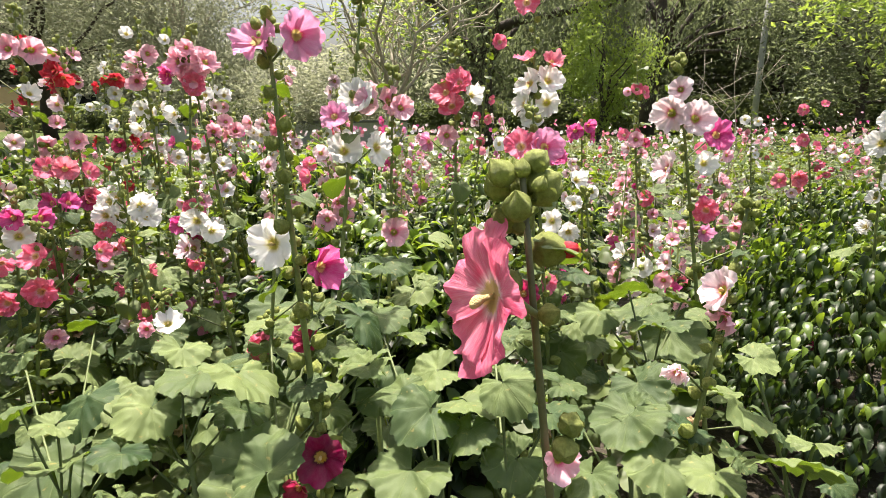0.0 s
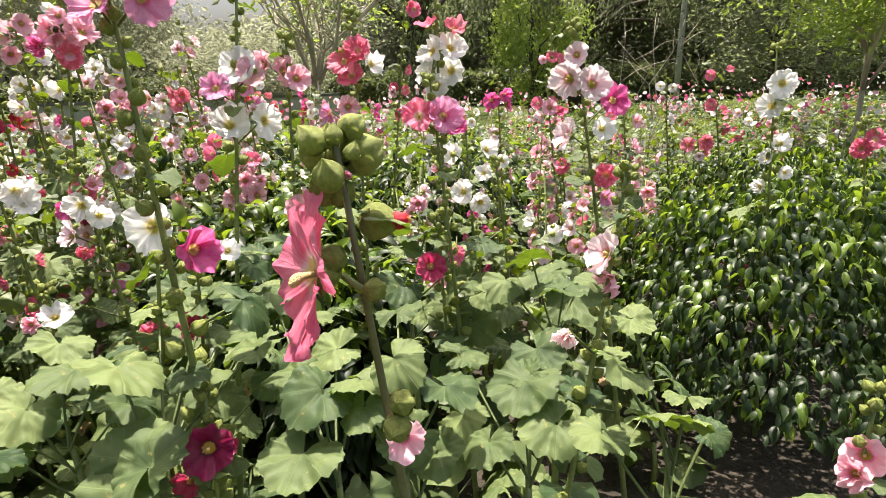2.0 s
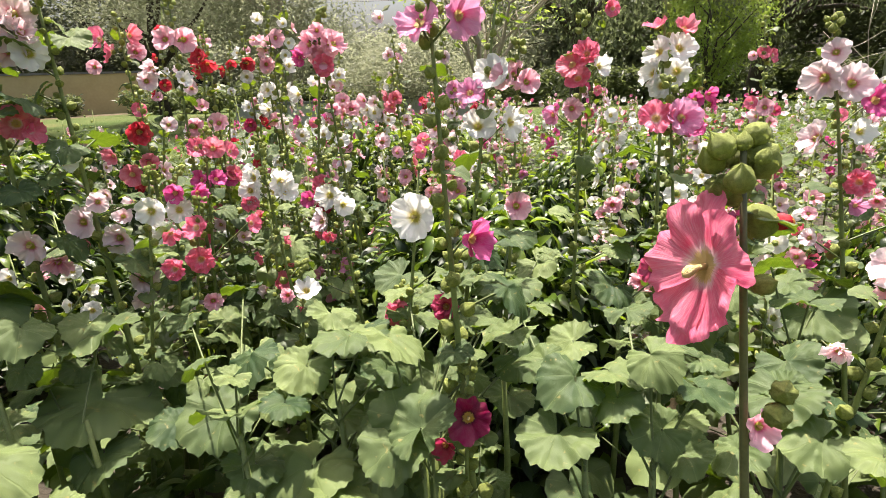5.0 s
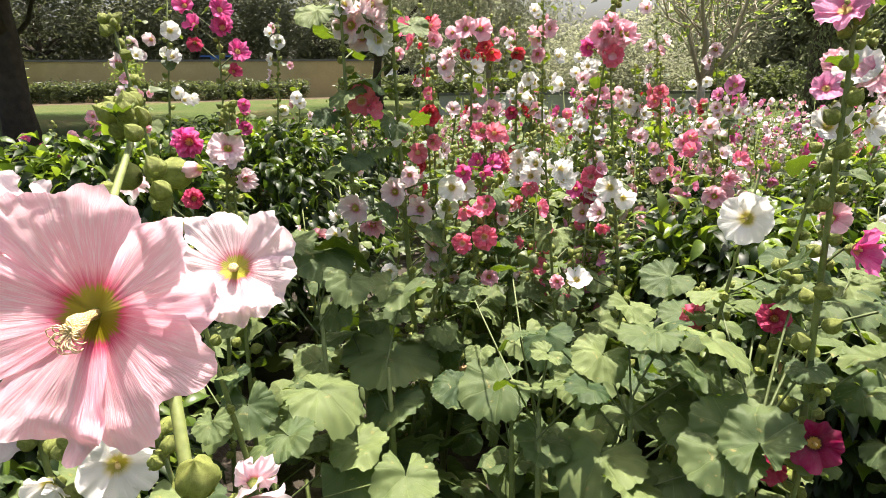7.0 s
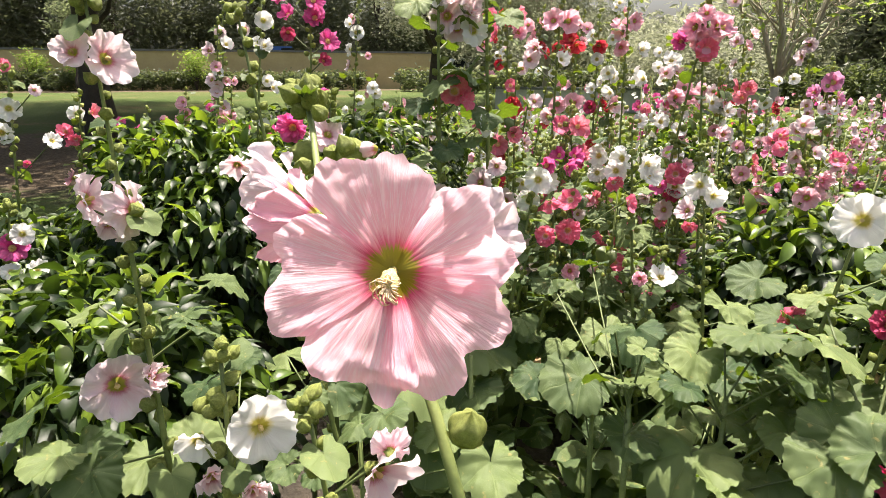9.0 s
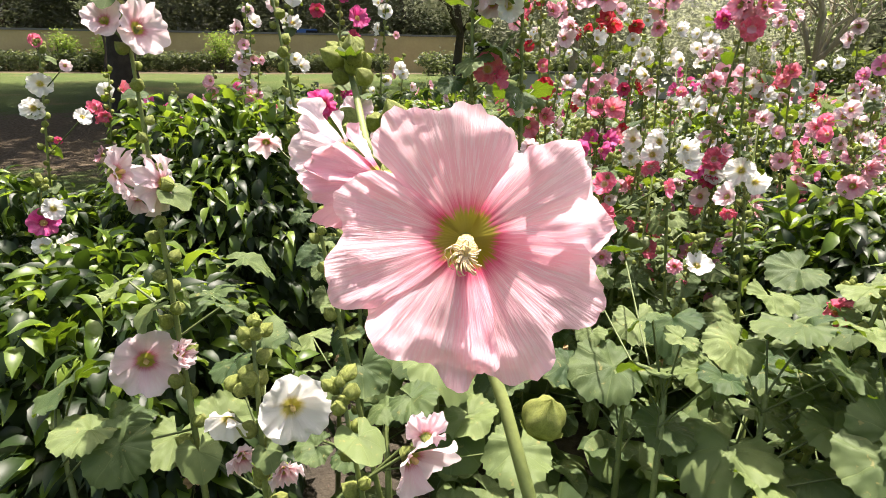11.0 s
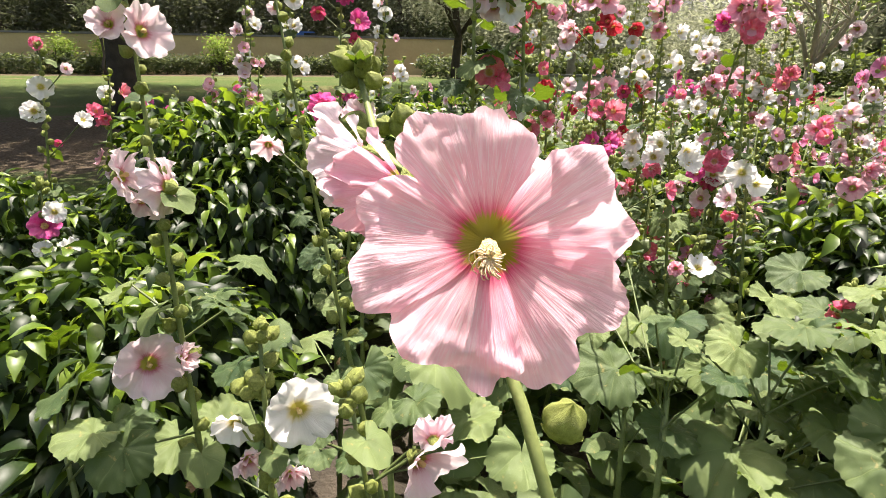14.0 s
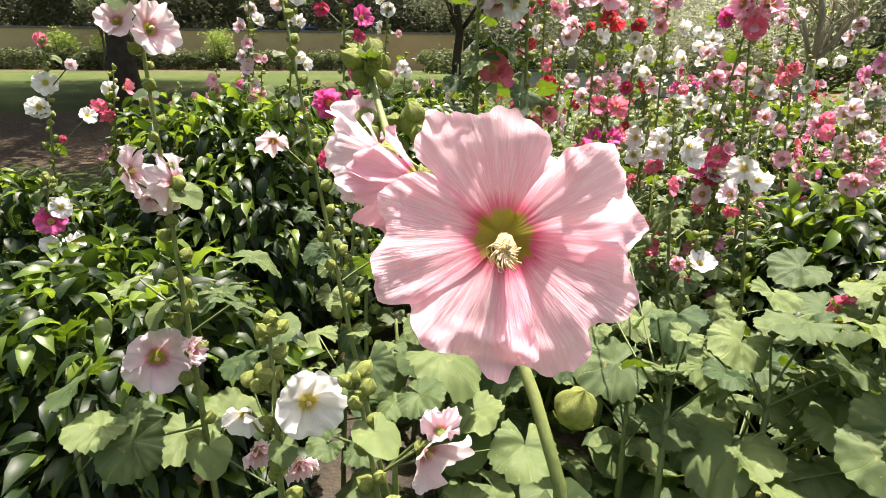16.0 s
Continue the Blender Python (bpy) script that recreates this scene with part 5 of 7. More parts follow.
hollyhock(-2.198, 0.210, -2.045, 0.315, 0.908, [
    (-2.056, 0.304, 0.791, "magenta", 0.039, 75, 21, 0),
    (-2.042, 0.286, 0.735, "white", 0.026, 82, 24, 1),
    (-2.017, 0.333, 0.732, "white", 0.026, 113, 30, 2),
    (-2.028, 0.324, 0.829, "white", 0.030, 57, 11, 2)],
    leaves=4, buds=(0.4, 1.0), seed=81, fine=0)
hollyhock(-2.610, 0.413, -2.462, 0.514, 1.187, [
    (-2.466, 0.502, 1.117, "white", 0.039, 74, -5, 1),
    (-2.495, 0.483, 1.044, "white", 0.039, 46, -2, 3),
    (-2.351, 0.557, 1.020, "white", 0.030, 103, 31, 1),
    (-2.378, 0.547, 1.171, "blush", 0.019, 79, -2, 2),
    (-2.466, 0.510, 1.243, "rose", 0.022, 88, -0, 2)],
    leaves=5, buds=(0.4, 1.0), seed=82, fine=0)
hollyhock(-2.632, 0.644, -2.507, 0.729, 1.165, [
    (-2.558, 0.687, 1.025, "rose", 0.032, 33, 26, 3),
    (-2.485, 0.743, 1.091, "coral", 0.034, 150, 13, 2),
    (-2.528, 0.701, 1.006, "rose", 0.026, 42, -22, 3),
    (-2.662, 0.588, 0.921, "crimson", 0.017, 57, -2, 2)],
    leaves=5, buds=(0.4, 1.0), seed=83, fine=1)
hollyhock(-2.768, 1.158, -2.676, 1.221, 1.107, [
    (-2.678, 1.214, 1.053, "pink", 0.034, 34, 6, 0),
    (-2.574, 1.257, 1.085, "magenta", 0.022, 84, 0, 2),
    (-2.889, 1.041, 1.019, "magenta", 0.026, 40, 30, 2)],
    leaves=5, buds=(0.4, 1.0), seed=84, fine=1)
hollyhock(-2.785, 0.998, -2.701, 1.055, 1.033, [
    (-2.705, 1.043, 0.943, "magenta", 0.037, 52, 29, 0),
    (-2.729, 1.018, 0.996, "magenta", 0.030, 131, 5, 2),
    (-2.646, 1.091, 1.033, "pink", 0.026, 105, 22, 2)],
    leaves=5, buds=(0.35, 1.0), seed=85, fine=1)
hollyhock(-2.520, 1.207, -2.431, 1.268, 1.111, [
    (-2.423, 1.244, 1.011, "pink", 0.037, 59, 11, 3),
    (-2.450, 1.235, 1.056, "pink", 0.026, -4, 13, 2),
    (-2.351, 1.292, 1.011, "rose", 0.022, 89, 16, 2)],
    leaves=5, buds=(0.35, 1.0), seed=86, fine=1)
hollyhock(-1.334, 0.689, -1.304, 0.709, 1.122, [
    (-1.291, 0.684, 1.088, "blush", 0.039, 68, 35, 1),
    (-1.351, 0.643, 1.106, "magenta", 0.037, 16, -1, 3),
    (-1.478, 0.581, 1.022, "blush", 0.039, 35, -35, 1)],
    leaves=5, buds=(0.35, 1.0), seed=87, fine=0)
hollyhock(-2.535, 1.167, -2.431, 1.237, 1.370, [
    (-2.436, 1.199, 1.302, "blush", 0.034, -5, 26, 3),
    (-2.405, 1.251, 1.328, "white", 0.030, 78, 26, 2),
    (-2.400, 1.230, 1.189, "pink", 0.022, 86, 19, 2),
    (-2.250, 1.342, 1.168, "white", 0.032, 122, -4, 2)],
    leaves=5, buds=(0.35, 1.0), seed=88, fine=1)
hollyhock(-0.283, 2.211, -0.474, 2.081, 1.075, [
    (-0.472, 2.063, 1.036, "blush", 0.039, -1, -2, 1),
    (-0.432, 2.088, 1.011, "blush", 0.037, 45, 12, 1),
    (-0.530, 2.029, 0.997, "pink", 0.037, -63, 7, 3),
    (-0.440, 2.082, 0.896, "pink", 0.034, 32, 29, 3),
    (-0.519, 2.019, 1.021, "rose", 0.030, 25, 4, 2)],
    leaves=6, buds=(0.35, 1.0), seed=89, fine=1)
hollyhock(-0.256, 1.914, -0.411, 1.808, 0.910, [
    (-0.405, 1.777, 0.864, "pink", 0.041, -14, -2, 0),
    (-0.383, 1.809, 0.913, "pink", 0.034, 70, 6, 3),
    (-0.354, 1.824, 0.973, "rose", 0.030, 40, 30, 2)],
    leaves=5, buds=(0.35, 1.0), seed=90, fine=0)
hollyhock(-1.035, 1.637, -1.095, 1.595, 1.079, [
    (-1.096, 1.578, 1.052, "coral", 0.034, 21, 13, 1),
    (-1.053, 1.593, 1.041, "rose", 0.030, 107, 13, 2),
    (-1.131, 1.555, 1.124, "pink", 0.034, 31, -5, 3),
    (-1.192, 1.514, 1.133, "blush", 0.030, 48, 23, 1),
    (-1.160, 1.549, 0.813, "rose", 0.030, -8, 8, 3),
    (-1.141, 1.529, 0.710, "coral", 0.034, 15, 1, 3),
    (-1.011, 1.633, 0.817, "coral", 0.030, 99, 9, 3)],
    leaves=6, buds=(0.35, 1.0), seed=91, fine=1)
hollyhock(-1.188, 1.532, -1.220, 1.510, 0.910, [
    (-1.207, 1.488, 0.867, "white", 0.037, 40, 7, 1),
    (-1.256, 1.475, 0.815, "blush", 0.034, 28, 8, 1),
    (-1.333, 1.420, 0.870, "blush", 0.034, 40, 26, 2),
    (-1.299, 1.436, 0.913, "blush", 0.030, -48, 1, 2)],
    leaves=6, buds=(0.35, 1.0), seed=92, fine=1)
hollyhock(-0.779, 2.159, -0.896, 2.079, 1.162, [
    (-0.882, 2.075, 1.137, "pink", 0.037, 20, -2, 3),
    (-0.986, 2.015, 1.202, "white", 0.037, -51, 4, 2),
    (-0.922, 2.060, 1.218, "blush", 0.034, 16, 28, 3),
    (-0.919, 2.044, 1.043, "white", 0.037, 29, 25, 3),
    (-0.984, 1.989, 1.050, "white", 0.034, 42, 10, 3),
    (-0.989, 1.991, 1.101, "magenta", 0.026, -64, 27, 2)],
    leaves=6, buds=(0.35, 1.0), seed=93, fine=1)
rosette(-0.458, 0.863, [
    (-0.411, 0.926, 0.745, 0.074, 202, 6),
    (-0.521, 0.881, 0.700, 0.066, 252, 9),
    (-0.641, 0.890, 0.710, 0.067, 282, 8),
    (-0.489, 0.953, 0.782, 0.054, 302, 7),
    (-0.556, 0.855, 0.642, 0.061, 252, 7),
    (-0.353, 0.869, 0.707, 0.063, 302, 10)], 94)
rosette(-0.608, 0.752, [
    (-0.617, 0.796, 0.648, 0.091, 202, 3),
    (-0.525, 0.789, 0.673, 0.052, 302, 7),
    (-0.648, 0.754, 0.770, 0.045, 202, 9),
    (-0.591, 0.749, 0.746, 0.035, 252, 7),
    (-0.915, 1.083, 0.702, 0.056, 252, 7),
    (-0.878, 1.278, 0.704, 0.069, 182, 4)], 95)
rosette(-0.248, 0.752, [
    (-0.290, 0.734, 0.693, 0.067, 62, -40),
    (-0.110, 0.801, 0.826, 0.052, 202, 4),
    (-0.219, 0.921, 0.858, 0.046, 122, 2),
    (-0.339, 1.011, 0.814, 0.057, 152, 4),
    (-0.201, 0.760, 0.809, 0.035, 282, 13),
    (-0.192, 0.927, 0.799, 0.046, 302, 7)], 96)
rosette(0.003, 0.709, [
    (-0.013, 0.753, 0.775, 0.060, 232, 6),
    (0.041, 0.772, 0.775, 0.061, 322, 8),
    (-0.061, 0.816, 0.770, 0.051, 202, 4),
    (-0.039, 0.702, 0.707, 0.066, 252, 7),
    (-0.010, 0.914, 0.759, 0.057, 182, 3),
    (-0.134, 1.025, 0.822, 0.063, 12, 4)], 97)
rosette(0.102, 0.705, [
    (0.094, 0.741, 0.824, 0.050, 302, 7),
    (0.048, 0.732, 0.757, 0.046, 252, 9),
    (0.114, 0.726, 0.711, 0.051, 202, 7),
    (0.166, 0.744, 0.774, 0.055, 312, 8),
    (0.150, 0.735, 0.671, 0.047, 282, 7),
    (0.096, 1.015, 0.775, 0.051, 62, 4)], 98)
rosette(0.292, 0.737, [
    (0.296, 0.795, 0.743, 0.067, 242, 7),
    (0.231, 0.751, 0.670, 0.052, 232, 6),
    (0.329, 0.729, 0.708, 0.059, 202, 6),
    (0.380, 0.814, 0.716, 0.051, 322, 11),
    (0.206, 0.910, 0.736, 0.052, 32, 4),
    (0.336, 0.888, 0.750, 0.059, 292, 4)], 99)
rosette(0.417, 1.056, [
    (0.439, 1.179, 0.784, 0.070, 162, 4),
    (0.473, 1.124, 0.745, 0.079, 302, 7),
    (0.429, 1.051, 0.794, 0.068, 202, 4),
    (0.373, 1.099, 0.845, 0.059, 182, 4),
    (0.325, 1.132, 0.787, 0.055, 252, 7),
    (0.509, 1.165, 0.799, 0.056, 332, 7)], 100)
rosette(0.456, 0.623, [
    (0.463, 0.618, 0.809, 0.032, 62, 4),
    (0.430, 0.619, 0.781, 0.060, 332, 7),
    (0.390, 0.667, 0.833, 0.048, 312, 13),
    (0.408, 0.676, 0.896, 0.033, 322, 9),
    (0.375, 0.671, 0.729, 0.046, 232, 7),
    (0.522, 0.662, 0.722, 0.035, 2, 7)], 101)
rosette(-0.158, 1.104, [
    (-0.158, 1.116, 0.789, 0.070, 242, 4),
    (-0.236, 1.113, 0.815, 0.061, 172, 4),
    (-0.100, 1.129, 0.735, 0.063, 332, 7),
    (-0.148, 1.236, 0.865, 0.067, 32, 2),
    (-0.212, 1.238, 0.828, 0.060, 202, 4),
    (-0.087, 1.342, 0.769, 0.072, 302, 4)], 102)
rosette(0.120, 1.333, [
    (0.168, 1.410, 0.820, 0.068, 202, 4),
    (0.263, 1.302, 0.726, 0.077, 242, 7),
    (0.300, 1.347, 0.810, 0.072, 322, 4),
    (0.204, 1.272, 0.679, 0.069, 292, 7),
    (0.104, 1.352, 0.705, 0.073, 232, 7),
    (0.268, 1.253, 0.642, 0.062, 302, 9)], 103)
rosette(-0.994, 0.806, [
    (-1.026, 0.937, 0.726, 0.095, 299, 4),
    (-1.063, 0.937, 0.556, 0.139, 289, 12),
    (-1.002, 0.847, 0.479, 0.084, 309, 9),
    (-1.163, 0.900, 0.594, 0.082, 229, 8),
    (-0.984, 1.061, 0.567, 0.070, 329, 9)], 104)
rosette(-1.105, 0.534, [
    (-1.050, 0.639, 0.598, 0.097, 359, 8),
    (-0.976, 0.475, 0.615, 0.057, 359, 0),
    (-1.040, 0.478, 0.565, 0.049, 229, 4),
    (-0.980, 0.672, 0.470, 0.074, 329, 9),
    (-0.836, 0.637, 0.468, 0.080, 309, 9)], 105)
rosette(-0.725, 0.906, [
    (-0.765, 0.951, 0.531, 0.102, 229, 6),
    (-0.774, 1.129, 0.580, 0.082, 309, 9),
    (-0.843, 0.997, 0.582, 0.043, 279, 9),
    (-0.679, 1.119, 0.564, 0.069, 309, 10),
    (-0.680, 0.976, 0.434, 0.062, 329, 11),
    (-0.862, 0.908, 0.524, 0.062, 249, 9)], 106)
rosette(-0.497, 0.836, [
    (-0.523, 0.875, 0.470, 0.113, 259, 6),
    (-0.604, 0.788, 0.535, 0.063, 279, 9),
    (-0.384, 0.953, 0.597, 0.069, 329, 7),
    (-0.498, 1.231, 0.495, 0.081, 309, 9),
    (-0.473, 0.923, 0.561, 0.065, 329, 11),
    (-0.370, 0.851, 0.506, 0.081, 279, 7)], 107)
rosette(-0.269, 0.768, [
    (-0.330, 0.826, 0.794, 0.077, 299, 4),
    (-0.430, 0.892, 0.758, 0.071, 229, 6),
    (-0.408, 1.178, 0.696, 0.060, 229, 4),
    (-0.262, 1.141, 0.735, 0.068, 49, 4),
    (-0.360, 0.968, 0.671, 0.063, 279, 7),
    (-0.268, 0.902, 0.681, 0.057, 309, 9)], 108)
rosette(-0.245, 0.781, [
    (-0.248, 0.696, 0.704, 0.065, 99, -35),
    (-0.207, 0.877, 0.706, 0.049, 359, 9),
    (-0.150, 0.874, 0.802, 0.056, 29, 4),
    (-0.110, 0.888, 0.733, 0.060, 329, 7),
    (-0.159, 1.093, 0.774, 0.063, 49, 3),
    (-0.185, 1.294, 0.743, 0.067, 129, 2)], 109)
rosette(-1.157, 0.773, [
    (-1.202, 0.852, 0.824, 0.104, 279, 7),
    (-1.189, 0.888, 0.825, 0.087, 49, 4),
    (-1.216, 0.767, 0.871, 0.061, 109, -30),
    (-1.085, 0.810, 0.792, 0.066, 309, 9),
    (-1.287, 0.783, 0.764, 0.063, 229, 7)], 110)
rosette(-0.992, 1.532, [
    (-1.005, 1.577, 0.598, 0.070, 309, 7),
    (-1.069, 1.497, 0.571, 0.069, 259, 7),
    (-0.900, 1.526, 0.589, 0.067, 329, 7),
    (-0.838, 1.599, 0.708, 0.077, 49, 2),
    (-1.106, 1.308, 0.808, 0.079, 359, 4)], 111)
rosette(-1.440, 0.058, [
    (-1.414, 0.104, 0.672, 0.083, 274, 6),
    (-1.346, 0.114, 0.594, 0.074, 354, 6),
    (-1.610, 0.148, 0.674, 0.068, 234, 7),
    (-1.319, 0.078, 0.625, 0.056, 254, 9),
    (-1.445, 0.213, 0.545, 0.051, 4, 9)], 113)
rosette(-1.527, 0.310, [
    (-1.490, 0.409, 0.705, 0.089, 234, 3),
    (-1.635, 0.370, 0.646, 0.086, 284, 9),
    (-1.529, 0.441, 0.650, 0.074, 34, 4),
    (-1.730, 0.309, 0.658, 0.067, 4, -20),
    (-1.572, 0.555, 0.728, 0.080, 64, 2),
    (-1.518, 0.419, 0.596, 0.059, 324, 9)], 114)
rosette(-1.202, 0.308, [
    (-0.939, 0.225, 0.681, 0.033, 234, 7),
    (-1.286, 0.325, 0.647, 0.050, 284, 9),
    (-1.345, 0.223, 0.517, 0.076, 314, 9),
    (-1.427, 0.500, 0.586, 0.054, 334, 7),
    (-0.871, 0.224, 0.708, 0.035, 334, 7)], 115)
rosette(-0.347, 1.571, [
    (-0.449, 1.024, 0.706, 0.077, 264, 4),
    (-0.347, 1.044, 0.739, 0.074, 334, 4),
    (-0.283, 1.205, 0.764, 0.068, 34, 4),
    (-0.353, 1.006, 0.643, 0.068, 314, 9),
    (-0.474, 1.437, 0.694, 0.085, 234, 3)], 116)
rosette(-0.474, 0.774, [
    (-0.495, 0.802, 0.531, 0.103, 254, 4),
    (-0.432, 0.768, 0.514, 0.077, 4, 6),
    (-0.432, 1.051, 0.569, 0.081, 334, 10),
    (-0.614, 0.843, 0.517, 0.065, 284, 9),
    (-0.351, 0.864, 0.599, 0.067, 294, 9),
    (-0.283, 0.834, 0.566, 0.064, 314, 9)], 117)


# ---- the pale pink flower close to the lens, and its plant ----
def close_flower(plant, base, p, radius, yaw, pitch, colour, seed, spin=0, cup=0.30, ruffle=0.10,
                 turns=((101, 38, 1.06, 0.08, 0.5), (20, 36, 1.03, 0.0, 1.5), (-45, 42, 1.09, -0.04, 1.1), (-114, 41, 1.02, 0.08, 2.4), (180, 39, 1.03, 0.06, 1.7)), threads=26):
    """Flower of five separate petals, with calyx, stamen column and style threads."""
    rng = random.Random(seed)
    fl = part("flower", mesh_of("calyx", *calyx_shape(20), [BUD]), plant, facing(Vector(p) - base, yaw, pitch, radius, spin))
    for k, (turn, width, length, skew, wave) in enumerate(turns):
        v, f = petal_sheet(rng, 26, 44, turn, cup * rng.uniform(0.8, 1.2), ruffle * wave, width + 1, length, rng.uniform(0.1, 0.5), 4.6, 0.22, skew)
        # fine crinkles run out to the rim
        out = []
        lift = (0.0, 0.05, 0.10, 0.02, 0.07)[k]
        for x, y, z in v:
            r, a = math.hypot(x, y), math.atan2(y, x)
            far = max(0.0, r - 0.62)
            q = 1 + 0.14 * far * noise.noise((x * 4, y * 4, 7 + k)) + 0.04 * far * noise.noise((x * 17, y * 17, 3 + k))
            z += lift * r + 0.006 * r * math.sin(41 * a + 3 * k) + 0.07 * r ** 2 * noise.noise((x * 2.2, y * 2.2, k)) + (0.14 + 0.30 * wave * far) * far * noise.noise((x * 5.5, y * 5.5, k + 9)) + 0.06 * far * wave * noise.noise((x * 13, y * 13, k + 2))
            out.append((x * q, y * q, z))
        part("petal", mesh_of("petal", out, f, [PETALS[colour]]), fl)
    # the column bows down, and pale threads curl from its end
    v, f = lathe([(0.045, 0.0), (0.040, 0.12), (0.052, 0.19), (0.076, 0.25), (0.084, 0.31), (0.070, 0.36), (0.02, 0.39)], 14, 0.10, 6)
    v = [(x * (1 + 0.10 * noise.noise((x * 60, y * 60, z * 60))), y - 0.60 * z * z - 0.08 * z, z * 0.9) for x, y, z in v]
    part("stamen_column", mesh_of("stamen_column", v, f, [STAMEN]), fl)
    for k in range(threads):
        a, s = 2.4 * k, 0.035 + 0.065 * rng.random()
        pts = []
        for t in (0, 0.2, 0.4, 0.6, 0.8, 1.0):
            out = s * 1.6 * math.sin(2.3 * t)
            pts.append((math.cos(a + 0.8 * t) * out, -0.125 + math.sin(a + 0.8 * t) * out - 0.08 * t, 0.32 + 0.11 * math.sin(2.4 * t) - 0.10 * t * t))
        v, f = tube(pts, [0.0062, 0.0062, 0.006, 0.0056, 0.005, 0.0045], 5)
        part("style_thread", mesh_of("style_thread", v, f, [STYLE]), fl)
    return fl


for x, y, z, size, yaw, lift in ((0.0632, 0.3983, 1.156, 0.0105, -60, 45), (0.081, 0.399, 1.159, 0.0105, 30, 50), (0.073, 0.401, 1.166, 0.009, 0, 70), (0.068, 0.392, 1.135, 0.0115, -30, 30),
                                (0.079, 0.391, 1.132, 0.0095, 60, 35), (0.0984, 0.372, 1.0695, 0.008, 40, 30), (0.070, 0.380, 1.090, 0.010, -50, 20), (0.112, 0.350, 0.9964, 0.0088, -20, 30), (0.108, 0.345, 0.980, 0.0095, -10, 10)):
    part("bud", bud_mesh(0), rose_plant, facing(Vector((x, y, z)) - Vector((0.236, 0.389, 0)), yaw, lift, size, 20))
tipped = part("bud", bud_mesh(0), rose_plant, facing(Vector((0.101, 0.404, 1.108)) - Vector((0.236, 0.389, 0)), 82, 2, 0.0135, 20), "green bud with a red petal tip")
part("petal_tip", mesh_of("petal_tip", *lathe([(0.42, 0.75), (0.46, 1.1), (0.34, 1.5), (0.10, 1.75)], 14, 0.16, 5), [PETALS["red"]]), tipped)
close_flower(rose_plant, Vector((0.236, 0.389, 0)), (0.060, 0.378, 1.081), 0.053, -65, 8, "rose", 21, cup=0.28, ruffle=0.10, threads=0,
             turns=((112, 43, 1.02, 0.0, 0.8), (38, 41, 1.0, 0.0, 0.9), (-36, 41, 1.0, 0.0, 1.3), (-102, 39, 1.12, 0.05, 1.8), (-174, 42, 0.95, 0.0, 1.2)))
part("flower_stalk", stalk_mesh(STEM), rose_plant, between(Vector((0.098, 0.384, 1.06)) - Vector((0.236, 0.389, 0)), Vector((0.076, 0.383, 1.077)) - Vector((0.236, 0.389, 0)), 0.0028))

HB = Vector((-0.44, -0.06, 0))
hero = thing("hollyhock", HB.x, HB.y, 0, "tall hollyhock with large pale pink flowers, dark pink at the eye", "hollyhock", "hollyhocks in the flower bed")
hero_line = [HB, (-0.455, -0.05, 0.5), (-0.478, -0.033, 0.95), (-0.492, -0.023, 1.022), (-0.511, -0.015, 1.056), (-0.570, 0.023, 1.110), (-0.664, 0.062, 1.148), (-0.735, 0.125, 1.175), (-0.765, 0.145, 1.20)]
v, f = tube([Vector(p) - HB for p in hero_line], [0.0060, 0.0050, 0.0036, 0.0031, 0.0030, 0.0029, 0.0028, 0.0025, 0.0018], 10)
part("stem", mesh_of("stem", v, f, [STEM]), hero)
HP = Vector((-0.5190, -0.0355, 1.1350))
PB, BB = Vector((-0.5637, -0.0318, 1.1513)), Vector((-0.6126, -0.0016, 1.1527))
close_flower(hero, HB, HP, 0.0480, 33, 21, "hero", 4, spin=0, cup=0.26, ruffle=0.08)
close_flower(hero, HB, PB, 0.0225, -74, 0, "pink", 9, spin=20, cup=1.0, ruffle=0.20, threads=0)
close_flower(hero, HB, BB, 0.0265, -72, -4, "blush", 12, spin=50, cup=0.8, ruffle=0.16, threads=0)
close_flower(hero, HB, (-0.536, 0.046, 1.126), 0.031, 40, 40, "blush", 13, spin=10, cup=0.4, ruffle=0.14, threads=0)
for p, q in (((-0.535, 0.0, 1.08), (-0.524, -0.024, 1.112)), ((-0.560, 0.015, 1.105), PB + Vector((0.008, 0.002, 0))), ((-0.61, 0.04, 1.13), BB + Vector((0.008, 0.002, 0))), ((-0.56, 0.02, 1.105), (-0.539, 0.049, 1.119))):
    part("flower_stalk", stalk_mesh(STEM), hero, between(Vector(p) - HB, Vector(q) - HB, 0.0024))
rng_h = random.Random(2)
for x, y, z, s in ((-0.487, -0.026, 1.066, 0.0088), (-0.678, 0.105, 1.163, 0.0075), (-0.698, 0.08, 1.149, 0.007), (-0.669, 0.10, 1.148, 0.0075), (-0.72, 0.12, 1.185, 0.007), (-0.735, 0.125, 1.20, 0.0075),
                   (-0.752, 0.145, 1.208, 0.0072), (-0.772, 0.14, 1.205, 0.0065), (-0.775, 0.155, 1.198, 0.007), (-0.755, 0.13, 1.185, 0.0075), (-0.49, -0.033, 1.0, 0.009), (-0.467, -0.045, 0.96, 0.010), (-0.475, -0.02, 0.91, 0.010)):
    part("bud", bud_mesh(0), hero, facing(Vector((x, y, z)) - HB, rng_h.uniform(-40, 60), rng_h.uniform(20, 70), s, rng_h.uniform(0, 70)))
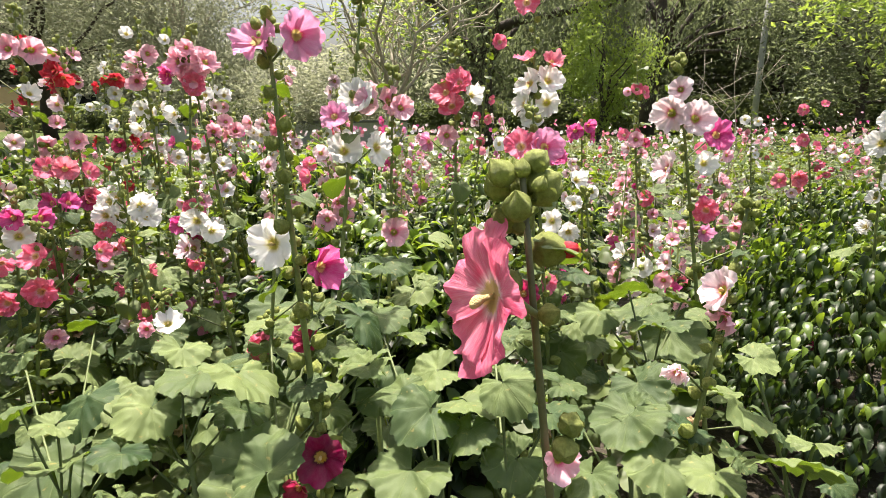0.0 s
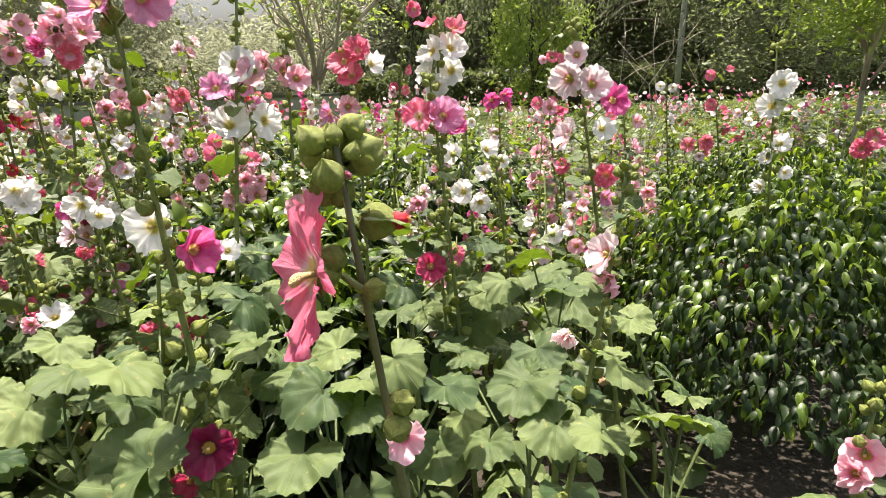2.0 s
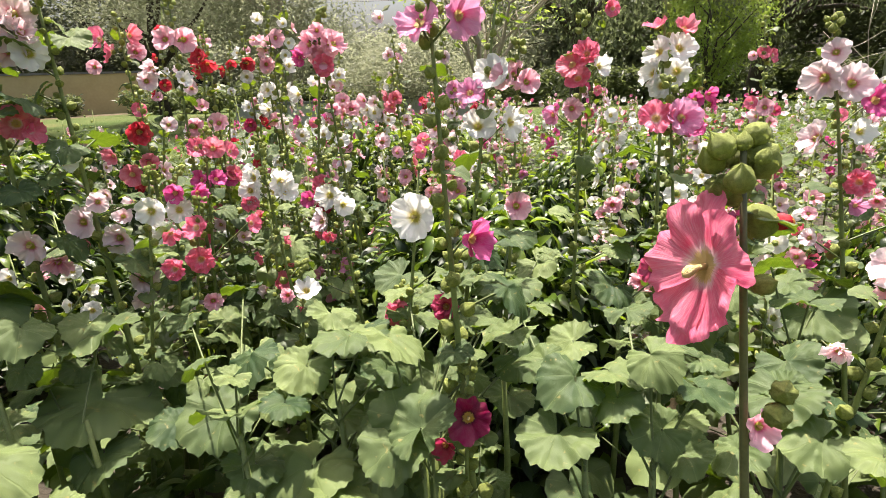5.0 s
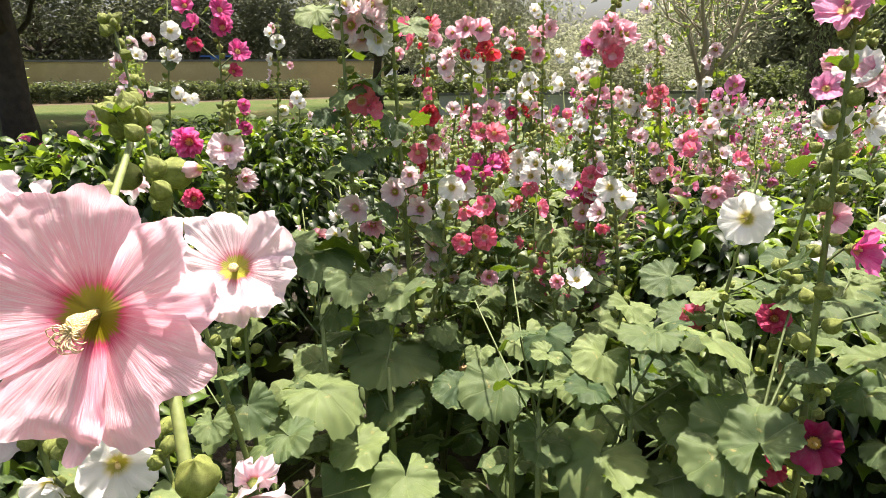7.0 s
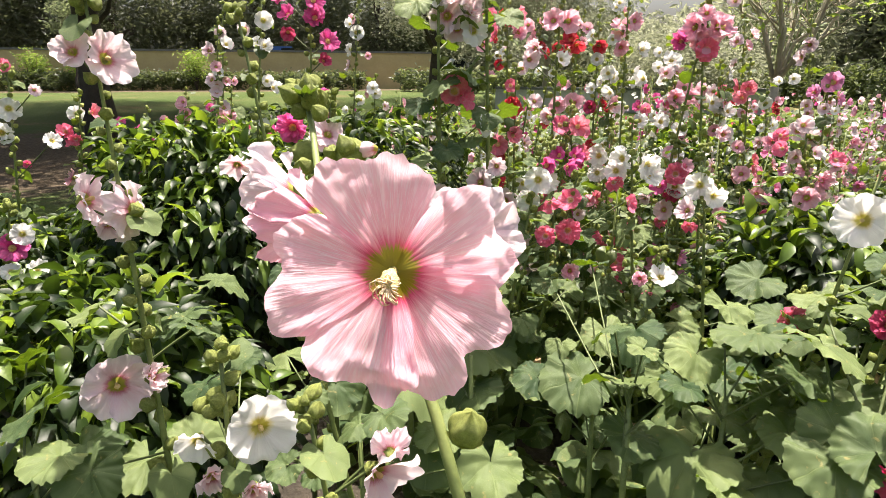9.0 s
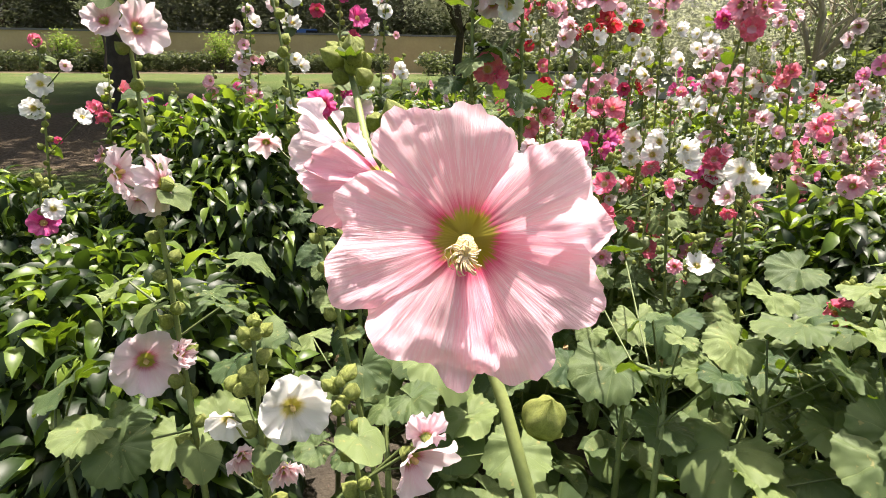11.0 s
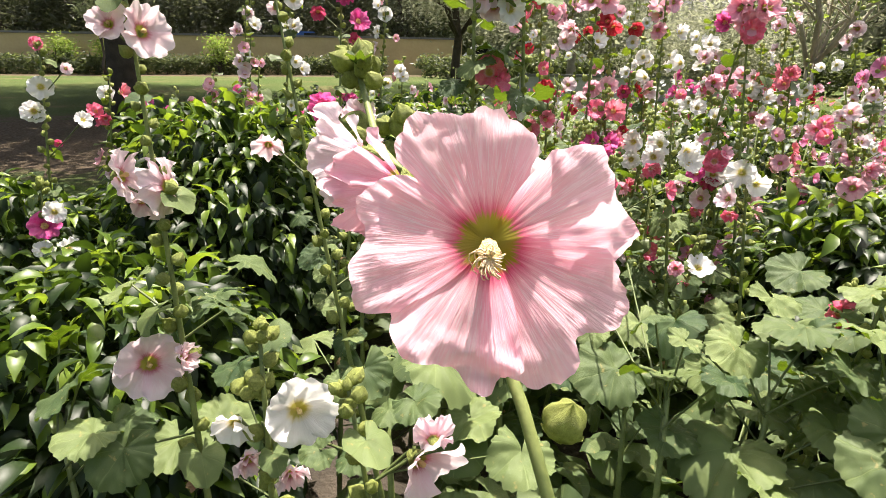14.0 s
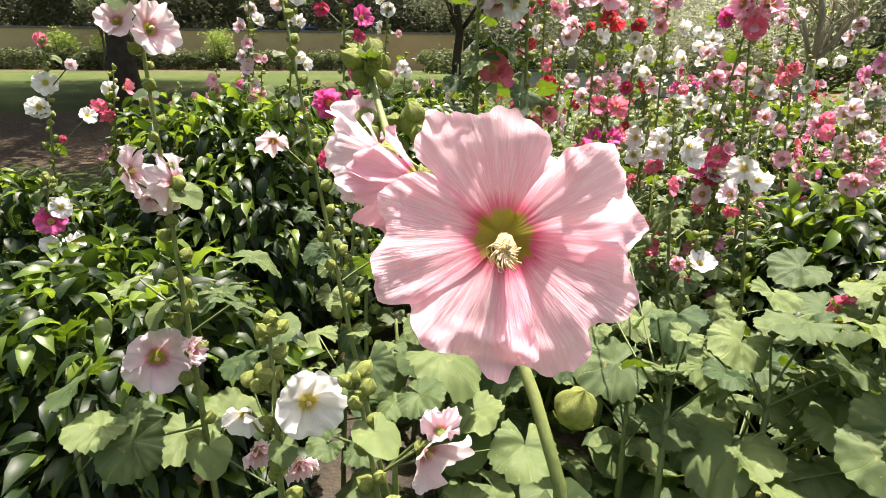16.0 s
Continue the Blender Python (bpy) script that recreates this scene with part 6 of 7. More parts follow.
for x, y, z, s, yaw, lift in ((-0.7592, 0.1275, 1.1983, 0.0096, -40, 30), (-0.7491, 0.1373, 1.2061, 0.0081, 20, 70), (-0.7405, 0.1392, 1.1955, 0.0086, 60, 40), (-0.7607, 0.1404, 1.2017, 0.0083, 0, 60), (-0.7398, 0.1287, 1.1932, 0.0075, 10, 20), (-0.7417, 0.1214, 1.1503, 0.0115, -60, 10), (-0.7227, 0.1344, 1.1503, 0.0081, 50, 20), (-0.7169, 0.1310, 1.1306, 0.0091, 30, 0)):
    part("bud", bud_mesh(0), hero, facing(Vector((x, y, z)) - HB, yaw, lift, s, 25))
opening = part("bud", bud_mesh(0), hero, facing(Vector((-0.7060, 0.1401, 1.1519)) - HB, 105, 12, 0.0130, 15), "green bud with a pale pink petal tip")
part("petal_tip", mesh_of("petal_tip", *lathe([(0.42, 0.75), (0.50, 1.1), (0.40, 1.55), (0.12, 1.9)], 14, 0.16, 5), [PETALS["blush"]]), opening)
for k in range(6):
    part("bract", leaf_mesh(k, 1), hero, Matrix.Translation(Vector((-0.735, 0.122, 1.195)) - HB) @ Matrix.Rotation(radians(60 * k + 15), 4, "Z") @ Matrix.Rotation(radians(-48), 4, "Y")
         @ Matrix.Translation((0.005, 0, 0)) @ Matrix.Diagonal((0.010, 0.005, 0.007, 1)))
for c, s, yaw, pitch in (((-0.46, 0.05, 0.90), 0.045, 60, 30), ((-0.33, 0.0, 0.82), 0.05, 330, 30), ((-0.42, 0.06, 0.74), 0.06, 120, 25)):
    add_leaf(hero, rng_h, HB + Vector((-0.03, 0, c[2] - 0.05)), HB, c, s, yaw, pitch)


for x, y, z, size in ((-0.9145, 0.0979, 0.8568, 0.0098), (-0.9037, 0.1094, 0.8678, 0.0098), (-0.8923, 0.1174, 0.8618, 0.0092), (-0.8934, 0.0939, 0.8587, 0.0085), (-0.8899, 0.1030, 0.8594, 0.0090)):
    part("bud", bud_mesh(0), white_plant, facing(Vector((x, y, z)) - white_plant.location, 40 + 300 * (x + y), 50, size, 20))


# ---- ficus bushes between the rows ----
ficus(1.42, 1.75, 0.72, 0.72, 0.86, 9200, 1, size=0.047, droop=1.4, young=0.30, label="large rounded ficus bush with glossy dark green hanging leaves")
ficus(2.05, 2.75, 0.75, 0.70, 0.86, 6400, 2, size=0.047, droop=1.4, young=0.30)
ficus(-2.35, 1.05, 0.55, 0.50, 1.10, 4200, 3)
ficus(-2.25, 1.75, 0.50, 0.45, 1.10, 2600, 4)
ficus(-0.30, 1.88, 0.50, 0.42, 0.86, 3800, 5)
ficus(-0.05, 1.60, 0.30, 0.26, 0.72, 1500, 6)
ficus(-0.85, 3.05, 0.60, 0.50, 1.02, 2600, 7)
ficus(-1.75, 0.30, 0.45, 0.40, 0.80, 2600, 8)
ficus(-2.75, 0.35, 0.50, 0.50, 0.85, 2600, 10)
ficus(-2.35, -0.35, 0.55, 0.45, 0.75, 2400, 11)
ficus(-3.0, 1.3, 0.50, 0.50, 1.02, 2200, 12)
ficus(-3.35, 2.3, 0.60, 0.50, 1.05, 2000, 13)
ficus(-3.0, 3.2, 0.60, 0.50, 1.05, 2000, 14)
ficus(0.35, 3.3, 0.70, 0.50, 0.90, 2400, 9)


# ---- field of hollyhocks further back ----
def far_hollyhock(kind, colour, second, tall):
    """A hollyhock of the back rows: stem, buds, leaves and its flowers."""
    rng = random.Random(500 + kind)
    ob = thing("hollyhock", 0, 0, -50, f"distant hollyhock with {TALL[colour]} flowers among green leaves", "hollyhock", "hollyhocks in the flower bed")
    v, f = tube([(0, 0, 0), (0.01, 0, tall * 0.5), (rng.uniform(-0.04, 0.04), rng.uniform(-0.04, 0.04), tall)], [0.006, 0.005, 0.002], 5)
    part("stem", mesh_of("stem", v, f, [STEM]), ob)
    pile = Pile()
    src = bud_mesh(1)
    bv = [x.co.copy() for x in src.vertices]
    bf = [tuple(p.vertices) for p in src.polygons]
    for i in range(26):
        z = tall * (0.42 + 0.58 * i / 25)
        a, s = 2.4 * i, 0.0112 - 0.00026 * i
        m = facing((math.cos(a) * 0.014, math.sin(a) * 0.014, z), math.degrees(a) + 90, 40, s, 0)
        pile.add([m @ q for q in bv], bf)
    tagged(part("spike", pile.mesh("spike", [BUD]), ob), kind="stuff")
    pile = Pile()
    for i in range(20):
        src = leaf_mesh(i % 9, 1)
        z = tall * (0.12 + 0.78 * i / 19)
        a, reach = 2.4 * i + rng.uniform(-0.3, 0.3), (0.19 - 0.0082 * i) * rng.uniform(0.8, 1.2)
        m = pose(math.cos(a) * reach, math.sin(a) * reach, z, 0, 0, math.degrees(a)) @ Matrix.Rotation(radians(rng.uniform(-10, 55)), 4, "Y") @ Matrix.Scale((0.088 - 0.0033 * i) * rng.uniform(0.8, 1.1), 4)
        pile.add([m @ x.co for x in src.vertices], [tuple(p.vertices) for p in src.polygons])
    tagged(part("leaves", pile.mesh("leaves", [LEAF_FAR]), ob), kind="stuff")
    for i in range(rng.randint(6, 9)):
        z = tall * (0.60 + 0.042 * i + rng.uniform(-0.012, 0.012))
        a = 2.4 * i + rng.uniform(-0.6, 0.6)
        c = colour if rng.random() < 0.75 else second
        part("flower", flower_mesh(c, rng.choice((0, 1, 2, 3)), 1), ob, facing((math.cos(a) * 0.035, math.sin(a) * 0.035, z), math.degrees(a) + 90, rng.uniform(-15, 35), rng.uniform(0.022, 0.034), rng.uniform(0, 72)))
    return ob


COLOURS = ("white", "pink", "blush", "blush", "rose", "white", "pink", "white", "magenta", "pink", "mauve", "blush")
PROTOS = [far_hollyhock(i, c, COLOURS[(i * 5 + 3) % 12], 1.0) for i, c in enumerate(COLOURS)]
frng = random.Random(11)
placed = []


def scatter(count, x0, x1, y0, y1, h0, h1, gap, keep=lambda x, y: True):
    done = tries = 0
    while done < count and tries < count * 30:
        tries += 1
        x, y = frng.uniform(x0, x1), frng.uniform(y0, y1)
        if not keep(x, y) or any((x - a) ** 2 + (y - b) ** 2 < gap * gap for a, b in placed):
            continue
        placed.append((x, y))
        h = frng.uniform(h0, h1)
        m = pose(x, y, rise(x, y) - 0.01, frng.uniform(-3, 3), frng.uniform(-3, 3), frng.uniform(0, 360)) @ Matrix.Diagonal((1, 1, h, 1))
        ob = copy_thing(PROTOS[frng.randrange(12)], m)
        done += 1


scatter(48, -2.6, 0.6, 2.3, 5.0, 0.90, 1.25, 0.22)
scatter(16, -4.6, -2.5, 2.4, 6.0, 0.75, 1.05, 0.24)
scatter(30, -1.9, 1.3, 1.4, 2.6, 0.70, 1.0, 0.17, lambda x, y: (x + 0.30) ** 2 + (y - 1.85) ** 2 > 0.14)
scatter(74, 0.9, 7.0, 2.6, 8.5, 0.72, 1.02, 0.26)
scatter(12, -2.6, 1.0, 5.0, 7.2, 0.85, 1.1, 0.30)
for proto in PROTOS:
    for o in (proto, *proto.children_recursive):
        bpy.data.objects.remove(o)



def leafy_mass(name, x0, x1, y0, y1, z0, z1, n, blooms, seed, label):
    """The far bed, where single plants cannot be told apart: leaves and small blooms in one mesh."""
    rng = random.Random(seed)
    pile = Pile()
    src = [leaf_mesh(k, 1) for k in range(9)]
    data = [([v.co.copy() for v in m.vertices][::1], [tuple(p.vertices) for p in m.polygons]) for m in src]
    for i in range(n):
        x, y = rng.uniform(x0, x1), rng.uniform(y0, y1)
        z = rise(x, y) + rng.uniform(z0, z1) + 0.10 * noise.noise((x * 1.3, y * 1.3, seed))
        m = pose(x, y, z, rng.uniform(-35, 35), rng.uniform(-35, 35), rng.uniform(0, 360)) @ Matrix.Scale(rng.uniform(0.035, 0.075), 4)
        v, f = data[i % 9]
        pile.add([m @ q for q in v[50:]], grid_faces(2, 25), 0)
    tints = ("white", "blush", "pink", "rose", "magenta", "coral")
    for i in range(blooms):
        x, y = rng.uniform(x0, x1), rng.uniform(y0, y1)
        z = rise(x, y) + rng.uniform(z1, z1 + 0.22)
        k = rng.choice((0, 0, 1, 1, 2, 2, 3, 4, 5))
        m = facing((x, y, z), rng.uniform(-80, 80), rng.uniform(0, 50), rng.uniform(0.022, 0.034), rng.uniform(0, 72))
        for j in range(5):
            v, f = petal_sheet(rng, 3, 3, 72 * j, 0.4, 0.1)
            pile.add([m @ Vector(q) for q in v], f, 1 + k)
    ob = new(name, pile.mesh(name, [LEAF_FAR] + [PETALS[t] for t in tints]))
    return tagged(ob, label, "flower bed", kind="stuff")


leafy_mass("distant_hollyhocks", 0.7, 9.3, 4.0, 10.0, 0.05, 0.74, 4000, 420, 3, "green mass of distant hollyhocks dotted with small blooms")
leafy_mass("distant_hollyhocks", -2.7, 0.7, 3.6, 8.5, 0.05, 0.77, 1800, 200, 4, "green mass of distant hollyhocks dotted with small blooms")

leafy_mass("distant_hollyhocks", -5.2, -2.5, 2.6, 7.5, 0.2, 0.62, 1300, 110, 5, "green mass of distant hollyhocks dotted with small blooms")

# low leafy plants fill the bed
for i in range(20):
    x, y = frng.uniform(-1.9, 1.1), frng.uniform(0.55, 2.3)
    if (x + 0.36) ** 2 + y ** 2 < 0.45:
        continue
    blades = []
    for j in range(6):
        a, q = frng.uniform(0, 6.28), frng.uniform(0.08, 0.20)
        blades.append((x + math.cos(a) * q, y + math.sin(a) * q, frng.uniform(0.15, 0.48), frng.uniform(0.05, 0.085), math.degrees(a), frng.uniform(10, 45)))
    rosette(x, y, blades, 900 + i, 1)


# dark leaves low down at the front of the bed
for i in range(52):
    x, y = frng.uniform(-1.5, 0.9), frng.uniform(0.10, 1.45)
    if min((x - 0.05) ** 2 + y ** 2, (x + 0.40) ** 2 + (y + 0.2) ** 2) < 0.36:
        continue
    blades = []
    for j in range(5):
        a, q = frng.uniform(0, 6.28), frng.uniform(0.06, 0.16)
        blades.append((x + math.cos(a) * q, y + math.sin(a) * q, frng.uniform(0.08, 0.28), frng.uniform(0.06, 0.095), math.degrees(a), frng.uniform(5, 40)))
    rosette(x, y, blades, 1000 + i, 1)


# ---- trees ----
tree(-10.8, 4.65, 9.5, 3.6, 7.4, TREE_DEEP, "big dark tree with a thick bare trunk on the lawn", 3, 380, 120, 0.18, 0.9, 0.25, limbs=10)
tree(-15.9, 7.05, 9.0, 3.6, 5.2, TREE_DEEP, "spreading dark shade tree on the lawn", 4, 200, 120, 0.18, 0.8, 0.17, limbs=10)
bare_tree(-1.15, 8.9, 5)
tree(-11.5, 15.6, 8.0, 1.6, 3.6, TREE_GREY, "tall grey-green leafy tree behind the flower bed", 11, 110, 120, 0.13, 0.7, 0.16)
tree(-8.6, 18.0, 7.0, 1.2, 2.6, TREE_GREY, "feathery grey-green tree with pale branches", 12, 100, 120, 0.12, 0.7, 0.16, PALE_BARK, hang=0.6)
tree(-4.3, 17.0, 2.0, 0.4, 2.2, TREE_GREY, "low spreading grey-green tree", 13, 80, 110, 0.12, 0.6, 0.10, PALE_BARK)
weeping = tree(0.6, 14.2, 9.5, 1.2, 3.4, TREE_DARK, "dark weeping tree with hanging branches", 14, 60, 50, 0.12, 0.5, 0.22, hang=1.6, limbs=12)
wv, wf = tube([Vector(p) - weeping.matrix_basis.translation for p in ((0.6, 14.2, 2.9), (1.3, 13.9, 3.15), (2.0, 13.75, 3.25), (2.75, 13.7, 3.38), (3.4, 13.7, 3.45), (4.3, 13.7, 3.75), (5.6, 13.9, 4.5))], [0.15, 0.12, 0.11, 0.10, 0.09, 0.075, 0.04], 9)
part("limb", mesh_of("limb", wv, wf, [BARK]), weeping)
tree(5.0, 16.0, 9.5, 1.8, 4.0, TREE_DARK, "dark weeping tree with a long bent limb", 15, 70, 52, 0.12, 0.5, 0.22, hang=1.6, limbs=12)
tree(3.1, 12.9, 3.5, 0.6, 0.95, TREE_LIME, "bright green young willow tree", 16, 46, 90, 0.10, 0.30, 0.06, hang=1.0)
tree(8.2, 12.2, 5.0, 0.5, 2.3, TREE_DARK, "feathery dark green tree", 17, 80, 110, 0.11, 0.5, 0.10)
tree(11.5, 15.0, 9.0, 1.0, 4.0, TREE_DARK, "large dark green tree at the garden's edge", 18, 90, 110, 0.14, 0.8, 0.2)
tree(4.5, 5.2, 3.4, 1.55, 1.35, TREE_LIME, "bright green young tree hanging over the bed", 19, 85, 75, 0.085, 0.32, 0.035, PALE_BARK)
for i, (x, y, h) in enumerate(((-40, 12, 11), (-36, 18, 12), (-32, 25, 12), (-27, 31, 11), (-20, 33, 8), (-14, 31, 3.7), (-8, 33, 2.6), (0, 31, 11), (8, 30, 12), (16, 27, 12), (24, 24, 12), (-44, 4, 11), (12, 23, 10), (19, 20, 10), (4, 25, 9), (-3.5, 27, 3.0))):
    tree(x, y, h, 0.3, 5.0, TREE_DEEP if x < -24 else TREE_GREY if i % 2 else TREE_DARK, "dark green tree of the far belt of woods", 40 + i, 150, 90, 0.26, 1.1, 0.25, group="far belt of trees")


# ---- far wall, hedge, pole ----
def wall_run(name, x0, y0, x1, y1, label):
    m, length = along(x0, y0, x1, y1)
    w = new(name, mesh_of(name, *box(0, length, -0.12, 0.12, -0.3, 1.9), [WALL], smooth=False))
    w.matrix_basis = m
    tagged(w, label, "garden wall", kind="structure")
    c = part("coping", mesh_of("coping", *box(-0.02, length + 0.02, -0.16, 0.16, 1.902, 2.0), [COPING], smooth=False), w, label="dark grey coping")
    return w


wall_run("wall_west", -40.0, 5.4, -19.8, 27.9, "low ochre plastered garden wall with a dark coping")


def low_wall(x0, y0, x1, y1, h, label):
    m, length = along(x0, y0, x1, y1)
    w = new("wall_north", mesh_of("wall_north", *box(0, length, -0.10, 0.10, -0.3, h), [CONCRETE], smooth=False))
    w.matrix_basis = m
    tagged(w, label, "garden wall", kind="structure")
    part("coping", mesh_of("coping", *box(-0.02, length + 0.02, -0.14, 0.14, h + 0.002, h + 0.07), [COPING], smooth=False), w, label="dark grey coping")
    return w


low_wall(-8.6, 14.6, -1.6, 16.4, 0.52, "low grey garden wall with a dark coping")


def hedge(x0, y0, x1, y1, h, thick, n, seed, label):
    rng = random.Random(seed)
    m, length = along(x0, y0, x1, y1)
    ob = thing("hedge", x0, y0, 0, label, "hedge", "hedges along the wall")
    ob.matrix_basis = m
    centres = [(rng.uniform(0, length), rng.uniform(-thick, thick), h * (0.08 + 0.92 * rng.random() ** 0.7) * (0.85 + 0.2 * noise.noise((i * 0.01, seed, 0)))) for i in range(n)]
    tagged(part("foliage", leaf_cloud(rng, centres, 14, 0.22, 0.13, TREE_DEEP if h > 5 and x0 < 0 else HEDGE, name="foliage"), ob), kind="stuff")
    for i in range(int(length / 0.9)):
        v, f = tube([(0.9 * i + 0.3, 0, -0.05), (0.9 * i + 0.35, 0.05, h * 0.7)], [0.03, 0.015], 5)
        part("trunk", mesh_of("trunk", v, f, [BARK]), ob)
    return ob


hedge(-38.5, 5.2, -21.8, 23.6, 0.95, 0.5, 1500, 1, "long dark clipped hedge before the wall")
hedge(-46, 10, -28, 36, 5.5, 1.5, 5000, 7, "tall dark thicket behind the garden wall")
hedge(-28, 36, -14, 36, 4.5, 1.5, 2600, 8, "tall dark thicket behind the garden wall")
hedge(2, 34, 30, 24, 6.0, 1.5, 5000, 9, "tall dark thicket behind the garden")
hedge(-14, 37, 2, 35, 2.9, 1.5, 2200, 10, "dark thicket behind the garden")
hedge(-18, 22, -2.0, 19.5, 1.0, 0.5, 900, 2, "dark hedge at the far end of the lawn")
hedge(-2.0, 19.5, 14, 16, 1.1, 0.5, 900, 3, "dark hedge under the trees")

pole = thing("post", 7.05, 14.2, rise(7.05, 14.2), "pale grey concrete post under the trees", "post")
v, f = tube([(0, 0, -0.1), (0, 0, 2.0), (0.05, 0, 4.5)], [0.075, 0.07, 0.06], 12)
part("shaft", mesh_of("shaft", v, f, [CONCRETE]), pole)
v, f = lathe([(0.06, 4.48), (0.08, 4.5), (0.08, 4.56), (0.03, 4.62)], 12)
part("cap", mesh_of("cap", [(a + 0.05, b, c) for a, b, c in v], f, [CONCRETE]), pole)

# red canna bed behind the hollyhocks
crng = random.Random(8)
for i in range(7):
    x, y = -1.15 + crng.uniform(-0.3, 0.3), 6.0 + crng.uniform(-0.3, 0.3)
    ob = thing("canna", x, y, rise(x, y), "red canna lily with broad green leaves", "canna", "cannas behind the bed")
    h = crng.uniform(0.95, 1.15)
    v, f = tube([(0, 0, 0), (0, 0, h)], [0.012, 0.006], 5)
    part("stem", mesh_of("stem", v, f, [STEM]), ob)
    for k in range(3):
        part("flower", flower_mesh("red" if k else "coral", 3, 1), ob, facing((crng.uniform(-0.05, 0.05), crng.uniform(-0.05, 0.05), h - 0.05 * k), crng.uniform(-60, 60), 30, 0.040, 0))
    for k in range(5):
        part("leaf", leaf_mesh(k, 1), ob, pose(0.05 * math.cos(2.4 * k), 0.05 * math.sin(2.4 * k), h * (0.25 + 0.12 * k), 0, 0, 137 * k) @ Matrix.Rotation(radians(-50), 4, "Y") @ Matrix.Diagonal((0.22, 0.07, 0.1, 1)))


# ---- shrubs at the wall, vehicles behind it, cables ----
def shrub(x, y, h, r, mat, seed, label):
    rng = random.Random(seed)
    ob = thing("shrub", x, y, rise(x, y) - 0.03, label, "shrub", "shrubs along the wall")
    tips = []
    for i in range(9):
        a = 2.4 * i
        g = (math.cos(a) * r * rng.uniform(0.2, 0.9), math.sin(a) * r * rng.uniform(0.2, 0.9), h * rng.uniform(0.6, 1.0))
        pts = limb_points(rng, (0, 0, 0), g, 5)
        v, f = tube(pts, [0.03, 0.024, 0.018, 0.012, 0.006], 5)
        part("branch", mesh_of("branch", v, f, [BARK]), ob)
        tips += [pts[4], pts[3], pts[2]]
    tagged(part("foliage", leaf_cloud(rng, tips, 40, 0.38, 0.10, mat, name="foliage"), ob), kind="stuff")
    return ob


shrub(-32.6, 12.2, 1.7, 0.8, TREE_LIME, 1, "rounded light green shrub before the wall")
shrub(-31.0, 13.6, 1.6, 0.6, TREE_LIME, 2, "small light green shrub before the wall")
shrub(-27.0, 17.0, 1.7, 0.7, TREE_LIME, 3, "light green shrub before the wall")
tree(-30.3, 13.0, 4.6, 2.6, 1.2, TREE_DARK, "thin young tree before the wall", 71, 30, 60, 0.14, 0.4, 0.07, limbs=5)

CAR_WHITE = plain_material("white_car_paint", (0.70, 0.70, 0.70), (0.76, 0.76, 0.76), 2, 0.3, 0.02, 0.001)
CAR_BLUE = plain_material("blue_car_paint", (0.02, 0.07, 0.24), (0.03, 0.09, 0.28), 2, 0.3, 0.02, 0.001)
TYRE = plain_material("tyre_rubber", (0.012, 0.012, 0.012), (0.025, 0.025, 0.025), 9, 0.85)
DARK_GLASS = plain_material("dark_window_glass", (0.012, 0.014, 0.016), (0.02, 0.023, 0.026), 2, 0.08, 0.0, 0.001)
RIM = plain_material("grey_rim", (0.30, 0.30, 0.31), (0.42, 0.42, 0.43), 5, 0.35, metal=0.9)


def vehicle(name, x, y, turn, paint, tall, label):
    """A parked vehicle: body, glasshouse with panes, four wheels."""
    ob = thing(name, x, y, rise(x, y), label, name, "vehicles parked behind the wall")
    ob.matrix_basis = pose(x, y, rise(x, y), 0, 0, turn)
    side = [(-2.1, 0.35), (-2.15, 0.75), (-1.95, 0.98), (-0.6, 1.04), (1.0, 1.04), (1.95, 0.95), (2.12, 0.70), (2.1, 0.35)]
    roof = [(-1.0, 1.04), (-0.35, tall), (1.2, tall), (1.85, 1.0)]

    def prism(outline, half, inset):
        v = [(px_, s * (half - inset * (pz > 1.05)), pz) for s in (-1, 1) for px_, pz in outline]
        n = len(outline)
        return v, [tuple(range(n))[::-1], tuple(range(n, 2 * n))] + [(i, (i + 1) % n, n + (i + 1) % n, n + i) for i in range(n)]
    body = part("body", mesh_of("body", *prism(side, 0.86, 0), [paint], smooth=False), ob)
    cab = part("cabin", mesh_of("cabin", *prism(roof, 0.80, 0.12), [paint], smooth=False), ob)
    for s in (-1, 1):
        for x0, x1 in ((-0.70, 0.28), (0.36, 1.45)):
            v = [(x0, s * 0.795, 1.10), (x1, s * 0.795, 1.10), (x1 - 0.15, s * 0.705, tall - 0.08), (x0 + 0.28, s * 0.705, tall - 0.08)]
            v += [(a, b - s * 0.03, c) for a, b, c in v]
            part("window", mesh_of("window", v, [(0, 1, 2, 3), (7, 6, 5, 4), (0, 4, 5, 1), (1, 5, 6, 2), (2, 6, 7, 3), (3, 7, 4, 0)], [DARK_GLASS], smooth=False), cab)
        for wx in (-1.35, 1.30):
            pts = [(wx, s * (0.70 + 0.2 * k), 0.32) for k in (0, 0.15, 0.85, 1.0)]
            v, f = tube(pts, [0.28, 0.32, 0.32, 0.28], 18)
            wheel = part("wheel", mesh_of("wheel", v, f, [TYRE]), ob)
            v, f = tube([(wx, s * 0.86, 0.32), (wx, s * 0.915, 0.32)], [0.20, 0.17], 14)
            part("rim", mesh_of("rim", v, f, [RIM], smooth=False), wheel)
    return ob


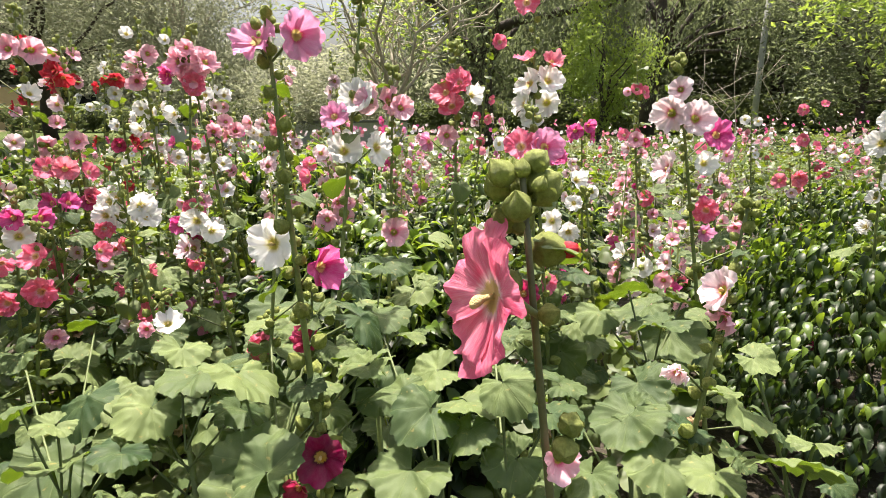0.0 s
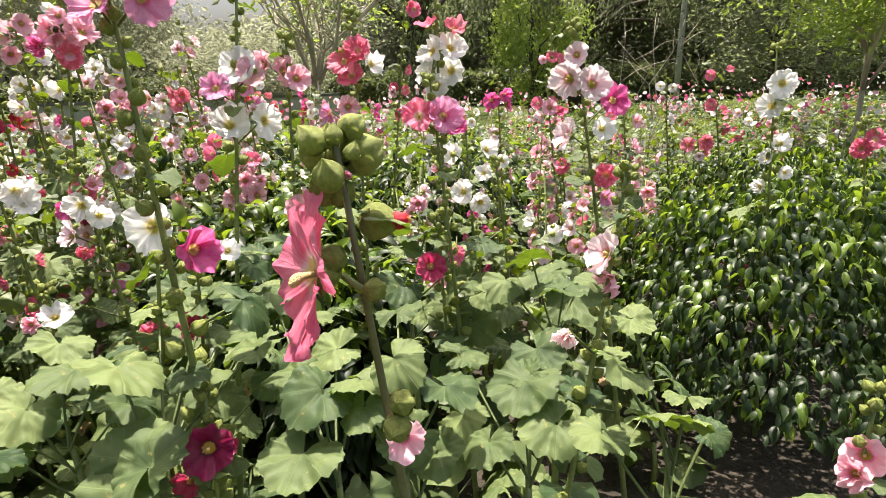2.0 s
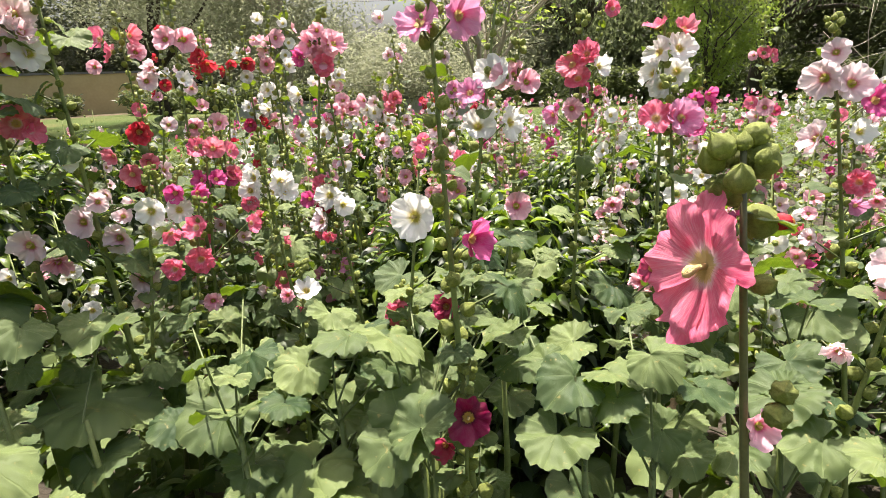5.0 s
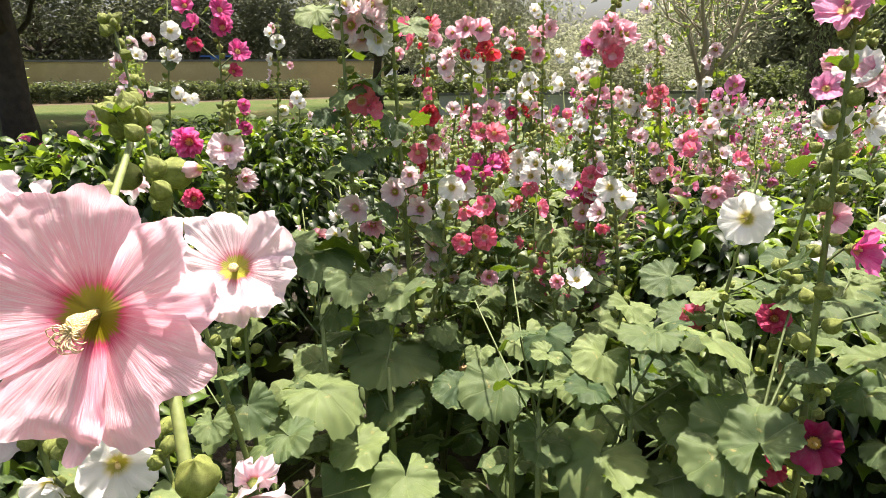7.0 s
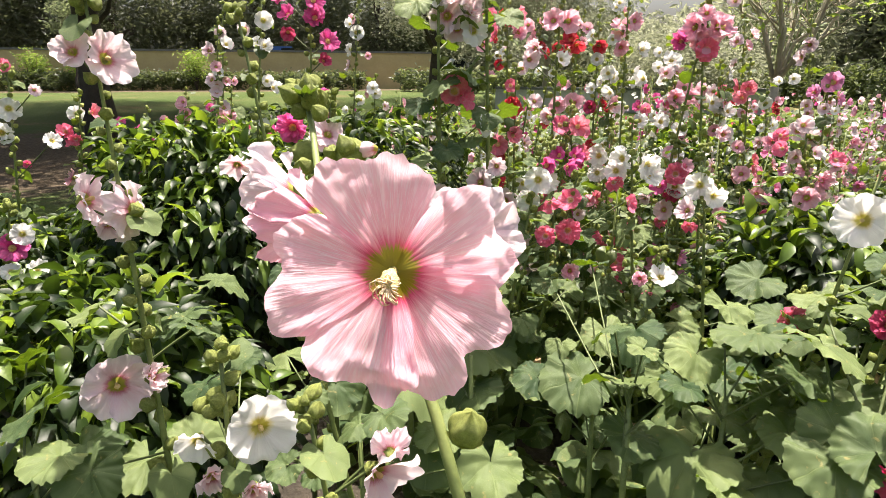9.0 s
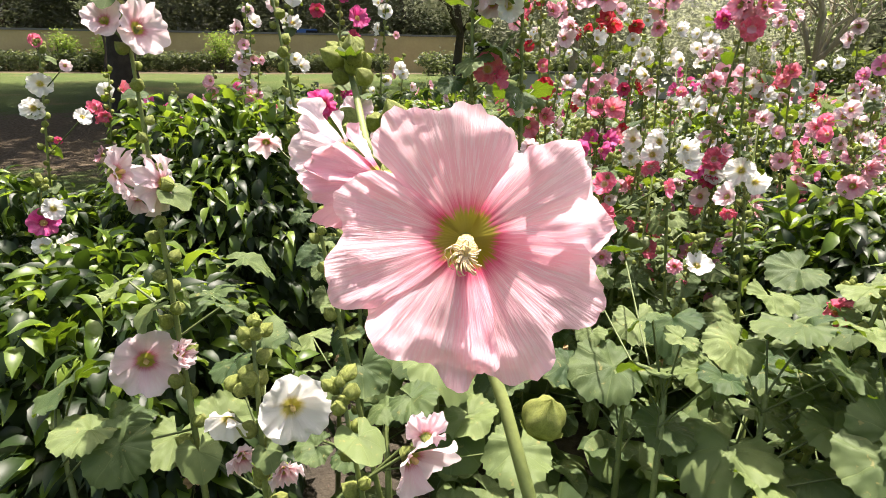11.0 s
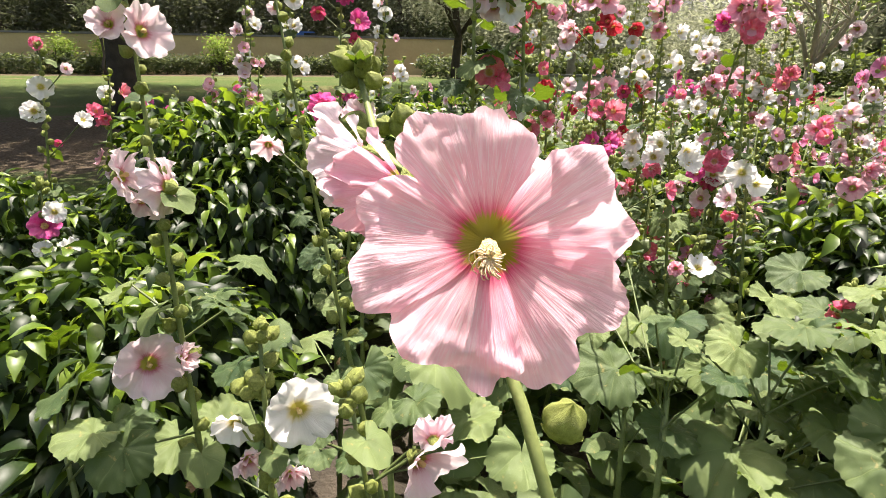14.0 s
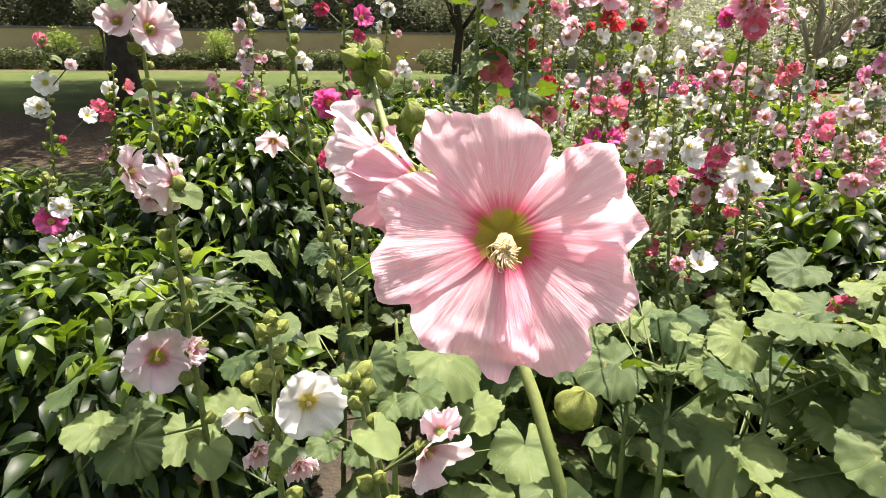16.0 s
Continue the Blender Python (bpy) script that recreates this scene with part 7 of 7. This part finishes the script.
vehicle("car", -23.2, 26.6, 48, CAR_WHITE, 1.75, "white car parked behind the ochre wall")
vehicle("van", -27.3, 22.0, 48, CAR_BLUE, 2.25, "blue van parked behind the ochre wall")
vehicle("car", -19.8, 30.0, 48, CAR_WHITE, 1.7, "white car parked behind the ochre wall")

CABLE = plain_material("black_cable", (0.02, 0.02, 0.02), (0.04, 0.04, 0.04), 5, 0.6)
for k, up in enumerate((0.0, 0.35, 0.75)):
    ob = thing("cable", -34.0, 19.0, 0, "thin black overhead cable sagging across the sky", "cable", "overhead cables")
    pts = [Vector((39.0 * q / 12, 24.0 * q / 12, 7.4 + up - 1.6 * math.sin(math.pi * q / 12))) for q in range(13)]
    v, f = tube(pts, [0.014] * 13, 5)
    part("wire", mesh_of("wire", v, f, [CABLE]), ob)
for x, y in ((-34.0, 19.0), (5.0, 43.0)):
    ob = thing("utility_pole", x, y, rise(x, y), "grey pole carrying the overhead cables", "pole")
    v, f = tube([(0, 0, -0.1), (0, 0, 8.2)], [0.13, 0.09], 10)
    part("shaft", mesh_of("shaft", v, f, [CONCRETE]), ob)
    v, f = box(-0.6, 0.6, -0.05, 0.05, 7.2, 7.32)
    part("crossarm", mesh_of("crossarm", v, f, [CONCRETE], smooth=False), ob)

# dry twiggy plant standing in the bed
dry = thing("dry_shrub", 2.55, 5.45, rise(2.55, 5.45), "leafless dry twiggy shrub in the flower bed", "shrub")
drng = random.Random(6)
for i in range(5):
    a = 2.4 * i
    e = Vector((math.cos(a) * drng.uniform(0.1, 0.45), math.sin(a) * 0.3, drng.uniform(1.1, 1.75)))
    pts = limb_points(drng, (0, 0, 0), e, 6, 0.2)
    v, f = tube(pts, [0.007, 0.006, 0.005, 0.004, 0.003, 0.002], 5)
    twig = part("twig", mesh_of("twig", v, f, [PALE_BARK]), dry)
    for j in range(3):
        q = pts[2 + j]
        v, f = tube(limb_points(drng, q, q + Vector((drng.gauss(0, 0.18), drng.gauss(0, 0.15), drng.uniform(0.1, 0.3))), 4, 0.2), [0.003, 0.0025, 0.002, 0.0015], 4)
        part("side_twig", mesh_of("side_twig", v, f, [PALE_BARK]), twig)
